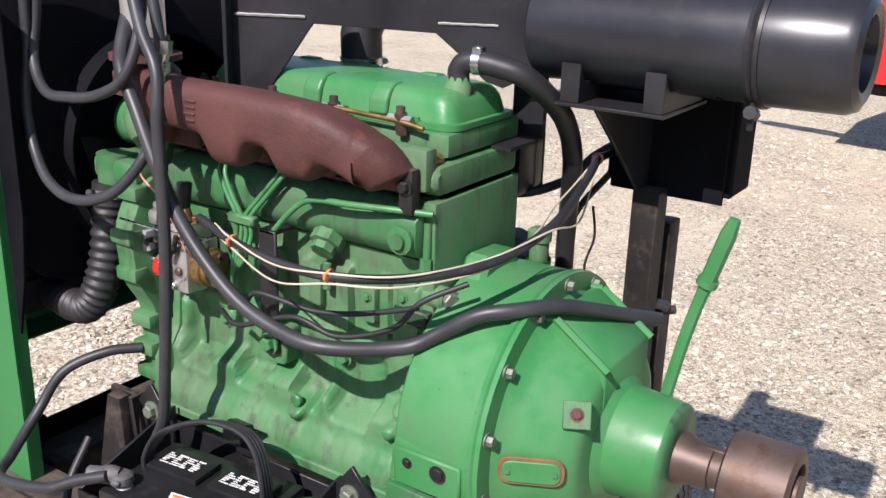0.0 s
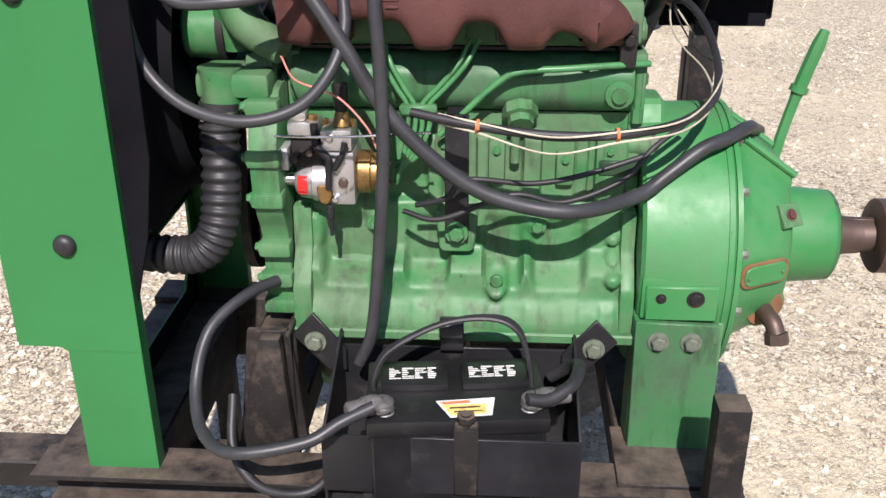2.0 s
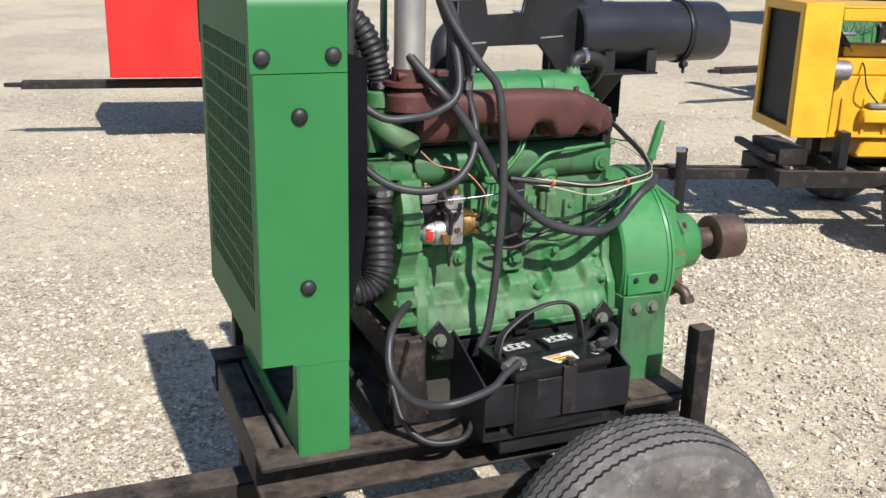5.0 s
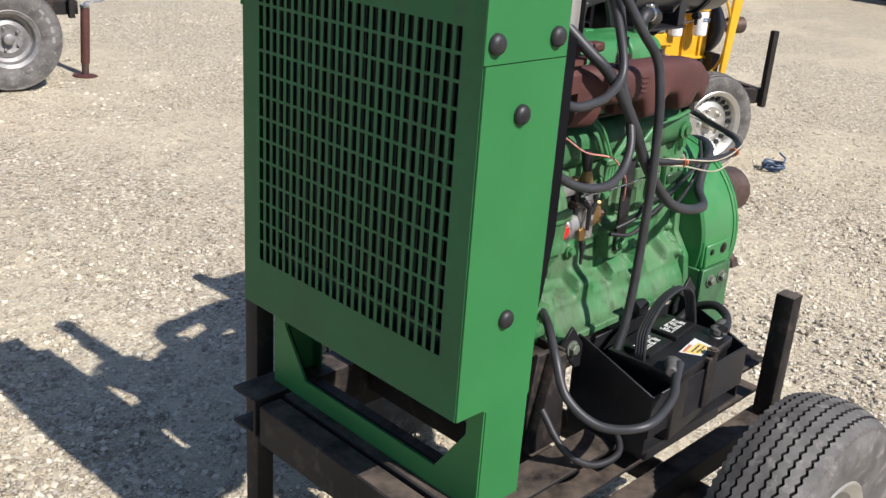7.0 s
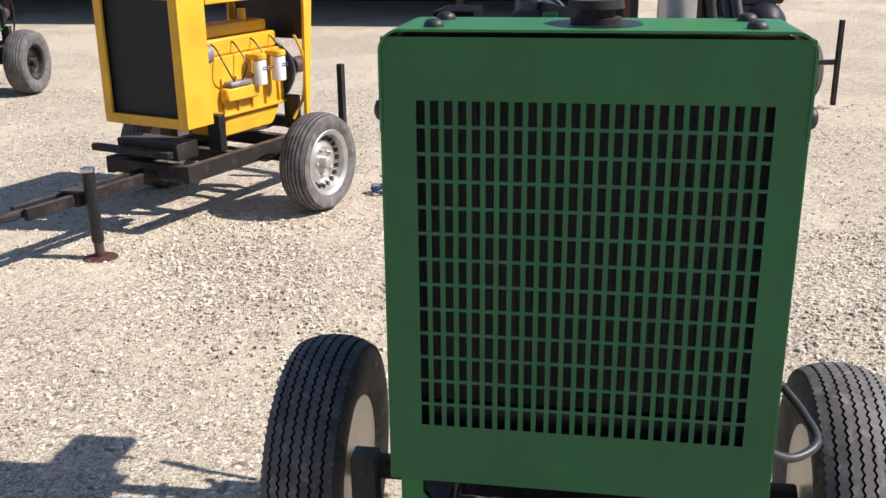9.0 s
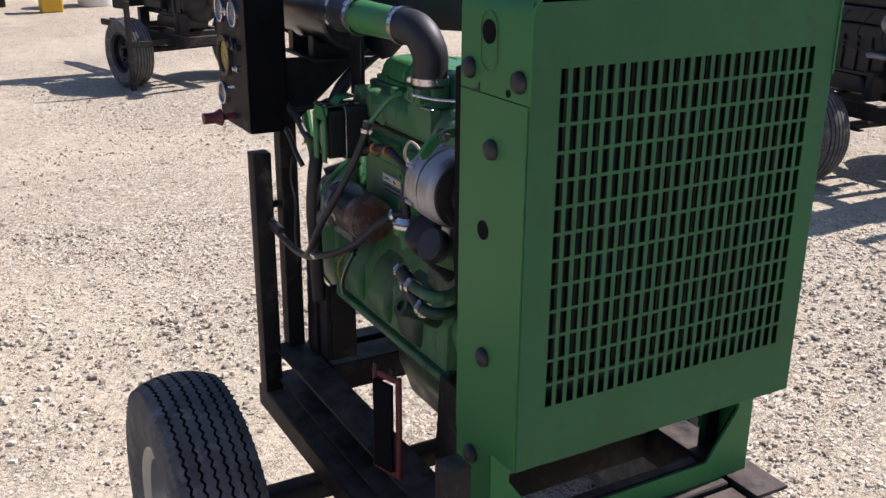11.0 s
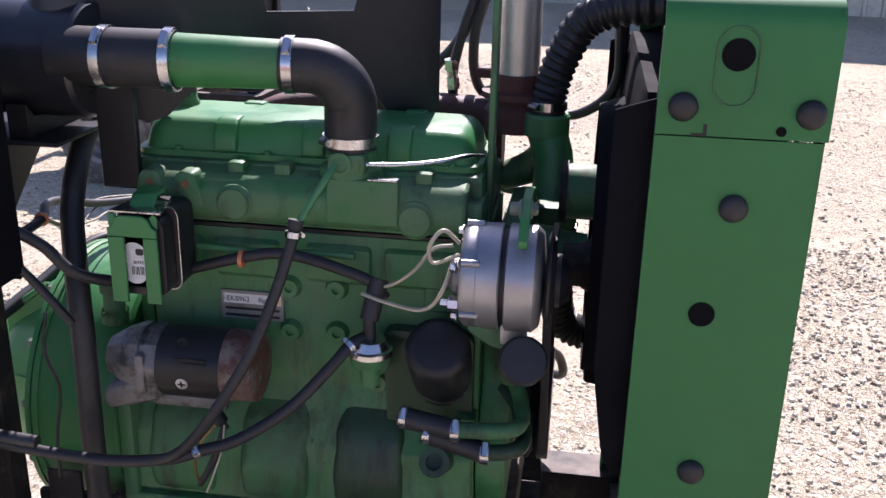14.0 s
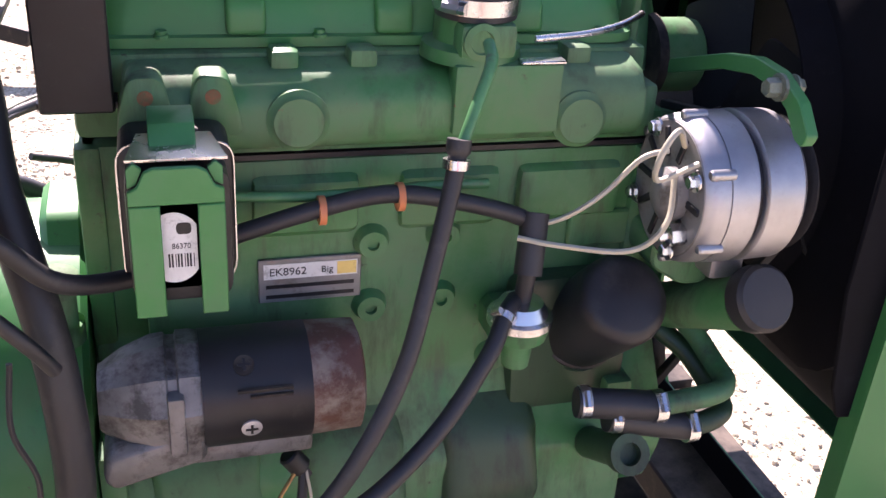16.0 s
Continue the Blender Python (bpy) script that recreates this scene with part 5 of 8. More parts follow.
for x, z, r, m in ((-0.312, 1.048, 0.008, SHAFT), (-0.330, 1.120, 0.006, CHROME), (-0.306, 1.104, 0.005, BLACK), (-0.326, 1.020, 0.006, CHROME), (-0.386, 1.086, 0.007, BLACK), (-0.362, 1.096, 0.006, SHAFT)):
    pump_rod("face_screw", (x, -0.205, z), (x, -0.231, z), r, m, 8)
bm = BM()
prism(bm, round_poly([(-0.354, 1.043), (-0.338, 1.046), (-0.327, 1.032), (-0.336, 1.012), (-0.350, 1.016)], 0.005), "y", -0.234, -0.227, 0.002)
part("stop_plate", bm, BRASS, pump, "brown brass stop plate")
for p, q, r in (((-0.354, -0.222, 1.142), (-0.352, -0.228, 1.104), 0.0065), ((-0.352, -0.229, 1.108), (-0.330, -0.232, 1.088), 0.0075), ((-0.306, -0.231, 1.116), (-0.312, -0.234, 1.092), 0.005), ((-0.312, -0.234, 1.094), (-0.324, -0.236, 1.072), 0.006),
                ((-0.331, -0.236, 1.092), (-0.334, -0.238, 1.040), 0.0058), ((-0.334, -0.230, 1.012), (-0.333, -0.232, 0.988), 0.0075), ((-0.333, -0.231, 0.990), (-0.333, -0.231, 0.960), 0.0042)):
    pump_rod("lever", p, q, r, BLACK, 10, r * 0.8, "oily black throttle linkage")
for k in range(5):
    a = radians(-110 + 55 * k)
    c, q = math.cos(a), math.sin(a)
    pump_rod("outlet_nut", (-0.262, -0.188 - 0.018 * c, 1.054 + 0.018 * q), (-0.243, -0.188 - 0.026 * c, 1.054 + 0.026 * q), 0.008, BRASS if k % 2 else SHAFT, 6)
bm = BM()
prism(bm, round_poly([(-0.217, 0.975), (-0.117, 0.965), (-0.112, 1.10), (-0.177, 1.115), (-0.217, 1.09)], 0.02), "x", -0.452, -0.440, 0.003)
part("mounting_flange", bm, GREENC, pump, "green pump flange")


def cord(name, pts, r, material, label, category, group="", seg=9, n=7, rfun=None):
    bm = BM()
    sweep(bm, spline(pts, n), rfun or r, seg)
    return solo(name, bm, material, label, category, group, angle=60)


# fuel lines to the injectors: they rise from the pump through a clamp, then spread under the manifold
for k, (x, up) in enumerate(((-0.262, 1.252), (-0.250, 1.252), (-0.118, 1.258), (-0.106, 1.258))):
    kx = -0.214 + 0.011 * k
    cord("injector_line", [(-0.235, -0.178, 1.030 + 0.012 * k), (-0.222 + 0.006 * k, -0.186, 1.075), (kx, -0.184, 1.125), (kx, -0.183, 1.160), (kx + 0.35 * (x - kx), -0.184, 1.190), (kx + 0.75 * (x - kx), -0.180, 1.225), (x, -0.160, up)],
         0.0042, WIREG, "green painted steel injector line", "fuel line", "injector lines", 8)
bm = BM()
rbox(bm, (-0.226, -0.194, 1.146), (-0.168, -0.174, 1.164), 0.004)
solo("line_clamp", bm, GREENC, "green clamp block on the injector lines", "clamp")
cord("injector_line", [(-0.165, -0.178, 1.112), (-0.135, -0.184, 1.142), (-0.085, -0.188, 1.192), (-0.045, -0.188, 1.216), (0.03, -0.186, 1.222), (0.10, -0.172, 1.224), (0.155, -0.150, 1.222)], 0.0052, WIREG, "green painted steel injector line", "fuel line", "injector lines", 8)
# injector leak-off line on the head
cord("leak_off_line", [(-0.20, -0.096, 1.334), (-0.10, -0.106, 1.344), (0.0, -0.108, 1.342), (0.06, -0.108, 1.340), (0.105, -0.108, 1.334)], 0.004, BRASS, "brass coloured leak-off line along the head", "fuel line")
for x in (-0.33, -0.20, -0.07, 0.06):
    inj = thing("injector", "small steel fuel injector on the cylinder head", "injector", group="injectors")
    bm = BM()
    rod(bm, (x, -0.125, 1.335), (x, -0.13, 1.368), 0.010, 6)
    rod(bm, (x, -0.13, 1.366), (x, -0.13, 1.378), 0.007, 10)
    part("holder", bm, SHAFT, inj)
    bm = BM()
    rod(bm, (x - 0.022, -0.13, 1.358), (x + 0.022, -0.13, 1.358), 0.0075, 6)
    part("banjo", bm, ALUD, inj)
    inj.location = (0, 0.026, -0.016)
bm = BM()
lathe(bm, (0.120, -0.100, 1.278), (0, 0, 1), [(0, 0.016), (0.014, 0.016), (0.02, 0.010)], 12)
solo("core_plug", bm, BRASS, "rust orange plug on the head corner", "plug")

# lower radiator hose
hose = thing("radiator_hose", "ribbed black rubber lower radiator hose", "hose")
bm = BM()
line = spline([(-0.502, -0.205, 1.168), (-0.504, -0.21, 1.12), (-0.506, -0.222, 1.04), (-0.512, -0.240, 0.975), (-0.536, -0.248, 0.938), (-0.582, -0.245, 0.926), (-0.655, -0.235, 0.928)], 22)
sweep(bm, line, lambda s: 0.0315 if s < 0.13 or s > 0.93 else 0.0300 + 0.0026 * math.sin(s * 150), 18)
part("ribbed_hose", bm, RUBBER, hose, "", 60)
band(hose, (-0.5025, -0.207, 1.150), (0, -0.1, -1), 0.032, 0.014)
# upper radiator hose
hose2 = thing("radiator_hose", "ribbed black rubber upper radiator hose", "hose")
bm = BM()
sweep(bm, spline([(-0.475, -0.13, 1.365), (-0.478, -0.13, 1.41), (-0.495, -0.125, 1.47), (-0.53, -0.11, 1.53), (-0.60, -0.09, 1.555), (-0.70, -0.08, 1.56)], 22), lambda s: 0.0285 if s < 0.12 else 0.0275 + 0.0025 * math.sin(s * 150), 16)
part("ribbed_hose", bm, RUBBER, hose2, "", 60)
band(hose2, (-0.476, -0.13, 1.388), (0, 0, 1), 0.029, 0.014)

# cables hanging from the stack
CAB = "cables over the engine"
cord("battery_cable", [(-0.40, -0.20, 1.76), (-0.52, -0.24, 1.72), (-0.585, -0.27, 1.58), (-0.594, -0.28, 1.40), (-0.598, -0.29, 1.32), (-0.575, -0.30, 1.245), (-0.515, -0.32, 1.195), (-0.432, -0.332, 1.178), (-0.358, -0.32, 1.195), (-0.312, -0.30, 1.24), (-0.292, -0.27, 1.30), (-0.300, -0.245, 1.375), (-0.302, -0.242, 1.43), (-0.33, -0.235, 1.53), (-0.385, -0.225, 1.66), (-0.42, -0.215, 1.755)],
     0.0092, HOSE, "thick grey-black cable hanging in a wide loop", "cable", CAB)
cord("battery_cable", [(-0.43, -0.21, 1.77), (-0.56, -0.25, 1.62), (-0.588, -0.26, 1.46), (-0.578, -0.28, 1.385), (-0.525, -0.30, 1.340), (-0.458, -0.305, 1.338), (-0.395, -0.295, 1.348), (-0.342, -0.28, 1.385), (-0.335, -0.25, 1.47), (-0.36, -0.225, 1.56), (-0.41, -0.205, 1.70), (-0.46, -0.19, 1.76)],
     0.0092, HOSE, "thick grey-black cable hanging in a tight loop", "cable", CAB)
cord("battery_cable", [(-0.44, -0.20, 1.765), (-0.40, -0.225, 1.68), (-0.36, -0.25, 1.56), (-0.30, -0.28, 1.46), (-0.253, -0.295, 1.40), (-0.243, -0.308, 1.32), (-0.238, -0.312, 1.226), (-0.237, -0.314, 1.129), (-0.243, -0.316, 1.028), (-0.252, -0.318, 0.923), (-0.264, -0.318, 0.83), (-0.285, -0.32, 0.78)],
     0.0100, HOSE, "grey-black cable dropping straight to the battery", "cable", CAB)
fit_ = thing("cable_fitting", "bright steel threaded hose fitting hanging by the manifold", "fitting")
bm = BM()
rod(bm, (-0.302, -0.242, 1.385), (-0.300, -0.242, 1.405), 0.012, 6)
rod(bm, (-0.300, -0.242, 1.405), (-0.298, -0.240, 1.418), 0.0095, 12)
part("lower_nut", bm, CHROME, fit_)
bm = BM()
rod(bm, (-0.298, -0.240, 1.418), (-0.296, -0.238, 1.438), 0.0125, 6)
part("upper_nut", bm, CHROME, fit_)
cord("fuel_hose", [(-0.43, -0.20, 1.46), (-0.40, -0.24, 1.415), (-0.374, -0.262, 1.385), (-0.332, -0.275, 1.335), (-0.29, -0.285, 1.272), (-0.246, -0.29, 1.20), (-0.191, -0.292, 1.135), (-0.115, -0.292, 1.073), (-0.037, -0.290, 1.042), (0.051, -0.280, 1.030), (0.145, -0.212, 1.030), (0.191, -0.185, 1.054), (0.245, -0.165, 1.091), (0.293, -0.135, 1.102), (0.335, -0.075, 1.100), (0.372, 0.035, 1.062), (0.408, 0.132, 1.028)],
     0.0118, HOSE, "thick grey-black hose lying over the clutch housing", "hose")
# wiring loom with orange ties
cord("wiring_loom", [(-0.20, -0.275, 1.178), (-0.102, -0.299, 1.166), (-0.0, -0.31, 1.158), (0.095, -0.310, 1.160), (0.18, -0.27, 1.164), (0.24, -0.19, 1.168), (0.270, -0.11, 1.178), (0.283, -0.01, 1.202), (0.276, 0.09, 1.238), (0.258, 0.17, 1.256), (0.238, 0.219, 1.250), (0.236, 0.297, 1.248)], 0.0070, RUBBER, "black taped wiring loom along the block", "wiring")
for dz, dy, m in ((0.008, -0.006, WIRE), (-0.007, -0.008, WIRE), (0.002, 0.010, RUBBER)):
    cord("loose_wire", [(-0.16, -0.28, 1.17 + dz), (-0.102, -0.304, 1.165 + dz), (-0.0, -0.315 + dy, 1.146 + dz * 1.6), (0.095, -0.316, 1.158 + dz), (0.19, -0.268 + dy, 1.163 + dz), (0.255, -0.15 + dy, 1.170 + dz), (0.276 + dz * 2, -0.04, 1.190 + dz), (0.262 + dz * 3, 0.06, 1.192 - dz), (0.246 + dz * 2, 0.15, 1.218), (0.238, 0.217, 1.252)], 0.0017, m, "thin wire beside the loom", "wire", "thin wires", 6)
for at, way in (((-0.102, -0.299, 1.166), (1, -0.1, -0.1)), ((0.095, -0.310, 1.160), (1, 0.1, 0)), ((0.238, 0.219, 1.250), (-0.4, 0.9, -0.1))):
    bm = BM()
    way = Vector(way).normalized()
    lathe(bm, Vector(at) - way * 0.003, way, [(0, 0.007), (0, 0.0105), (0.0045, 0.0105), (0.0045, 0.007)], 14)
    rbox(bm, (at[0] - 0.0025, at[1] - 0.014, at[2] - 0.002), (at[0] + 0.0025, at[1] - 0.008, at[2] + 0.007), 0.001)
    solo("cable_tie", bm, ORANGE, "orange plastic cable tie round the wiring", "cable tie", "orange cable ties")
cord("temperature_wire", [(-0.40, -0.205, 1.24), (-0.375, -0.24, 1.215), (-0.33, -0.262, 1.205), (-0.30, -0.265, 1.19), (-0.265, -0.268, 1.15), (-0.25, -0.262, 1.11), (-0.235, -0.25, 1.09)], 0.0018, PINK, "pink sender wire above the injection pump", "wire", "thin wires", 6)
cord("throttle_rod", [(-0.405, -0.265, 1.135), (-0.30, -0.278, 1.14), (-0.17, -0.288, 1.152)], 0.0022, CHROME, "thin bright throttle rod", "rod", "", 6)
for pts in ([(-0.20, -0.22, 1.01), (-0.15, -0.235, 1.03), (-0.12, -0.235, 1.06), (-0.02, -0.22, 1.05), (0.06, -0.205, 1.06), (0.16, -0.19, 1.09)],
            [(-0.22, -0.22, 1.0), (-0.16, -0.238, 0.995), (-0.05, -0.23, 1.035), (0.03, -0.22, 1.02), (0.12, -0.20, 1.05), (0.165, -0.19, 1.10), (0.22, -0.15, 1.13)]):
    cord("thin_hose", pts, 0.0045, RUBBER, "thin black hose behind the loom", "hose", "thin black hoses", 7)

bm = BM()
lathe(bm, (0.178, 0.142, 1.060), (0, 0, 1), [(0, 0.022), (0.02, 0.022), (0.012, 0.022), (0.014, 0.017), (0.05, 0.017), (0.052, 0.021), (0.07, 0.021), (0.074, 0.014)], 14)
solo("vent_cap", bm, GREENC, "green vent cap on the flywheel housing", "cap")

# ---- battery and its box ----
box = thing("battery_box", "black steel battery box bolted beside the engine", "battery box")
BY0, BY1, BX0, BX1, BZ0 = -0.476, -0.268, -0.326, 0.060, 0.640


def plate(bm, pts, axis, a, b):
    prism(bm, pts, axis, a, b, 0.001)


bm = BM()
plate(bm, [(BX0, BZ0), (BX1, BZ0), (BX1, 0.742), (BX0, 0.742)], "y", BY0, BY0 + 0.005)
part("front_plate", bm, BLACK, box)
for x in (BX0, BX1 - 0.005):
    bm = BM()
    plate(bm, [(BY0 + 0.005, 0.60), (BY1, 0.56), (BY1, 0.806), (BY1 - 0.02, 0.803), (BY0 + 0.005, 0.742)], "x", x, x + 0.005)
    part("side_plate", bm, BLACK, box)
bm = BM()
plate(bm, [(BX0, 0.60), (BX1, 0.60), (BX1, 0.775), (BX0, 0.775)], "y", BY1, BY1 + 0.005)
part("back_plate", bm, BLACK, box)
bm = BM()
rbox(bm, (BX0 + 0.005, BY0 + 0.005, 0.60), (BX1 - 0.005, BY1, 0.606), 0)
part("floor_plate", bm, BLACK, box)
bm = BM()
rbox(bm, (-0.272, -0.45, 0.548), (0.03, -0.36, 0.636), 0.003)
part("lower_tray", bm, BLACK, box)
for x, s in ((-0.365, 1), (0.088, -1)):
    bm = BM()
    prism(bm, [(x - s * 0.038, 0.80), (x - s * 0.002, 0.84), (x + s * 0.05, 0.775), (x + s * 0.05, 0.735), (x + s * 0.02, 0.735)], "y", -0.284, -0.277, 0.001)
    part("bracket", bm, BLACK, box)
    bolt(box, (x, -0.284, 0.789), (0, -1, 0), 0.0125, 0.014, BOLTGREY)
bm = BM()
rbox(bm, (-0.128, -0.484, 0.645), (-0.092, -0.476, 0.765), 0.002)
rbox(bm, (-0.128, -0.484, 0.762), (-0.092, -0.44, 0.770), 0.002)
rod(bm, (-0.11, -0.478, 0.765), (-0.11, -0.478, 0.79), 0.008, 10)
rod(bm, (-0.11, -0.478, 0.778), (-0.11, -0.478, 0.787), 0.014, 6)
part("hold_down", bm, FRAME, box, "rusty battery hold-down strap")
bm = BM()
prism(bm, round_poly([(-0.283, 0.776), (-0.276, 0.776), (-0.276, 0.838), (-0.296, 0.846), (-0.310, 0.838), (-0.310, 0.815), (-0.303, 0.815), (-0.303, 0.833), (-0.294, 0.838), (-0.283, 0.832)], 0.003, 3), "x", -0.160, -0.122, 0.001)
part("hook", bm, BLACK, box)
box.location = (0, 0.024, -0.007)

battery = new("battery")
battery.matrix_basis = pose(-0.130, -0.362, 0.600, 0, 0, 6)
tagged(battery, "black plastic lead battery with dusty labels in a steel box", "battery")
bm = BM()
rbox(bm, (-0.130, -0.083, 0.0), (0.130, 0.083, 0.150), 0.004)
rbox(bm, (-0.136, -0.087, 0.138), (0.136, 0.087, 0.165), 0.005, seg=2)
part("case", bm, PLASTIC, battery)
for x in (-0.062, 0.062):
    bm = BM()
    rbox(bm, (x - 0.052, -0.005, 0.164), (x + 0.052, 0.060, 0.176), 0.004, seg=2)
    cover = part("vent_cover", bm, PLASTIC, battery)
    rnd = random.Random(int(x * 1000))
    for k in range(6):
        for q in range(4):
            w = rnd.uniform(0.006, 0.019)
            x0 = x - 0.040 + q * 0.020
            bm = BM()
            rbox(bm, (x0, 0.014 + k * 0.0054, 0.1762), (x0 + w, 0.014 + k * 0.0054 + rnd.uniform(0.002, 0.004), 0.1766), 0)
            part("print_bar", bm, WHITE, cover)
bm = BM()
prism(bm, [(-0.032, -0.034), (-0.012, -0.078), (0.050, -0.074), (0.058, -0.028)], "z", 0.1652, 0.1657)
sticker = part("sticker", bm, WHITE, battery, "torn white and yellow warning sticker")
for pts, h, m in (([(-0.024, -0.045), (-0.010, -0.073), (0.042, -0.070), (0.044, -0.044)], 0.1660, LABELY), ([(-0.027, -0.038), (-0.020, -0.044), (0.020, -0.041), (0.018, -0.034)], 0.1660, ORANGE),
                  ([(-0.012, -0.056), (0.034, -0.054), (0.034, -0.050), (-0.012, -0.052)], 0.1663, FRAME), ([(-0.006, -0.066), (0.036, -0.064), (0.036, -0.061), (-0.006, -0.062)], 0.1663, FRAME)):
    bm = BM()
    prism(bm, pts, "z", h - 0.0003, h)
    part("print_bar", bm, m, sticker)
for x in (-0.108, 0.108):
    bm = BM()
    lathe(bm, (x, -0.058, 0.163), (0, 0, 1), [(0, 0.016), (0.004, 0.012), (0.022, 0.009)], 14)
    part("terminal_post", bm, ALUD, battery)
    bm = BM()
    out = -1 if x < 0 else 1
    lathe(bm, (x + out * 0.004, -0.058, 0.170), (0, 0, 1), [(0, 0.017), (0.003, 0.019), (0.014, 0.018), (0.018, 0.013), (0.019, 0.010)], 18)
    lathe(bm, (x + out * 0.008, -0.058, 0.181), (out, -0.45 if x < 0 else 0.1, 0.05), [(0, 0.013), (0.012, 0.016), (0.026, 0.015), (0.030, 0.0125), (0.050, 0.0125), (0.053, 0.009)], 16)
    rbox(bm, (x - 0.010, -0.080, 0.174), (x + 0.008, -0.070, 0.184), 0.003)
    part("cable_clamp", bm, LEAD, battery, "dull lead cable clamp")
bm = BM()
for k in range(4):
    o = 0.0065 * (k - 1.5)
    sweep(bm, spline([(-0.126, 0.012 + o, 0.160), (-0.124, 0.014 + o, 0.185), (-0.10, 0.024 + o, 0.226 - 0.002 * k), (-0.02, 0.032 + o, 0.266 - 0.003 * k), (0.055, 0.030 + o, 0.274 - 0.002 * k), (0.096, 0.022 + o, 0.254), (0.114, 0.016 + o, 0.200), (0.118, 0.010 + o, 0.160)], 6), 0.0042, 8)
part("carry_handle", bm, RUBBER, battery, "black rubber carry strap")
cord("battery_cable", [(-0.245, -0.452, 0.788), (-0.29, -0.475, 0.775), (-0.34, -0.50, 0.755), (-0.443, -0.512, 0.742), (-0.505, -0.45, 0.735), (-0.530, -0.38, 0.775), (-0.515, -0.33, 0.84), (-0.47, -0.27, 0.87), (-0.43, -0.22, 0.872)], 0.0095, HOSE, "grey-black battery cable sagging from the terminal", "cable", CAB)
cord("battery_cable", [(-0.022, -0.425, 0.79), (0.01, -0.415, 0.785), (0.045, -0.39, 0.795), (0.058, -0.35, 0.80), (0.055, -0.30, 0.775), (0.02, -0.28, 0.74)], 0.0105, RUBBER, "black battery cable bent down behind the battery", "cable", CAB)
cord("battery_cable", [(-0.5, -0.30, 0.70), (-0.49, -0.36, 0.63), (-0.44, -0.40, 0.592), (-0.36, -0.41, 0.594), (-0.31, -0.36, 0.62)], 0.008, RUBBER, "black cable resting on the trailer rail", "cable", CAB)
bm = BM()
prism(bm, [(-0.505, 0.585), (-0.405, 0.585), (-0.418, 0.80), (-0.452, 0.80)], "y", -0.290, -0.262, 0.006, 2)
solo("front_pedestal", bm, FRAME, "tapered dark steel pedestal under the engine front", "pedestal")

# ---- far-side fittings ----
alt = thing("alternator", "bare aluminium alternator with black pulley", "alternator")
AC = Vector((-0.39, 0.222, 1.218))
bm = BM()
lathe(bm, AC, (-1, 0, 0), [(0.0005, 0.0615), (0.004, 0.0650), (0.010, 0.0665), (0.021, 0.0672), (0.0212, 0.0664), (0.0226, 0.0664), (0.0228, 0.0676), (0.048, 0.0685), (0.050, 0.066)], 64, False, False)
part("rear_case", bm, ALUS, alt)
bm = BM()
lathe(bm, AC, (-1, 0, 0), [(0, 0.010), (0.0, 0.0600), (0.003, 0.0628), (0.006, 0.0628)], 48)
part("rear_plate", bm, ALUD, alt, "dull dark grey rear plate")
bm = BM()
lathe(bm, AC + Vector((-0.050, 0, 0)), (-1, 0, 0), [(0, 0.062), (0.006, 0.062)], 40)
part("stator_ring", bm, BLACK, alt)
bm = BM()
lathe(bm, AC + Vector((-0.056, 0, 0)), (-1, 0, 0), [(0, 0.066), (0.002, 0.069), (0.036, 0.068), (0.044, 0.060), (0.048, 0.03)], 40)
rbox(bm, AC + Vector((-0.085, -0.016, -0.090)), AC + Vector((-0.050, 0.016, -0.055)), 0.006, seg=2)
part("front_case", bm, ALUS, alt)
for k in range(6):
    a = radians(32 + 60 * k)
    c = AC + Vector((0, 0.0675 * math.cos(a), 0.0675 * math.sin(a)))
    bm = BM()
    rod(bm, c + Vector((-0.002, 0, 0)), c + Vector((-0.026, 0, 0)), 0.0048, 10, bev=0.0015)
    part("through_bolt_lug", bm, ALUS, alt)
bm = BM()
lathe(bm, AC + Vector((-0.106, 0, 0)), (-1, 0, 0), [(0, 0.02), (0, 0.056), (0.003, 0.062), (0.006, 0.06), (0.012, 0.034), (0.018, 0.034), (0.022, 0.028), (0.030, 0.02)], 32)
part("pulley", bm, BLACK, alt)
for k in range(10):
    a = 2 * math.pi * k / 10
    bm = BM()
    rbox(bm, (-0.013, -0.0035, -0.002), (0.013, 0.0035, 0.001), 0.001)
    ob = part("vent_slot", bm, BLACK, alt)
    ob.matrix_basis = Matrix.Translation(AC + Vector((0.0012, 0.042 * math.cos(a), 0.042 * math.sin(a)))) @ Matrix.Rotation(a, 4, "X") @ Matrix(((0, 0, 1, 0), (1, 0, 0, 0), (0, 1, 0, 0), (0, 0, 0, 1)))
for a in (0.5, 2.1, 3.6, 5.2):
    bolt(alt, AC + Vector((0.004, 0.055 * math.cos(a), 0.055 * math.sin(a))), (1, 0, 0), 0.006, 0.008, CHROME)
bm = BM()
lathe(bm, AC + Vector((0, 0.012, 0)), (1, 0, 0), [(0, 0.024), (0.010, 0.024), (0.014, 0.018), (0.018, 0.012)], 24)
part("bearing_cap", bm, ALUD, alt)
bm = BM()
lathe(bm, AC + Vector((0, 0.036, -0.028)), (1, 0, 0), [(0, 0.010), (0.014, 0.010), (0.016, 0.005), (0.024, 0.005)], 6)
part("output_stud", bm, CHROME, alt)
bm = BM()
prism(bm, round_poly([(-0.46, 1.16), (-0.39, 1.16), (-0.39, 1.125), (-0.43, 1.10), (-0.46, 1.10)], 0.01), "y", 0.15, 0.21, 0.003)
solo("alternator_bracket", bm, GREENC, "green cast alternator bracket", "bracket")
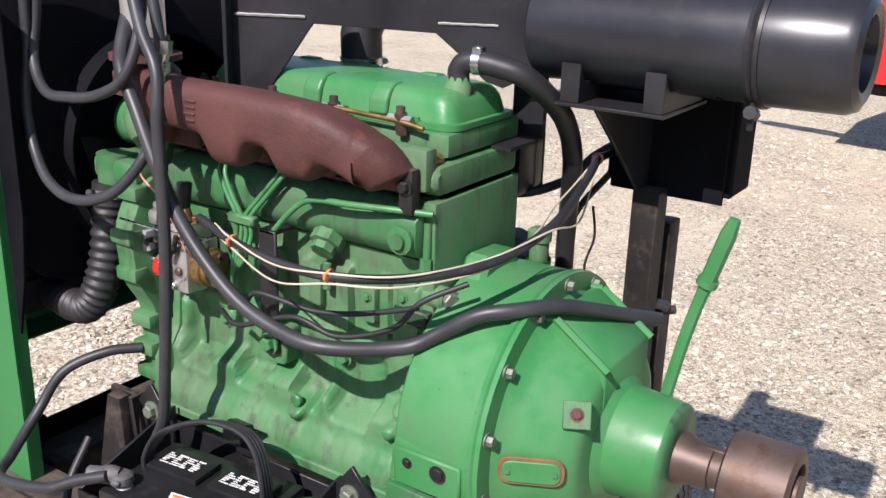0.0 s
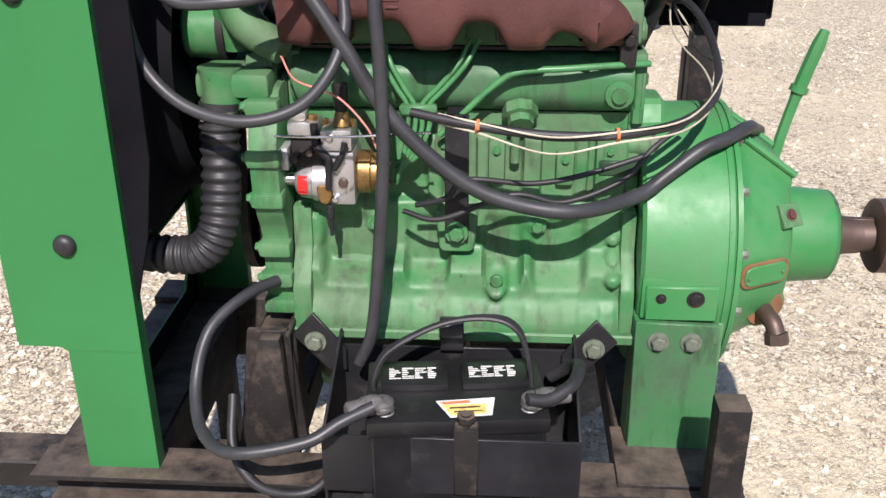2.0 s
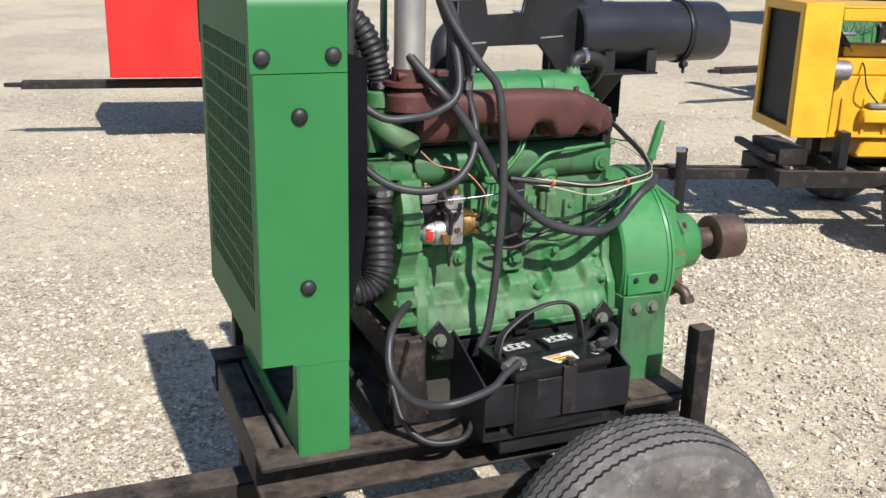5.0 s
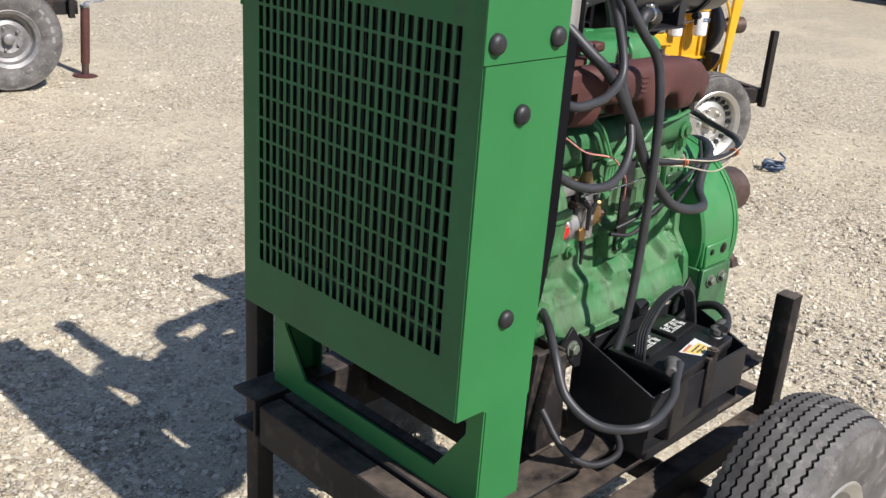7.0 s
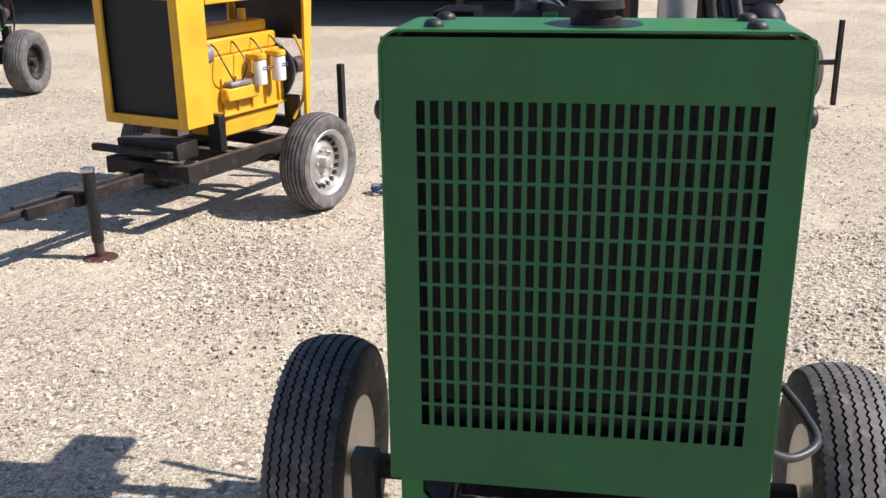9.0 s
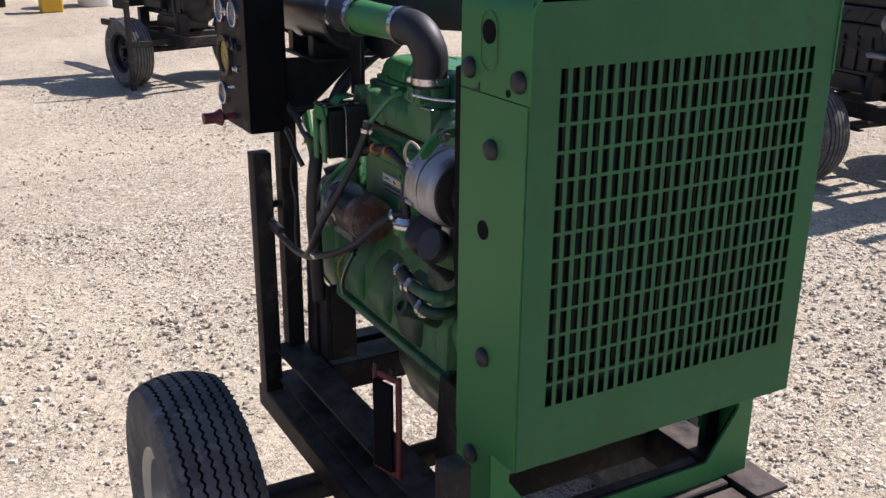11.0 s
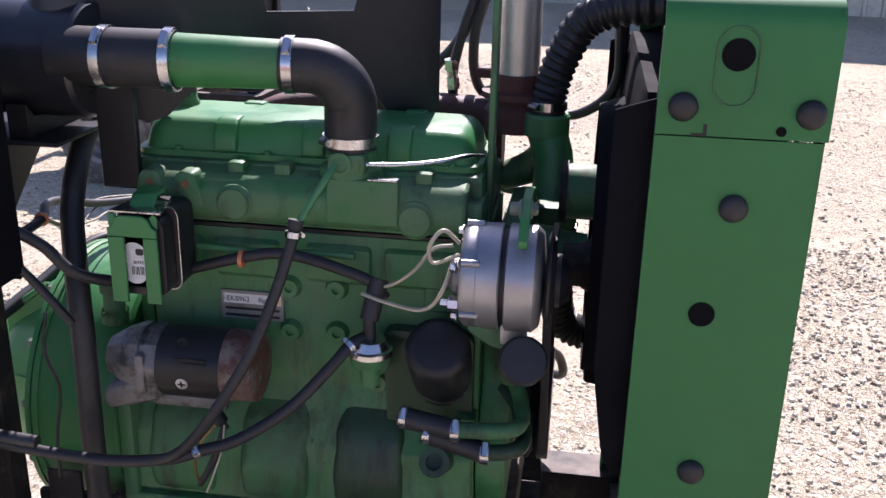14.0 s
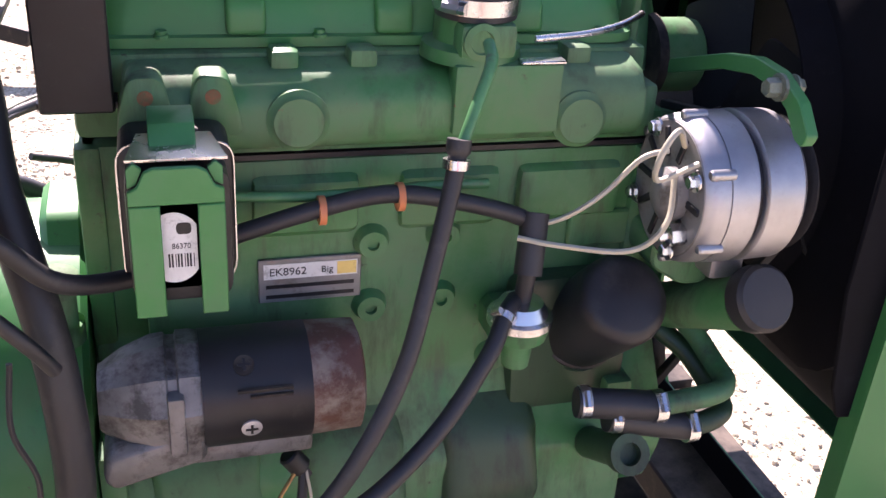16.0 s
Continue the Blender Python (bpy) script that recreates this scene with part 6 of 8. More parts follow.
cord("alternator_wire", [(-0.382, 0.245, 1.27), (-0.362, 0.262, 1.292), (-0.345, 0.268, 1.27), (-0.35, 0.262, 1.245), (-0.385, 0.268, 1.262)], 0.003, WIRE, "pale plug wire looped at the alternator", "wire", "thin wires", 6)
cord("alternator_wire", [(-0.375, 0.248, 1.245), (-0.362, 0.27, 1.205), (-0.335, 0.262, 1.175), (-0.28, 0.235, 1.17), (-0.24, 0.215, 1.172)], 0.003, WIRE, "pale charging wire at the alternator", "wire", "thin wires", 6)
cord("alternator_wire", [(-0.372, 0.235, 1.262), (-0.345, 0.235, 1.255), (-0.318, 0.225, 1.218), (-0.285, 0.215, 1.19), (-0.25, 0.20, 1.175)], 0.0028, WIRE, "pale sense wire with a crimp sleeve", "wire", "thin wires", 6)

alt.scale = (1.08, 1.08, 1.08)
alt.location = (AC + Vector((-0.045, 0, 0))) * -0.08
arm = thing("adjusting_arm", "green slotted steel arm over the alternator", "bracket")
bm = BM()
prism(bm, round_poly([(0.050, 1.276), (0.050, 1.293), (0.150, 1.328), (0.205, 1.340), (0.245, 1.338), (0.282, 1.322), (0.304, 1.297), (0.298, 1.285), (0.286, 1.288), (0.266, 1.309), (0.238, 1.321), (0.205, 1.323), (0.150, 1.312)], 0.004), "x", -0.476, -0.464, 0.001)
part("arm_plate", bm, GREENH, arm)
bolt(arm, (-0.464, 0.252, 1.326), (1, 0, 0), 0.009, 0.016, BOLTGREY)
bolt(arm, (-0.476, 0.252, 1.326), (-1, 0, 0), 0.008, 0.010, BOLTGREY)

# drive belt
bm = BM()
cs = [((AC.y, AC.z), 0.05), ((0.0, 1.16), 0.06), ((YC, 0.90), 0.092)]
for (a, ra), (b, rb) in ((cs[0], cs[1]), (cs[1], cs[2]), (cs[2], cs[0])):
    d = Vector(b) - Vector(a)
    nrm = Vector((d.y, -d.x)).normalized()
    p, q = Vector(a) + nrm * ra, Vector(b) + nrm * rb
    tmp = BM()
    L = (q - p).length
    rbox(tmp, (-0.006, 0, -0.005), (0.006, L, 0.005), 0.001)
    ang = math.atan2((q - p).y, (q - p).x)
    tmp.transform(Matrix.Translation((-0.506, p.x, p.y)) @ Matrix.Rotation(ang, 4, "X"))
    join(bm, tmp)
solo("drive_belt", bm, RUBBER, "black rubber fan belt round the pulleys", "belt", angle=30)

# starter motor
st = thing("starter_motor", "old starter motor with black body and rust brown end", "starter motor")
SC = Vector((0, 0.218, 1.058))
bm = BM()
lathe(bm, SC + Vector((0.062, 0, 0)), (1, 0, 0), [(0, 0.0565), (0.008, 0.0585), (0.020, 0.0585), (0.022, 0.0545), (0.030, 0.0545), (0.032, 0.0575), (0.045, 0.0565), (0.072, 0.046), (0.094, 0.032)], 10)
part("nose_casting", bm, NOSE, st, "grey cast nose housing", 25)
bm = BM()
rbox(bm, (0.096, 0.222, 1.010), (0.118, 0.266, 1.082), 0.006, seg=2)
part("nose_rib", bm, NOSE, st, "", 45)
bm = BM()
rbox(bm, (0.078, 0.245, 1.022), (0.094, 0.277, 1.088), 0.005, seg=2)
part("nose_rib", bm, NOSE, st, "", 45)
bm = BM()
prism(bm, [(0.06, 1.008), (0.148, 0.985), (0.158, 1.000), (0.150, 1.026), (0.06, 1.05)], "y", 0.196, 0.270, 0.006)
part("nose_foot", bm, NOSE, st, "", 45)
bm = BM()
rbox(bm, (-0.045, 0.225, 0.992), (0.08, 0.252, 1.012), 0.006, seg=2)
part("case_rib", bm, NOSE, st, "", 45)
bm = BM()
rod(bm, SC + Vector((0.062, 0, 0)), SC + Vector((-0.042, 0, 0)), 0.0575, 36)
part("field_case", bm, BLACK, st, "matt black field case")
bm = BM()
rod(bm, SC + Vector((-0.042, 0, 0)), SC + Vector((-0.092, 0, 0)), 0.057, 36, 0.055)
lathe(bm, SC + Vector((-0.092, 0, 0)), (-1, 0, 0), [(0, 0.053), (0.004, 0.045), (0.006, 0.02)], 24)
part("end_cap", bm, STARTEND, st, "blotchy brown end cap")
for x, dz in ((0.018, -0.012), (0.022, 0.045)):
    bm = BM()
    yy = math.sqrt(0.0575 ** 2 - dz * dz)
    n = Vector((0, yy, dz)).normalized()
    lathe(bm, SC + Vector((x, 0, 0)) + n * 0.0565, n, [(0, 0.010), (0.002, 0.010), (0.003, 0.007)], 16)
    scr = part("screw", bm, ALU if dz < 0 else FRAME, st)
    bm = BM()
    for a in (0, math.pi / 2):
        tmp = BM()
        rbox(tmp, (-0.006, -0.0012, 0), (0.006, 0.0012, 0.0009), 0)
        m = n.to_track_quat("Z", "Y").to_matrix().to_4x4()
        m.translation = SC + Vector((x, 0, 0)) + n * 0.0593
        tmp.transform(m @ Matrix.Rotation(a, 4, "Z"))
        join(bm, tmp)
    part("slot", bm, BLACK, scr)
for k in range(3):
    bm = BM()
    rbox(bm, (-0.022, SC.y + 0.0545 - 0.001 * k, 1.086 - 0.008 * k), (0.030 - 0.012 * k, SC.y + 0.0575 - 0.0015 * k, 1.089 - 0.008 * k), 0)
    part("print_bar", bm, FRAME, st)
bm = BM()
rod(bm, (-0.020, 0.244, 0.985), (-0.034, 0.246, 0.966), 0.012, 10, bev=0.002)
rod(bm, (-0.034, 0.246, 0.966), (-0.040, 0.247, 0.957), 0.006, 6)
part("terminal", bm, BLACK, st, "oily black terminal block")
for pts, r, m in (([(-0.036, 0.247, 0.962), (-0.030, 0.262, 0.930), (-0.016, 0.268, 0.895), (0.004, 0.262, 0.860)], 0.0055, RUBBER), ([(-0.030, 0.250, 0.972), (-0.006, 0.268, 0.945), (0.006, 0.272, 0.905), (0.006, 0.262, 0.860)], 0.0022, BRASS), ([(-0.038, 0.250, 0.966), (-0.040, 0.270, 0.935), (-0.026, 0.278, 0.890), (-0.008, 0.268, 0.850)], 0.0016, WIRE)):
    bm = BM()
    sweep(bm, spline(pts, 6), r, 8)
    part("terminal_wire", bm, m, st)
st.scale = (0.93, 0.95, 0.95)
st.location = (0, SC.y * 0.05, SC.z * 0.05 - 0.016)

# oil filter
of = thing("oil_filter", "black spin-on oil filter with faint print", "oil filter")
bm = BM()
axis = Vector((-0.03, 0.72, 0.70)).normalized()
top = Vector((-0.354, 0.240, 1.112))
lathe(bm, top - axis * 0.135, axis, [(0, 0.040), (0.002, 0.048), (0.012, 0.050), (0.014, 0.0475), (0.12, 0.0475), (0.129, 0.044), (0.134, 0.034), (0.135, 0.0)], 36)
part("canister", bm, BLACK, of, "", 50)
side = axis.cross(Vector((1, 0, 0))).normalized() * -1
for k in range(3):
    for q in range(3):
        a = radians(-50 + 22 * q + 6 * k)
        n = (Vector((1, 0, 0)) * math.sin(a) + side * math.cos(a)).normalized()
        tmp = BM()
        rbox(tmp, (-0.006, -0.0018, -0.0002), (0.006, 0.0018, 0.0002), 0)
        m = Matrix((n.cross(axis) * -1, axis, n)).transposed().to_4x4()
        m.translation = top - axis * (0.106 - 0.009 * k) + n * 0.0477
        tmp.transform(m)
        part("print_bar", tmp, ALUD, of)
bm = BM()
lathe(bm, top - axis * 0.165, axis, [(0, 0.046), (0.02, 0.05), (0.03, 0.05)], 30)
part("filter_base", bm, OILY, of)
# oil filler
fl = thing("oil_filler", "green oil filler neck with a grey-black cap", "oil filler")
bm = BM()
rod(bm, (-0.455, 0.15, 1.04), (-0.475, 0.262, 1.106), 0.026, 20, 0.029)
part("neck", bm, GREENC, fl)
bm = BM()
d = Vector((-0.10, 0.80, 0.50)).normalized()
lathe(bm, Vector((-0.476, 0.264, 1.110)), d, [(0, 0.030), (0.004, 0.034), (0.022, 0.034), (0.027, 0.030), (0.029, 0.0)], 28)
part("cap", bm, RUBBER, fl)
# fuel lift pump
fp = thing("fuel_lift_pump", "zinc and green fuel lift pump on the block", "fuel pump")
bm = BM()
lathe(bm, (-0.252, 0.215, 1.03), (0, 0, 1), [(0, 0.014), (0.03, 0.016), (0.034, 0.028), (0.046, 0.031), (0.05, 0.031)], 24)
rbox(bm, (-0.275, 0.15, 1.04), (-0.23, 0.215, 1.08), 0.008)
part("lower_body", bm, GREENC, fp)
bm = BM()
lathe(bm, (-0.252, 0.215, 1.080), (0, 0, 1), [(0, 0.033), (0.008, 0.033), (0.010, 0.028), (0.022, 0.022), (0.026, 0.0)], 24)
part("upper_body", bm, CHROME, fp)
bm = BM()
rod(bm, (-0.252, 0.215, 1.10), (-0.252, 0.222, 1.145), 0.009, 12)
rod(bm, (-0.252, 0.222, 1.135), (-0.262, 0.20, 1.19), 0.014, 12)
part("outlet", bm, RUBBER, fp, "black rubber outlet elbow")
# fuel filter
ff = thing("fuel_filter", "square black fuel filter in a green clamp bracket with white label", "fuel filter")
bm = BM()
prism(bm, round_poly([(0.012, 1.163), (0.112, 1.163), (0.112, 1.287), (0.012, 1.287)], 0.018, 5), "y", 0.176, 0.232, 0.003, 2)
part("canister", bm, BLACK, ff, "", 45)
bm = BM()
prism(bm, round_poly([(0.018, 1.166), (0.106, 1.166), (0.106, 1.2795), (0.018, 1.2795)], 0.016, 5), "y", 0.2322, 0.2695, 0.003, 2)
part("front_shell", bm, BLACK, ff, "", 45)
bm = BM()
rim = [Vector((x, 0.2322, z)) for x, z in round_poly([(0.0115, 1.1625), (0.1125, 1.1625), (0.1125, 1.2875), (0.0115, 1.2875)], 0.018, 5)]
sweep(bm, rim + rim[:1], 0.0011, 6)
part("bright_rim", bm, CHROME, ff, "thin bright seam round the can")
# bright metal plate puts the sunlight on the can's lid into the material
bm = BM()
prism(bm, [(0.030, 0.2160), (0.094, 0.2160), (0.104, 0.2720), (0.020, 0.2720)], "z", 1.2885, 1.2905)
part("sunlit_lid", bm, CHROME, ff, "bright plate standing in for the sunlit lid of the can")
# bracket: a front plate with a window, legs below it, hooked corners and a tongue over the top
for x0, x1 in ((0.024, 0.047), (0.078, 0.104)):
    bm = BM()
    rbox(bm, (x0, 0.276, 1.158), (x1, 0.281, 1.2555), 0.001)
    part("bracket_leg", bm, GREENH, ff)
bm = BM()
prism(bm, [(0.024, 1.256), (0.104, 1.256), (0.104, 1.268), (0.096, 1.271), (0.090, 1.283), (0.082, 1.2865), (0.046, 1.2865), (0.038, 1.283), (0.032, 1.271), (0.024, 1.268)], "y", 0.276, 0.281, 0.001)
part("bracket_top", bm, GREENH, ff)
for x0, s in ((0.0245, 1), (0.1035, -1)):
    bm = BM()
    prism(bm, [(x0, 1.2685), (x0 + s * 0.0075, 1.2715), (x0 + s * 0.013, 1.284), (x0 + s * 0.006, 1.289), (x0, 1.284)], "y", 0.2715, 0.2755, 0.0006)
    part("bracket_hook", bm, GREENH, ff)
bm = BM()
prism(bm, [(0.243, 1.2850), (0.228, 1.299), (0.198, 1.3025), (0.198, 1.3075), (0.231, 1.304), (0.247, 1.288)], "x", 0.044, 0.084, 0.001)
part("tongue", bm, GREENH, ff)
bm = BM()
rbox(bm, (0.046, 0.2685, 1.178), (0.0955, 0.2695, 1.252), 0)
part("dark_label", bm, FRAME, ff)
bm = BM()
out = [(0.0685 + 0.026 * math.cos(a), 1.214 + 0.031 * math.sin(a)) for a in [2 * math.pi * k / 36 for k in range(36)] if math.cos(a) > -0.82]
prism(bm, out, "y", 0.2696, 0.2701)
lab = part("white_label", bm, WHITE, ff)
for k in range(9):
    bm = BM()
    rbox(bm, (0.0515 + 0.0026 * k, 0.2702, 1.197), (0.0515 + 0.0026 * k + (0.0016 if k % 3 else 0.0008), 0.2704, 1.209), 0)
    part("print_bar", bm, BLACK, lab)
lettering("86370", (0.0705, 0.2704, 1.2135), 0.0066, 1, BLACK, ff)
bm = BM()
prism(bm, round_poly([(0.053, 1.226), (0.066, 1.226), (0.066, 1.236), (0.053, 1.236)], 0.004), "y", 0.2702, 0.2704)
part("print_patch", bm, BLACK, lab)
ff.scale.x, ff.location.x = 0.90, 0.0112
# far-side hoses
cord("fuel_hose", [(-0.200, 0.20, 1.355), (-0.195, 0.225, 1.345), (-0.178, 0.245, 1.315), (-0.165, 0.258, 1.29), (-0.160, 0.26, 1.275)], 0.0055, WIREG, "thin green-black pipe from the intake", "hose")
h1 = thing("drain_hose", "scuffed black rubber hose slanting across the block", "hose")
bm = BM()
sweep(bm, spline([(-0.160, 0.260, 1.292), (-0.155, 0.268, 1.26), (-0.135, 0.290, 1.19), (-0.108, 0.320, 1.115), (-0.072, 0.340, 1.05), (-0.035, 0.346, 0.995), (0.005, 0.345, 0.955), (0.06, 0.335, 0.935)], 8), lambda s: 0.0080 if s > 0.06 else 0.0108, 14)
part("rubber_hose", bm, RUBBER, h1, "", 60)
band(h1, (-0.157, 0.265, 1.272), (0.1, 0.2, -1), 0.0108, 0.008)
h2 = thing("drain_hose", "black rubber hose from the lift pump", "hose")
bm = BM()
sweep(bm, spline([(-0.245, 0.215, 1.105), (-0.228, 0.235, 1.10), (-0.205, 0.262, 1.075), (-0.152, 0.293, 1.020), (-0.085, 0.325, 0.98), (-0.035, 0.338, 0.965), (0.02, 0.34, 0.945), (0.12, 0.335, 0.930), (0.26, 0.33, 0.935), (0.36, 0.34, 0.965)], 8), 0.0086, 14)
part("rubber_hose", bm, RUBBER, h2, "", 60)
band(h2, (-0.226, 0.238, 1.098), (0.6, 0.7, -0.4), 0.0098, 0.008)
band(h2, (-0.03, 0.338, 0.963), (0.8, 0.2, -0.3), 0.0098, 0.010)
breather = cord("breather_hose", [(0.100, -0.010, 1.392), (0.102, -0.010, 1.412), (0.118, -0.008, 1.424), (0.16, 0.000, 1.421), (0.205, 0.024, 1.403), (0.223, 0.09, 1.352), (0.213, 0.155, 1.30), (0.207, 0.187, 1.25), (0.195, 0.213, 1.20), (0.179, 0.243, 1.14), (0.171, 0.257, 1.08), (0.168, 0.264, 1.0), (0.172, 0.26, 0.93), (0.175, 0.255, 0.76)], 0.0175, RUBBER, "thick black rubber breather hose arching down beside the engine", "hose")
bm = BM()
lathe(bm, (0.126, -0.007, 1.4245), Vector((0.98, 0.18, 0.0)).normalized(), [(0, 0.0178), (0, 0.0192), (0.013, 0.0192), (0.013, 0.0178)], 24)
rbox(bm, (0.125, -0.016, 1.438), (0.141, 0.002, 1.449), 0.002)
part("clamp", bm, CHROME, breather, "bright steel worm clamp")
cord("wiring_loom", [(0.24, 0.30, 1.265), (0.20, 0.285, 1.235), (0.16, 0.27, 1.19), (0.10, 0.22, 1.165), (0.04, 0.19, 1.175), (-0.055, 0.195, 1.205), (-0.12, 0.20, 1.218), (-0.19, 0.20, 1.205), (-0.25, 0.20, 1.185), (-0.27, 0.195, 1.16)], 0.0085, RUBBER, "black wiring loom along the far side of the block", "wiring")
cord("sender_line", [(0.02, 0.17, 1.21), (-0.06, 0.178, 1.210), (-0.16, 0.178, 1.214), (-0.22, 0.175, 1.212)], 0.005, WIREG, "green painted pressure line on the block", "fuel line")
for at in ((-0.057, 0.196, 1.204), (-0.128, 0.198, 1.214)):
    bm = BM()
    lathe(bm, Vector(at) - Vector((0.003, 0, 0)), (1, 0, 0), [(0, 0.009), (0, 0.0135), (0.006, 0.0135), (0.006, 0.009)], 14)
    solo("cable_tie", bm, ORANGE, "orange plastic cable tie round the wiring", "cable tie", "orange cable ties")
cord("wiring_loom", [(0.24, 0.31, 1.225), (0.215, 0.30, 1.19), (0.185, 0.295, 1.150), (0.170, 0.285, 1.120)], 0.0065, RUBBER, "black loom arching down from the control box", "wiring")
cord("thin_wire", [(0.20, 0.30, 1.14), (0.205, 0.305, 1.08), (0.192, 0.30, 1.02), (0.205, 0.30, 0.94), (0.215, 0.29, 0.86)], 0.0026, RUBBER, "thin black wire hanging by the flywheel housing", "wire", "thin wires", 6)
cord("post_hose", [(0.33, 0.30, 0.985), (0.345, 0.33, 0.97), (0.30, 0.33, 0.952), (0.22, 0.33, 0.945)], 0.010, HOSE, "short grey hose tied to the post", "hose")
# oil cooler pipes
oc = thing("oil_cooler_hose", "short black hoses with bright clamps and green pipe bends", "hose")
for left, clamp, right, m in (((-0.305, 0.258, 1.004), (-0.388, 0.273, 0.999), (-0.462, 0.272, 1.004), GREEND), ((-0.340, 0.262, 0.984), (-0.431, 0.272, 0.967), (-0.466, 0.272, 0.970), OILY)):
    mid = tuple((p + q) / 2 for p, q in zip(left, clamp))
    bm = BM()
    sweep(bm, spline([left, mid, clamp], 6), 0.0155, 14)
    part("rubber_hose", bm, RUBBER, oc, "", 60)
    bm = BM()
    x, y, z = right
    sweep(bm, spline([(clamp[0] + 0.010, clamp[1], clamp[2]), (x + 0.012, y, z), (x - 0.012, y - 0.014, z + 0.002), (x - 0.016, y - 0.045, z + 0.006), (x - 0.004, y - 0.085, z + 0.028), (x + 0.02, y - 0.115, z + 0.045)], 6), 0.0118, 12)
    part("green_pipe", bm, m, oc, "", 60)
    band(oc, clamp, (1, 0, 0), 0.0162, 0.012)
    band(oc, (left[0] - 0.008, left[1] + 0.001, left[2]), (1, -0.15, 0), 0.0162, 0.010)
bm = BM()
rod(bm, (-0.36, 0.20, 0.90), (-0.36, 0.275, 0.945), 0.018, 14)
lathe(bm, (-0.36, 0.275, 0.945), (0, 0.85, 0.5), [(0, 0.022), (0.014, 0.022), (0.014, 0.012), (0.004, 0.012)], 18)
solo("drain_cock", bm, OILY, "grimy green drain boss low on the block", "fitting")
# green rod by the head
bm = BM()
rbox(bm, (-0.408, 0.045, 1.235), (-0.398, 0.075, 1.60), 0.002)
solo("stack_brace", bm, GREENC, "flat green steel brace standing beside the stack", "bracket")
cord("glow_line", [(-0.243, 0.198, 1.358), (-0.252, 0.197, 1.358), (-0.30, 0.180, 1.357), (-0.342, 0.160, 1.359), (-0.375, 0.135, 1.362), (-0.395, 0.10, 1.355)], 0.0032, CHROME, "thin bright steel line from the intake", "fuel line", "", 7)
bm = BM()
rbox(bm, (-0.284, 0.168, 1.3292), (-0.240, 0.182, 1.3325), 0.001)
solo("small_tab", bm, CHROME, "small bright steel tab under the intake elbow", "bracket")

# ---- air intake ----
intake = thing("intake_pipe", "green intake pipe with black rubber elbow and steel clamps", "intake pipe")
PZ = 1.487
bm = BM()
rod(bm, (0.035, 0.186, PZ), (-0.135, 0.158, PZ - 0.004), 0.0375, 30, 0.034)
part("steel_pipe", bm, GREENH, intake, "smooth green steel pipe")
bm = BM()
sweep(bm, spline([(0.20, 0.19, PZ), (0.155, 0.19, PZ), (0.09, 0.19, PZ), (0.025, 0.186, PZ)], 6), 0.041, 28)
part("rubber_sleeve", bm, RUBBER, intake, "", 60)
bm = BM()
el = [Vector((-0.115, 0.160, PZ - 0.004)), Vector((-0.150, 0.156, PZ - 0.005))]
el += [Vector((-0.150 - 0.057 * math.sin(a), 0.155 - 0.012 * a, PZ - 0.062 + 0.057 * math.cos(a))) for a in [math.pi / 2 * k / 10 for k in range(1, 11)]]
el += [Vector((-0.207, 0.138, 1.385)), Vector((-0.207, 0.138, 1.365))]
sweep(bm, el, 0.0378, 28)
part("rubber_elbow", bm, RUBBER, intake, "", 60)
for at, way, r in (((0.126, 0.19, PZ), (1, 0, 0), 0.042), ((0.033, 0.187, PZ), (1, 0.1, 0), 0.042), ((-0.128, 0.158, PZ - 0.004), (1, 0.1, 0), 0.0385), ((-0.207, 0.138, 1.378), (0, 0, 1), 0.0385)):
    band(intake, at, way, r, 0.014)
bm = BM()
lathe(bm, (-0.207, 0.130, 1.325), (0, 0, 1), [(0, 0.048), (0.012, 0.046), (0.016, 0.036), (0.052, 0.035)], 28)
rbox(bm, (-0.236, 0.14, 1.333), (-0.182, 0.178, 1.365), 0.008, seg=2)
part("inlet_neck", bm, GREENC, intake)
bm = BM()
lathe(bm, (-0.201, 0.178, 1.350), (0, 1, 0), [(0, 0.017), (0.003, 0.017), (0.004, 0.011), (0.001, 0.010), (0.0008, 0.0)], 24)
part("threaded_boss", bm, GREENC, intake)
bm = BM()
prism(bm, [(-0.180, 1.262), (-0.284, 1.262), (-0.284, 1.328), (-0.180, 1.328)], "y", 0.150, 0.1775, 0.004, 2)
part("inlet_pad", bm, GREENC, intake, "", 45)

cleaner = thing("air_cleaner", "large glossy black cylindrical air cleaner on a steel shelf", "air cleaner")
CY, CZ = 0.140, 1.474
bm = BM()
lathe(bm, (0.17, CY, CZ), (1, 0, 0), [(0, 0.05), (0, 0.078), (0.006, 0.084), (0.345, 0.084)], 56)
part("can", bm, CANBLACK, cleaner, "glossy black can body")
bm = BM()
lathe(bm, (0.520, CY, CZ), (1, 0, 0), [(0, 0.082), (0.004, 0.086), (0.118, 0.084), (0.132, 0.078), (0.138, 0.066), (0.134, 0.052), (0.112, 0.046), (0.11, 0.0)], 56)
part("end_cap", bm, CANBLACK, cleaner, "dished black end cap")
bm = BM()
lathe(bm, (0.512, CY, CZ), (1, 0, 0), [(0, 0.084), (0.0, 0.0895), (0.006, 0.0905), (0.010, 0.087), (0.014, 0.0905), (0.020, 0.0895), (0.020, 0.084)], 56)
rod(bm, (0.522, CY - 0.055, CZ - 0.088), (0.522, CY - 0.035, CZ - 0.094), 0.010, 8)
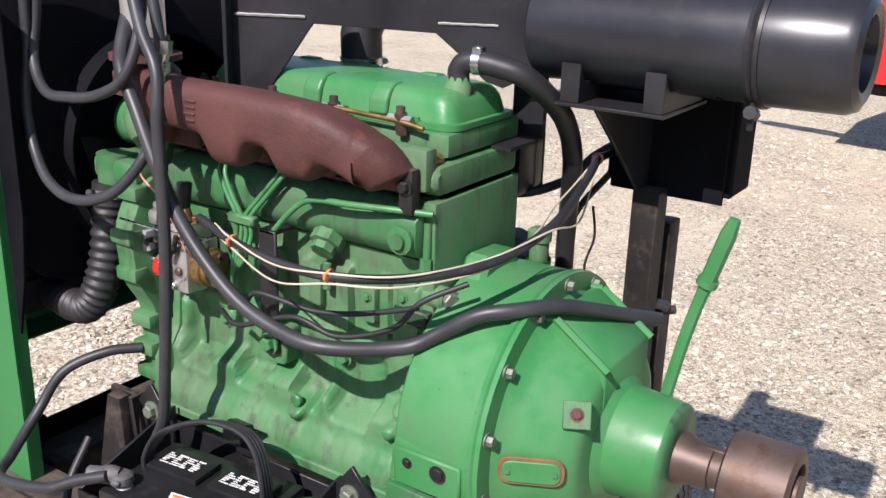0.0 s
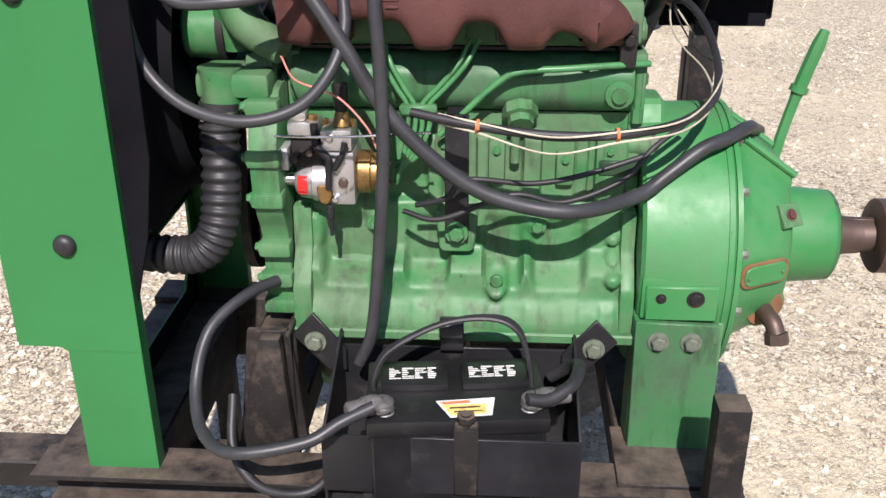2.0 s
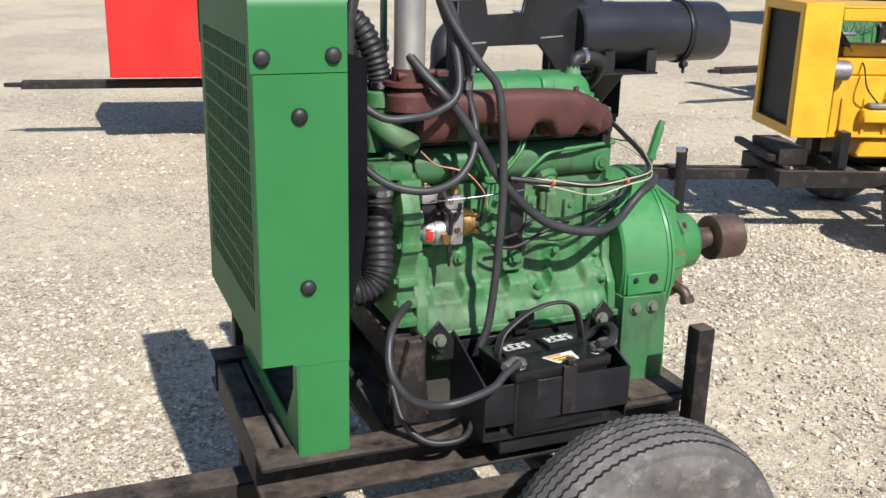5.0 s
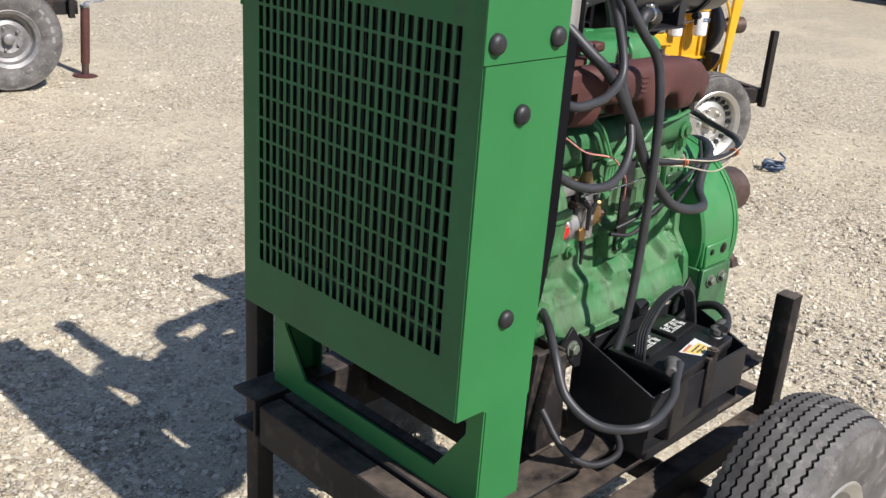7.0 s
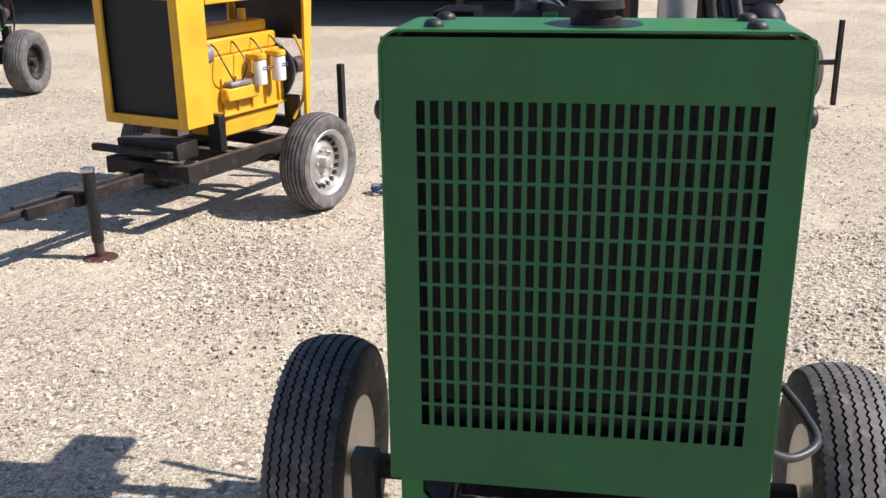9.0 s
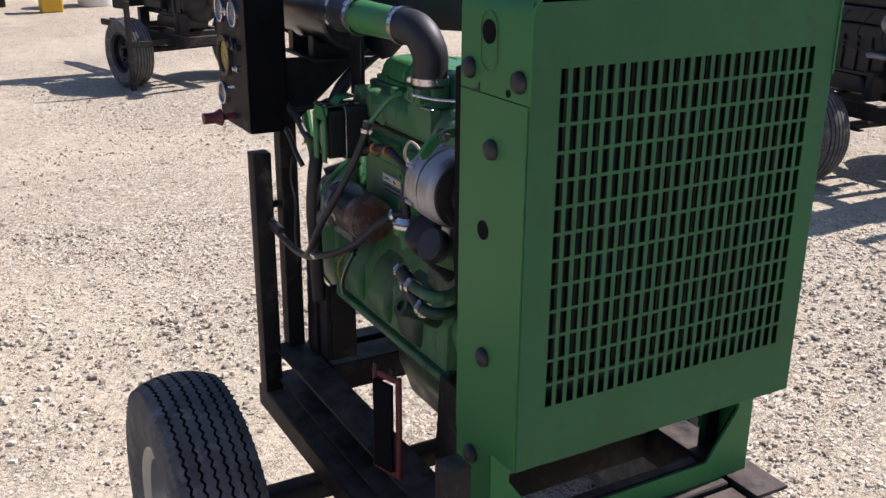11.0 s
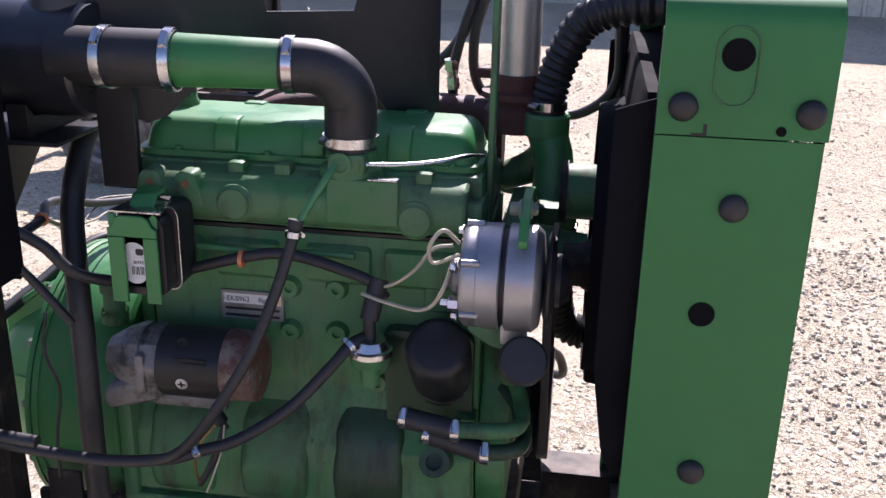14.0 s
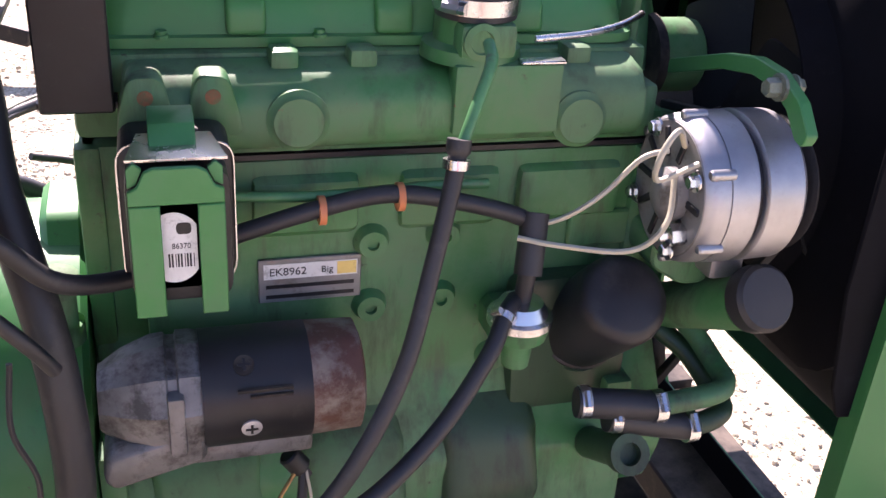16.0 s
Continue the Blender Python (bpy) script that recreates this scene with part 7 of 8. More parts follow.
rod(bm, (0.522, CY - 0.045, CZ - 0.075), (0.522, CY - 0.045, CZ - 0.115), 0.005, 8)
part("clamp_band", bm, BLACK, cleaner)
bm = BM()
lathe(bm, (0.215, CY, CZ + 0.07), (0, 0, 1), [(0, 0.045), (0.03, 0.042), (0.034, 0.036), (0.30, 0.036)], 28)
part("inlet_stack", bm, CANBLACK, cleaner)
bm = BM()
lathe(bm, (0.185, CY + 0.02, CZ), (-1, 0, 0), [(0, 0.055), (0.012, 0.05), (0.02, 0.040)], 28)
part("outlet", bm, BLACK, cleaner)
# shelf under the can
shelf = thing("cleaner_shelf", "black angle iron shelf carrying the air cleaner", "bracket")
bm = BM()
prism(bm, [(0.19, 0.055), (0.41, 0.055), (0.41, 0.235), (0.19, 0.235)], "z", 1.364, 1.370, 0.001)
part("shelf_plate", bm, BLACK, shelf)
for x in (0.255, 0.39):
    bm = BM()
    prism(bm, [(0.06, 1.370), (0.22, 1.370), (0.22, 1.42), (0.20, 1.40), (0.08, 1.40), (0.06, 1.43)], "x", x - 0.016, x + 0.016, 0.001)
    part("saddle", bm, BLACK, shelf)
bm = BM()
prism(bm, [(0.06, 1.363), (0.290, 1.363), (0.290, 1.19), (0.262, 1.19)], "x", 0.296, 0.303, 0.001)
part("gusset", bm, BLACK, shelf)
# arch beam over the valve cover
bm = BM()
beam = thing("support_beam", "black welded steel beam arching over the valve cover", "beam")
prism(bm, [(0.0, 1.575), (0.13, 1.575), (0.14, 1.537), (0.275, 1.537), (0.285, 1.575), (0.53, 1.575), (0.53, 1.41), (0.46, 1.372), (0.43, 1.382), (0.392, 1.418), (0.348, 1.454), (0.145, 1.460), (0.058, 1.335), (0.0, 1.335)], "y", -0.004, 0.004, 0.001)
BEAM = Matrix.Translation((-0.297, -0.10, 0)) @ Matrix.Rotation(math.atan2(0.19, 0.42), 4, "Z")
web = part("web_plate", bm, BLACK, beam)
bm = BM()
rbox(bm, (0.0, -0.032, 1.335), (0.007, -0.005, 1.575), 0.001)
flange = part("end_flange", bm, BLACK, beam)
bm = BM()
sweep(bm, [Vector((0.012 + 0.012 * k, -0.005, 1.470 + 0.0006 * (k % 2))) for k in range(11)], 0.0028, 6)
bead = part("weld_bead", bm, STACK, beam, "bright weld bead")
bm = BM()
sweep(bm, [Vector((0.352 + 0.012 * k, -0.005, 1.470 + 0.0006 * (k % 2))) for k in range(9)], 0.0022, 6)
bead_b = part("weld_bead", bm, STACK, beam)
for ob in (web, flange, bead, bead_b):
    ob.matrix_basis = BEAM
leg = thing("support_leg", "black flat steel leg bolted to the cylinder head", "bracket")
bm = BM()
rbox(bm, (0.110, 0.031, 1.285), (0.175, 0.139, 1.291), 0)
part("foot_plate", bm, BLACK, leg)
bm = BM()
rbox(bm, (0.112, 0.140, 1.285), (0.172, 0.152, 1.46), 0.002)
part("upright", bm, BLACK, leg)

# ---- control box ----
panel = thing("control_box", "black steel control box with round gauges on a post", "control box")
PX0, PX1, PY0, PY1, PZ0, PZ1 = 0.222, 0.448, 0.298, 0.392, 1.198, 1.545
bm = BM()
rbox(bm, (PX0, PY0, PZ0), (PX1, PY1, PZ1), 0.004)
part("case", bm, SHROUD, panel)
bm = BM()
rbox(bm, (PX0 + 0.01, PY0 - 0.006, PZ0 - 0.012), (PX1 - 0.012, PY0 - 0.001, PZ1), 0.002)
part("back_plate", bm, SHROUD, panel)
bm = BM()
rbox(bm, (PX0 - 0.001, PY1, PZ0 + 0.002), (PX1 - 0.002, PY1 + 0.003, PZ1 - 0.002), 0.001)
part("face_plate", bm, FRAME, panel, "dull dark instrument face")


def gauge(x, z, r, face):
    g = new("gauge")
    g.parent = panel
    g.matrix_basis = Matrix.Translation((x, PY1 + 0.003, z))
    bm = BM()
    lathe(bm, (0, 0, 0), (0, 1, 0), [(0, r), (0.008, r), (0.010, r * 0.93), (0.008, r * 0.86), (0.003, r * 0.85)], 32, True, False)
    part("bezel", bm, CHROME if face is DIAL else BLACK, g)
    bm = BM()
    lathe(bm, (0, 0.002, 0), (0, 1, 0), [(0, r * 0.855), (0.0022, r * 0.855)], 32)
    part("dial", bm, face, g)
    bm = BM()
    for k in range(9):
        a = radians(-40 + 32.5 * k)
        tmp = BM()
        rbox(tmp, (r * 0.58, -0.0002, -0.0012), (r * 0.78, 0.0002, 0.0012), 0)
        tmp.transform(Matrix.Translation((0, 0.0046, 0)) @ Matrix.Rotation(a, 4, "Y"))
        join(bm, tmp)
    tmp = BM()
    prism(tmp, [(-0.1 * r, -0.05 * r), (0.65 * r, 0), (-0.1 * r, 0.05 * r)], "y", 0.0045, 0.005)
    tmp.transform(Matrix.Rotation(radians(140), 4, "Y"))
    join(bm, tmp)
    part("scale", bm, BLACK, g)


gauge(0.392, 1.478, 0.031, DIAL)
gauge(0.290, 1.476, 0.031, DIAL)
gauge(0.372, 1.368, 0.043, DIALY)
gauge(0.408, 1.270, 0.029, DIAL)
bm = BM()
lathe(bm, (0.372, PY1 + 0.002, 1.368), (0, 1, 0), [(0, 0.052), (0.012, 0.050), (0.012, 0.042), (0.003, 0.041)], 32, False, False)
part("tachometer_ring", bm, BLACK, panel)
for x, z, r, m in ((0.335, 1.478, 0.010, CHROME), (0.300, 1.405, 0.014, BLACK), (0.265, 1.40, 0.009, BLACK), (0.270, 1.35, 0.008, CHROME), (0.315, 1.30, 0.005, CHROME)):
    bm = BM()
    lathe(bm, (x, PY1 + 0.002, z), (0, 1, 0), [(0, r), (0.012, r), (0.014, r * 0.7), (0.02, r * 0.6)], 14)
    part("switch", bm, m, panel)
bm = BM()
rod(bm, (0.345, PY1, 1.222), (0.345, PY1 + 0.05, 1.22), 0.008, 12)
lathe(bm, (0.345, PY1 + 0.03, 1.221), (0, 1, 0), [(0, 0.012), (0.006, 0.022), (0.016, 0.018), (0.022, 0.014), (0.05, 0.014)], 16)
part("pull_knob", bm, REDOLD, panel, "dark red pull knob")
bm = BM()
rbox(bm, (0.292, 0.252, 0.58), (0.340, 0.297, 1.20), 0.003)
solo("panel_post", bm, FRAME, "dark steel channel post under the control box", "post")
bm = BM()
rbox(bm, (0.205, 0.245, 0.58), (0.262, 0.252, 0.845), 0.002)
solo("drilled_strip", bm, FRAME, "flat drilled steel strip beside the post", "bracket")
# red bracket
red = thing("red_bracket", "faded red rectangular steel bracket on the trailer", "bracket")
for x0 in (0.0, 0.069):
    bm = BM()
    rbox(bm, (x0, -0.006, 0.585), (x0 + 0.013, 0.006, 0.822), 0.003)
    part("upright", bm, REDOLD, red)
for z in (0.585, 0.806):
    bm = BM()
    rbox(bm, (0.0135, -0.0055, z), (0.0685, 0.0055, z + 0.016), 0.003)
    part("bar", bm, REDOLD, red)
# added plate: its black stands for the sump and shade seen through the frame
bm = BM()
rbox(bm, (0.014, -0.016, 0.602), (0.068, -0.007, 0.805), 0.001)
part("dark_backing", bm, SHROUD, red, "added black plate standing in for the dark behind the frame")
for x0 in (0.010, 0.058):
    bm = BM()
    rod(bm, (x0, -0.002, 0.821), (x0, -0.002, 0.838), 0.006, 10, bev=0.002)
    part("stud", bm, BLACK, red)
red.matrix_world = Matrix.Translation((-0.350, 0.346, 0)) @ Matrix.Rotation(math.pi + 0.30, 4, "Z")

# ---- other units parked in the yard; each is modelled round its own axle, +x towards the tongue ----
def place(ob, at, heading):
    ob.matrix_basis = Matrix.Translation(at) @ Matrix.Rotation(radians(heading), 4, "Z")
    return ob


def box_part(name, a, b, mat, parent, r=0.004, label=""):
    bm = BM()
    rbox(bm, a, b, r)
    return part(name, bm, mat, parent, label)


def rod_part(name, p, q, r, mat, parent, seg=14, label="", bev=0.0):
    bm = BM()
    rod(bm, p, q, r, seg, bev=bev)
    return part(name, bm, mat, parent, label)


def tube_part(name, pts, r, mat, parent, label="", seg=8):
    bm = BM()
    sweep(bm, spline(pts, 8), r, seg)
    return part(name, bm, mat, parent, label)


def jack_leg(parent, x, y, top, mat, tilt=0.0, crank=1):
    """A tubular screw jack with a foot plate, a clamp and a crank handle."""
    j = new("jack")
    j.parent = parent
    j.matrix_basis = Matrix.Translation((x, y, 0)) @ Matrix.Rotation(tilt, 4, "Y")
    rod_part("outer_tube", (0, 0, 0.10), (0, 0, top), 0.034, mat, j, 18)
    rod_part("inner_tube", (0, 0, 0.012), (0, 0, 0.14), 0.027, SHAFT, j, 16)
    bm = BM()
    lathe(bm, (0, 0, -0.004), (0, 0, 1), [(0, 0.095), (0.008, 0.095), (0.018, 0.055), (0.020, 0.02)], 20)
    part("foot_plate", bm, RUST, j, "rusty round foot plate")
    rod_part("cap", (0, 0, top), (0, 0, top + 0.02), 0.038, CHROME, j, 18)
    if crank:
        tube_part("crank_handle", [(0, 0, top + 0.02), (0, 0, top + 0.035), (0.05 * crank, 0.0, top + 0.045), (0.13 * crank, 0.0, top + 0.055), (0.14 * crank, 0.0, top + 0.10)], 0.008, CHROME, j)
    return j


def yard_trailer(label, at, heading, R, W, rim, rim_mat, half=0.65, front=1.5, back=-0.72, deck=0.47, posts=(), post_top=0.82, holes=0, paint=None, group="trailers in the yard"):
    paint = paint or FRAME
    t = thing("trailer", label, "trailer", group=group)
    place(t, at, heading)
    rim_w = 0.33
    for s in (-1, 1):
        wheel(t, (0, s * half, R), R, W, rim, s, rim_mat, holes=holes)
        bm = BM()
        y = s * rim_w
        channel(bm, back, 0.82, y, deck - 0.10, deck, 0.05, 0.008, -s)
        part("rail", bm, paint, t)
    for x in (back + 0.03, -0.2, 0.35, 0.79):
        box_part("crossmember", (x - 0.03, -rim_w + 0.006, deck - 0.09), (x + 0.03, rim_w - 0.006, deck - 0.006), paint, t)
    rod_part("axle", (0, -half + 0.08, R), (0, half - 0.08, R), 0.03, FRAME, t)
    for s in (-1, 1):
        bm = BM()
        for k in range(3):
            rbox(bm, (-0.26 + k * 0.05, s * (half - 0.24) - 0.025, R + 0.03 + k * 0.009), (0.26 - k * 0.05, s * (half - 0.24) + 0.025, R + 0.038 + k * 0.009), 0.001)
        part("leaf_spring", bm, FRAME, t)
    for s in (-1, 1):
        box_part("tongue_bar", (0.60, s * 0.05 - 0.018, deck - 0.112), (front, s * 0.05 + 0.018, deck - 0.048), paint, t)
    box_part("tongue_tie", (front - 0.42, -0.032, deck - 0.10), (front - 0.34, 0.032, deck - 0.055), paint, t)
    bm = BM()
    prism(bm, [(front - 0.06, -0.03), (front + 0.08, -0.025), (front + 0.15, 0.0), (front + 0.08, 0.025), (front - 0.06, 0.03)], "z", deck - 0.10, deck - 0.062, 0.008)
    part("coupler", bm, FRAME, t, "rusty drawbar eye coupler")
    for x, y in posts:
        box_part("stake_post", (x - 0.022, y - 0.022, deck - 0.12), (x + 0.022, y + 0.022, post_top), paint, t)
    return t


def yard_engine(label, at, heading, paint, deck=0.47, low=0.60, filters=0, housing=None, face=None, roof=True, x0=-0.36, x1=0.48, side=1, bars=True, group="power units in the yard"):
    """A stationary engine with sump, block, head, covers, bell housing, pulley, radiator housing and roof."""
    u = thing("power_unit", label, "engine", group=group)
    place(u, at, heading)
    cy = 0.0
    bm = BM()
    prism(bm, round_poly([(x0, low), (x1, low), (x1, 0.98), (x0, 0.98)], 0.02, 2), "y", cy - 0.155, cy + 0.155, 0.008)
    for k in range(6):
        x = x0 + 0.07 + k * (x1 - x0 - 0.14) / 5
        rbox(bm, (x - 0.012, cy - 0.172, low + 0.02), (x + 0.012, cy + 0.172, low + 0.25), 0.005)
    rbox(bm, (x0 - 0.01, cy - 0.175, low + 0.005), (x1 + 0.01, cy + 0.175, low + 0.025), 0.004)
    pieces("block", "block_rib", bm, paint, u)
    bm = BM()
    prism(bm, round_poly([(x0 + 0.03, low), (x1 - 0.25, low), (x1 - 0.20, low - 0.13), (x0 + 0.12, low - 0.13)], 0.03, 3), "y", cy - 0.14, cy + 0.14, 0.012)
    part("sump", bm, paint, u)
    bm = BM()
    rbox(bm, (x0 + 0.02, cy - 0.13, 0.982), (x1 - 0.02, cy + 0.13, 1.085), 0.01)
    part("cylinder_head", bm, paint, u)
    bm = BM()
    rbox(bm, (x0 + 0.06, cy - 0.085, 1.087), (x1 - 0.06, cy + 0.085, 1.165), 0.022, seg=2)
    part("valve_cover", bm, paint, u)
    rod_part("filler_neck", (x0 + 0.24, cy + side * 0.03, 1.16), (x0 + 0.24, cy + side * 0.03, 1.24), 0.028, paint, u, 16, bev=0.005)
    bm = BM()
    sweep(bm, spline([(x0 + 0.05, -side * 0.16, 1.03), (x0 + 0.2, -side * 0.19, 1.05), (x1 - 0.1, -side * 0.19, 1.05), (x1, -side * 0.17, 1.08)], 6), 0.045, 12)
    part("exhaust_manifold", bm, RUST, u, "rusty cast exhaust manifold")
    bm = BM()
    lathe(bm, (x0, cy, 0.80), (-1, 0, 0), [(0, 0.20), (0.02, 0.21), (0.06, 0.205), (0.12, 0.17), (0.17, 0.11), (0.20, 0.09)], 36)
    part("bell_housing", bm, BLACK, u, "black painted clutch bell housing")
    rod_part("output_shaft", (x0 - 0.20, cy, 0.80), (x0 - 0.34, cy, 0.80), 0.028, SHAFT, u, 16)
    rod_part("shaft_hub", (x0 - 0.30, cy, 0.80), (x0 - 0.42, cy, 0.80), 0.058, SHAFT, u, 24, bev=0.006)
    for s in (-1, 1):
        for x in (x0 - 0.02, x1 - 0.08):
            box_part("engine_foot", (x - 0.03, s * 0.20 - 0.05, deck + 0.002), (x + 0.03, s * 0.20 + 0.05, low + 0.05), BLACK, u)
    for k in range(filters):
        x = -0.01 - 0.20 * k
        f = new("fuel_filter")
        f.parent = u
        bm = BM()
        lathe(bm, (x, side * 0.235, 0.775), (0, 0, 1), [(0, 0.035), (0.006, 0.046), (0.15, 0.046), (0.158, 0.042)], 24)
        part("canister", bm, WHITE, f, "white spin-on filter canister")
        rod_part("filter_head", (x, side * 0.235, 0.934), (x, side * 0.235, 0.975), 0.05, paint, f, 20, bev=0.008)
        box_part("bracket", (x - 0.03, min(side * 0.15, side * 0.21), 0.94), (x + 0.03, max(side * 0.15, side * 0.21), 0.97), paint, f)
        bm = BM()
        for r in range(2):
            rbox(bm, (x + 0.012 - 0.05, side * 0.2815 - 0.0012, 0.885 - r * 0.014), (x + 0.018, side * 0.2815 + 0.0012, 0.893 - r * 0.014), 0.0)
        part("label_bar", bm, BLUEWIRE, f)
    bm = BM()
    rbox(bm, (-0.02, side * 0.155, 0.70), (0.30, side * 0.155 + side * 0.07, 0.79) if side > 0 else (0.30, -0.155, 0.79), 0.012)
    part("injection_pump", bm, paint, u)
    bm = BM()
    rbox(bm, (0.06, min(side * 0.16, side * 0.235), 0.792), (0.27, max(side * 0.16, side * 0.235), 0.825), 0.008)
    part("governor_cover", bm, ALUD, u, "dull aluminium governor cover")
    for k in range(4):
        x = x0 + 0.10 + k * 0.19
        tube_part("injection_line", [(0.0 + k * 0.07, side * 0.21, 0.82), (x, side * 0.24, 0.92), (x, side * 0.17, 1.03), (x, side * 0.13, 1.06)], 0.005, BLACK, u)
    rod_part("starter_motor", (-0.30, -side * 0.21, 0.72), (-0.05, -side * 0.21, 0.72), 0.05, BLACK, u, 18, bev=0.006)
    rod_part("alternator", (x1 - 0.06, side * 0.20, 1.02), (x1 + 0.06, side * 0.20, 1.02), 0.06, ALUD, u, 20, bev=0.012)
    rod_part("crank_pulley", (x1, cy, 0.72), (x1 + 0.05, cy, 0.72), 0.085, BLACK, u, 24, bev=0.008)
    bm = BM()
    for k in range(6):
        a = k * math.pi / 3
        p = Vector((0, 0.20 * math.cos(a), 0.20 * math.sin(a)))
        q = Vector((0, -math.sin(a), math.cos(a))) * 0.045
        rings(bm, [[Vector((x1 + 0.075 + dx, 0, 0.98)) + p * s + q * w * (1 if s > 0.5 else 0.5) for dx, w in ((-0.012, -1), (0.012, 1), (0.015, 1), (-0.009, -1))] for s in (0.15, 1.0)])
    rod(bm, (x1 + 0.04, 0, 0.98), (x1 + 0.10, 0, 0.98), 0.04, 16)
    part("fan", bm, BLACK, u, "black six bladed cooling fan")
    if housing:
        hx0, hx1, hw, z0, z1 = housing
        h = new("radiator_housing")
        h.parent = u
        for s in (-1, 1):
            box_part("side_panel", (hx0, s * hw - 0.012, z0), (hx1 - 0.004, s * hw + 0.012, z1), face or paint, h, 0.004)
        box_part("top_panel", (hx0, -hw + 0.013, z1 - 0.03), (hx1 - 0.004, hw - 0.013, z1 - 0.002), face or paint, h)
        bm = BM()
        for s in (-1, 1):
            rbox(bm, (hx1 - 0.02, min(s * hw, s * (hw - 0.055)), z0), (hx1, max(s * hw, s * (hw - 0.055)), z1), 0.003)
        rbox(bm, (hx1 - 0.02, -hw + 0.055, z0), (hx1, hw - 0.055, z0 + 0.06), 0.003)
        rbox(bm, (hx1 - 0.02, -hw + 0.055, z1 - 0.06), (hx1, hw - 0.055, z1), 0.003)
        part("front_frame", bm, face or paint, h)
        box_part("radiator_core", (hx1 - 0.07, -hw + 0.03, z0 + 0.03), (hx1 - 0.035, hw - 0.03, z1 - 0.04), FINS, h, 0.002, "black finned radiator core")
        tube_part("top_hose", [(hx0 + 0.05, 0.06, z1 - 0.16), (hx0 - 0.06, 0.06, z1 - 0.16), (x1 - 0.12, 0.06, 1.12)], 0.026, RUBBER, u)
        if roof:
            top = z1 - 0.06
            for s in (-1, 1):
                box_part("roof_beam", (-0.50, s * hw - 0.014, top - 0.04), (hx0 - 0.003, s * hw + 0.014, top + 0.03), paint, u, 0.004)
                bm = BM()
                prism(bm, [(-0.36, deck), (-0.40, deck), (-0.49, top - 0.042), (-0.40, top - 0.042)], "y", s * hw - 0.012, s * hw + 0.012, 0.003)
                part("rear_upright", bm, paint, u)
                if bars:
                    for k in range(5):
                        box_part("letter_bar", (-0.28 + k * 0.075, s * (hw + 0.0165) - 0.0015, top - 0.022), (-0.232 + k * 0.075, s * (hw + 0.0165) + 0.0015, top + 0.014), BLACK, u, 0)
            box_part("roof_panel", (-0.50, -hw - 0.014, top + 0.032), (hx0 - 0.003, hw + 0.014, top + 0.045), paint, u, 0.003)
            box_part("rear_panel", (-0.46, -hw + 0.02, 1.02), (-0.445, hw - 0.02, top - 0.045), BLACK, u, 0.002, "black rear bulkhead panel")
    tube_part("battery_cable", [(x0 + 0.05, side * 0.30, 1.06), (x0 - 0.02, side * 0.31, 0.92), (x0 - 0.04, side * 0.30, 0.78), (x0 - 0.03, side * 0.28, 0.62), (x0 + 0.04, side * 0.25, 0.50)], 0.010, YELLOW if paint == YELLOW else RUBBER, u)
    return u


# yellow unit
YAT, YHEAD = (3.78, 2.36, 0), 161.0
yt = yard_trailer("dusty black trailer with silver steel wheels under the yellow engine", YAT, YHEAD, 0.315, 0.20, 0.205, STACK, half=0.67, front=1.74, back=-0.80, deck=0.42, posts=((-0.76, 0.35), (-0.76, -0.35)), post_top=0.82, holes=20)
jack_leg(yt, 1.36, 0.13, 0.50, BLACK, 0.03, 0)
rod_part("jack_pin", (1.36, 0.02, 0.34), (1.36, 0.11, 0.34), 0.02, RUST, yt)
box_part("rust_collar", (1.30, -0.075, 0.30), (1.42, 0.075, 0.378), FRAME, yt, 0.004, "rusty brown jack collar")
box_part("step_channel", (0.81, -0.40, 0.46), (0.86, 0.22, 0.50), FRAME, yt)
box_part("front_shelf", (0.62, -0.24, 0.44), (0.80, 0.24, 0.54), FRAME, yt)
yard_engine("yellow painted diesel engine with white filters under a yellow roof", YAT, YHEAD, YELLOW, deck=0.42, low=0.60, filters=2, housing=(0.56, 0.79, 0.315, 0.63, 1.42), side=1)

# red unit
RAT, RHEAD = (0.90, 6.38, 0), 172.0
rt = yard_trailer("black trailer with white lettered tyres under the red unit", RAT, RHEAD, 0.375, 0.235, 0.20, ALUD, half=0.70, front=2.3, back=-0.62, deck=0.56, posts=((-0.56, 0.36), (-0.56, -0.36)), post_top=0.98)
jack_leg(rt, -0.62, 0.40, 0.52, RUST, -0.06, -1)
for k in range(9):
    a = radians(-40 + k * 12 if k < 5 else 140 + (k - 5) * 14)
    bm = BM()
    rbox(bm, (-0.022, -0.0015, -0.010), (0.022, 0.0015, 0.010), 0)
    bar = part("letter_bar", bm, DIAL, rt)
    bar.matrix_basis = Matrix.Translation((0.290 * math.cos(a), 0.70 + 0.1165, 0.375 + 0.290 * math.sin(a))) @ Matrix.Rotation(-a + math.pi / 2, 4, "Y")
yard_engine("dirty dark diesel engine with bright red sheet enclosure", RAT, RHEAD, BLACK, deck=0.56, low=0.70, filters=1, housing=(0.42, 1.55, 0.42, 0.585, 1.58), face=RED, roof=False, x0=-0.42, x1=0.36, side=1)

# green unit further off
GAT, GHEAD = (7.55, 6.78, 0), 184.0
gt = yard_trailer("dark trailer with rusty tongue jack under a green unit", GAT, GHEAD, 0.345, 0.24, 0.19, FRAME, half=0.60, front=1.85, back=-0.7, deck=0.50, paint=FRAME)
jack_leg(gt, 0.80, 0.10, 0.52, RUST, 0.10, 1)
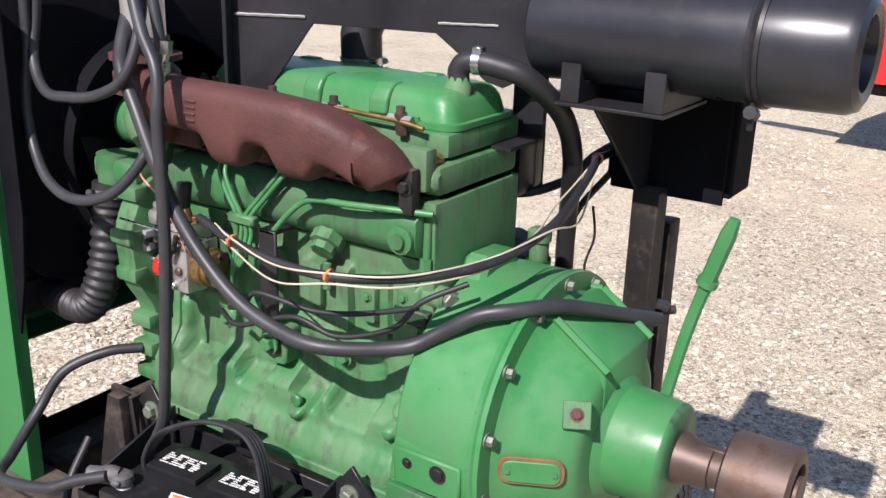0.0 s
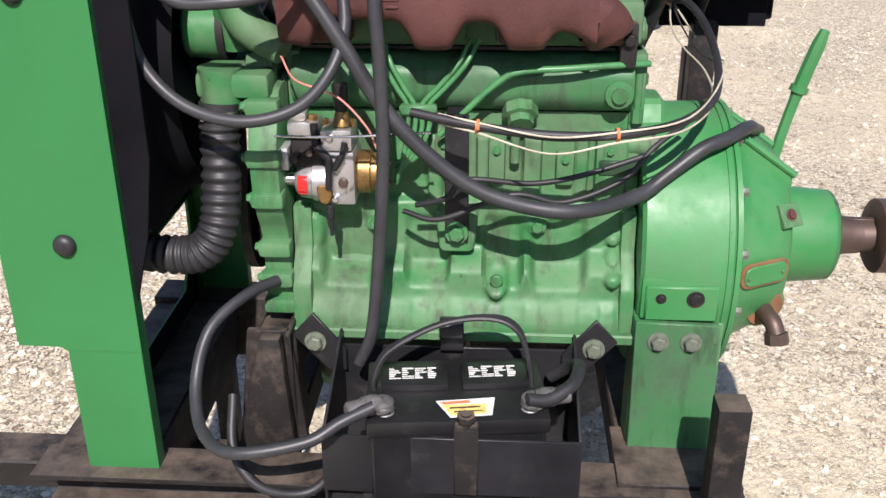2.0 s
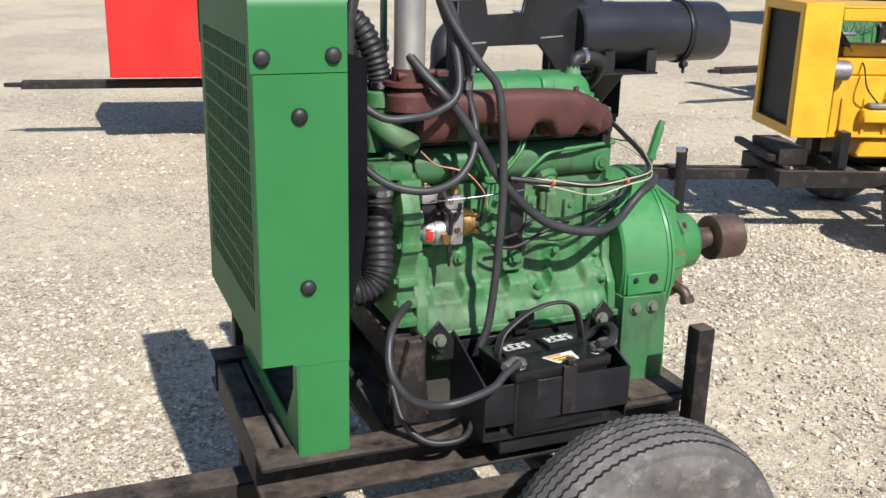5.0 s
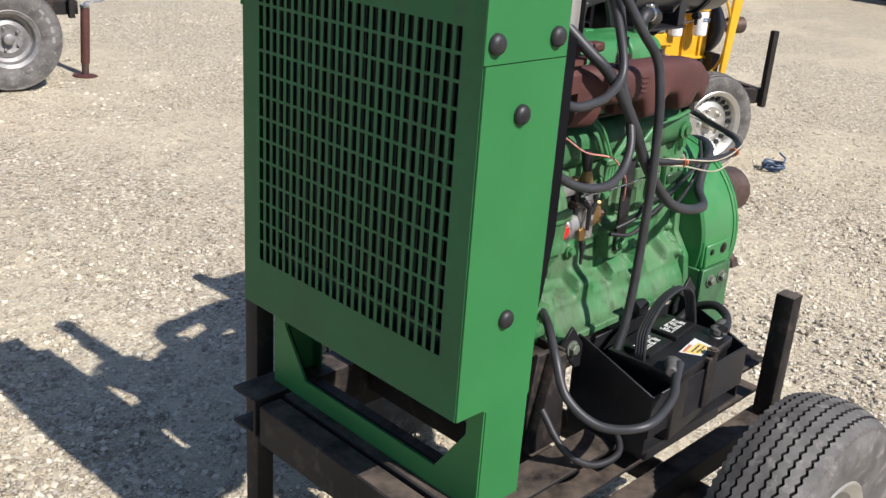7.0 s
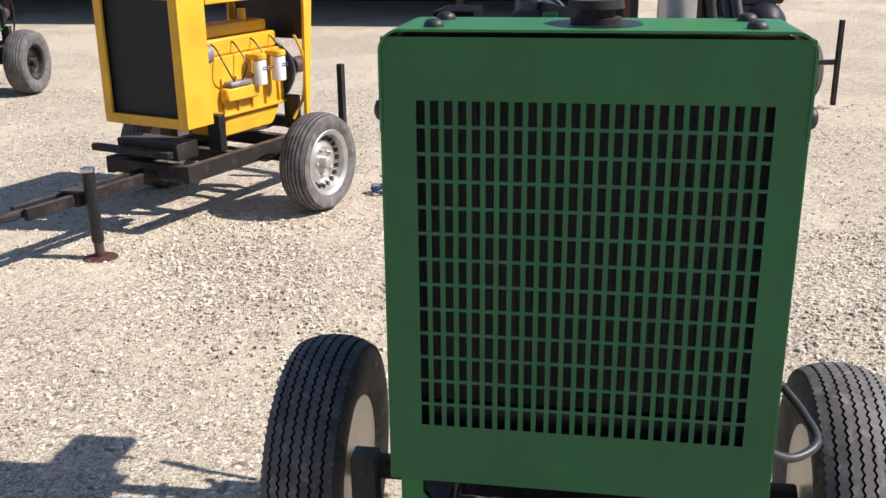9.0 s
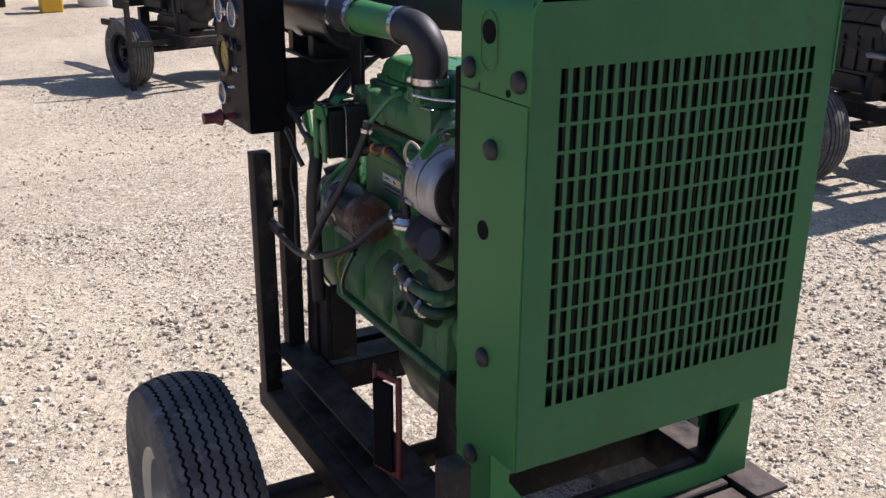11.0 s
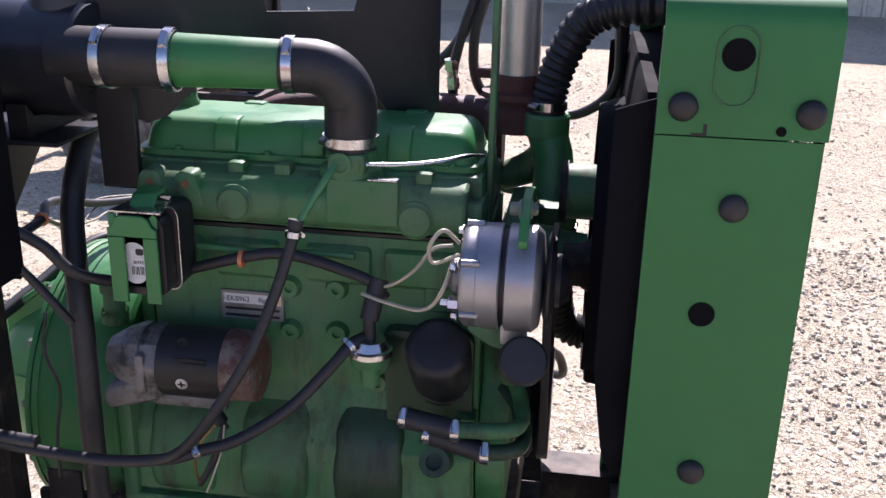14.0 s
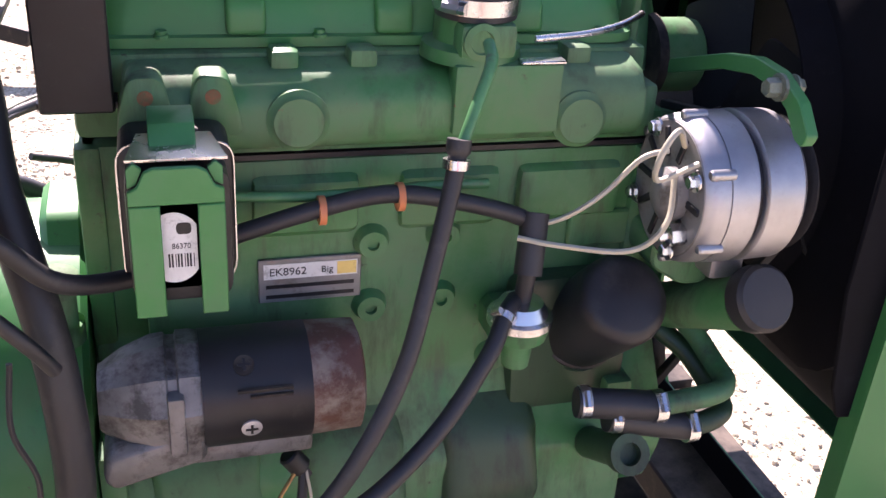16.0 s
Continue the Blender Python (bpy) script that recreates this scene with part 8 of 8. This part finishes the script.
yard_engine("green diesel engine unit with black radiator shroud, further off", GAT, GHEAD, GREENC, deck=0.50, low=0.64, housing=(0.56, 0.78, 0.33, 0.66, 1.5), face=GREEN, roof=False, side=1)

# dark unit past the output shaft end
DAT, DHEAD = (7.80, -1.42, 0), 14.0
dt = yard_trailer("black trailer with stake posts under a dark engine unit", DAT, DHEAD, 0.325, 0.22, 0.19, BLACK, half=0.58, front=1.7, back=-0.62, deck=0.50, )
for s in (-1, 1):
    box_part("stake_post", (-0.42, s * 0.76 - 0.022, 0.03), (-0.376, s * 0.76 + 0.022, 0.84), FRAME, dt)
    box_part("post_arm", (-0.415, min(s * 0.34, s * 0.735), 0.42), (-0.38, max(s * 0.34, s * 0.735), 0.47), FRAME, dt)
yard_engine("dark grimy diesel engine unit on a black trailer", DAT, DHEAD, BLACK, deck=0.50, low=0.64, housing=(0.56, 0.78, 0.33, 0.66, 1.5), face=FRAME, roof=False, side=1)

# dark unit on the sunny side of the yard
FAT, FHEAD = (2.24, -4.58, 0), 176.0
ft = yard_trailer("black trailer with chrome wheels and a sloping tongue", FAT, FHEAD, 0.33, 0.22, 0.20, ALUD, half=0.63, front=0.95, back=-0.8, deck=0.52)
bm = BM()
rbox(bm, (-0.62, -0.04, -0.04), (0.62, 0.04, 0.04), 0.006)
arm = part("drawbar", bm, FRAME, ft)
arm.matrix_basis = Matrix.Translation((1.08, -0.22, 0.30)) @ Matrix.Rotation(radians(-20), 4, "Z") @ Matrix.Rotation(radians(9), 4, "Y")
jack_leg(ft, 0.98, -0.20, 0.95, FRAME, 0.0, 1)
yard_engine("black engine unit with tall radiator housing, partly seen", FAT, FHEAD, BLACK, deck=0.52, low=0.66, housing=(0.42, 0.72, 0.36, 0.66, 1.6), face=BLACK, roof=False, x0=-0.5, x1=0.22, side=-1)


# ---- loose things and buildings round the yard ----
bm = BM()
for k in range(5):
    r, z = 0.055 + 0.008 * (k % 3), 0.015 + 0.010 * k
    sweep(bm, [Vector((3.98 + (r + 0.006 * math.sin(5 * a)) * math.cos(a), 1.42 + r * math.sin(a), z + 0.006 * math.sin(3 * a + k))) for a in [2 * math.pi * i / 20 for i in range(21)]], 0.006, 6)
sweep(bm, spline([(4.04, 1.42, 0.03), (4.10, 1.40, 0.06), (4.12, 1.46, 0.09)], 6), 0.006, 6)
solo("wire_coil", bm, BLUEWIRE, "small coil of dirty blue wire lying on gravel", "wire")

bm = BM()
lathe(bm, (-1.78, -5.92, 0.0), (0, 0, 1), [(0, 0.19), (0.02, 0.2), (0.15, 0.2), (0.16, 0.208), (0.175, 0.2), (0.32, 0.2), (0.33, 0.208), (0.345, 0.2), (0.46, 0.2), (0.48, 0.205), (0.48, 0.188), (0.46, 0.18)], 32)
solo("steel_drum", bm, WOOD, "short rusty orange steel drum standing on gravel", "drum")


def warehouse(name, label, a, b, h, mat, door_w=0.0, heading=0.0, at=(0, 0, 0)):
    """A sheet-clad building: ribbed walls, a roof with an overhang, and dark doors in one long wall."""
    w = thing(name, label, "building")
    place(w, at, heading)
    L, D = b, a
    bm = BM()
    n = int(L / 0.3)
    pts = []
    for i in range(n):
        x = -L / 2 + L * i / n
        pts += [(x, 0), (x + L / n * 0.7, 0), (x + L / n * 0.78, 0.03), (x + L / n * 0.92, 0.03)]
    pts += [(L / 2, 0), (L / 2, -D), (-L / 2, -D)]
    prism(bm, pts, "z", 0, h)
    part("wall", bm, mat, w)
    bm = BM()
    prism(bm, [(0.35, h), (-D / 2, h + 0.9), (-D - 0.35, h), (-D - 0.35, h + 0.08), (-D / 2, h + 0.98), (0.35, h + 0.08)], "x", -L / 2 - 0.3, L / 2 + 0.3)
    part("roof", bm, STACK, w)
    return w


warehouse("workshop_building", "grey ribbed sheet metal workshop at the yard edge", 9.0, 30.0, 4.6, STACK, at=(3.0, -15.9, 0), heading=-4.0)


def open_shed():
    s = thing("open_shed", "dark open fronted shed with timber posts", "shed")
    place(s, (15.6, 8.6, 0), 0)
    box_part("back_wall", (5.0, -9.2, 0), (5.15, 9.0, 3.6), FRAME, s, 0.01)
    for y in (-9.2, 8.85):
        box_part("end_wall", (0, y, 0), (4.99, y + 0.15, 3.4), FRAME, s, 0.01)
    bm = BM()
    prism(bm, [(-0.6, 2.9), (5.4, 3.65), (5.4, 3.75), (-0.6, 3.0)], "y", -9.4, 9.2)
    part("roof", bm, FRAME, s)
    for k in range(7):
        y = -9.0 + k * 2.97
        box_part("post", (0.0, y - 0.07, 0), (0.14, y + 0.07, 2.92), RUST, s, 0.01)
    return s


open_shed()


def tote(at, mat, label, size=(0.4, 0.4, 0.35)):
    bm = BM()
    rbox(bm, (at[0] - size[0] / 2, at[1] - size[1] / 2, 0), (at[0] + size[0] / 2, at[1] + size[1] / 2, size[2]), 0.02)
    rbox(bm, (at[0] - size[0] / 2 - 0.02, at[1] - size[1] / 2 - 0.02, size[2] - 0.05), (at[0] + size[0] / 2 + 0.02, at[1] + size[1] / 2 + 0.02, size[2] - 0.01), 0.008)
    solo("storage_crate", bm, mat, label, "crate")


tote((14.6, -1.15), YELLOW, "faded yellow storage crate standing on gravel", (0.32, 0.32, 0.5))
for x, y in ((15.3, -1.95), (15.5, -2.6)):
    bm = BM()
    lathe(bm, (x, y, 0), (0, 0, 1), [(0, 0.26), (0.03, 0.28), (0.3, 0.28), (0.31, 0.29), (0.33, 0.28), (0.62, 0.28), (0.63, 0.29), (0.65, 0.28), (0.86, 0.28), (0.9, 0.24)], 28)
    solo("barrel", bm, WHITE, "white plastic barrel standing on gravel", "barrel", group="barrels by the shed")
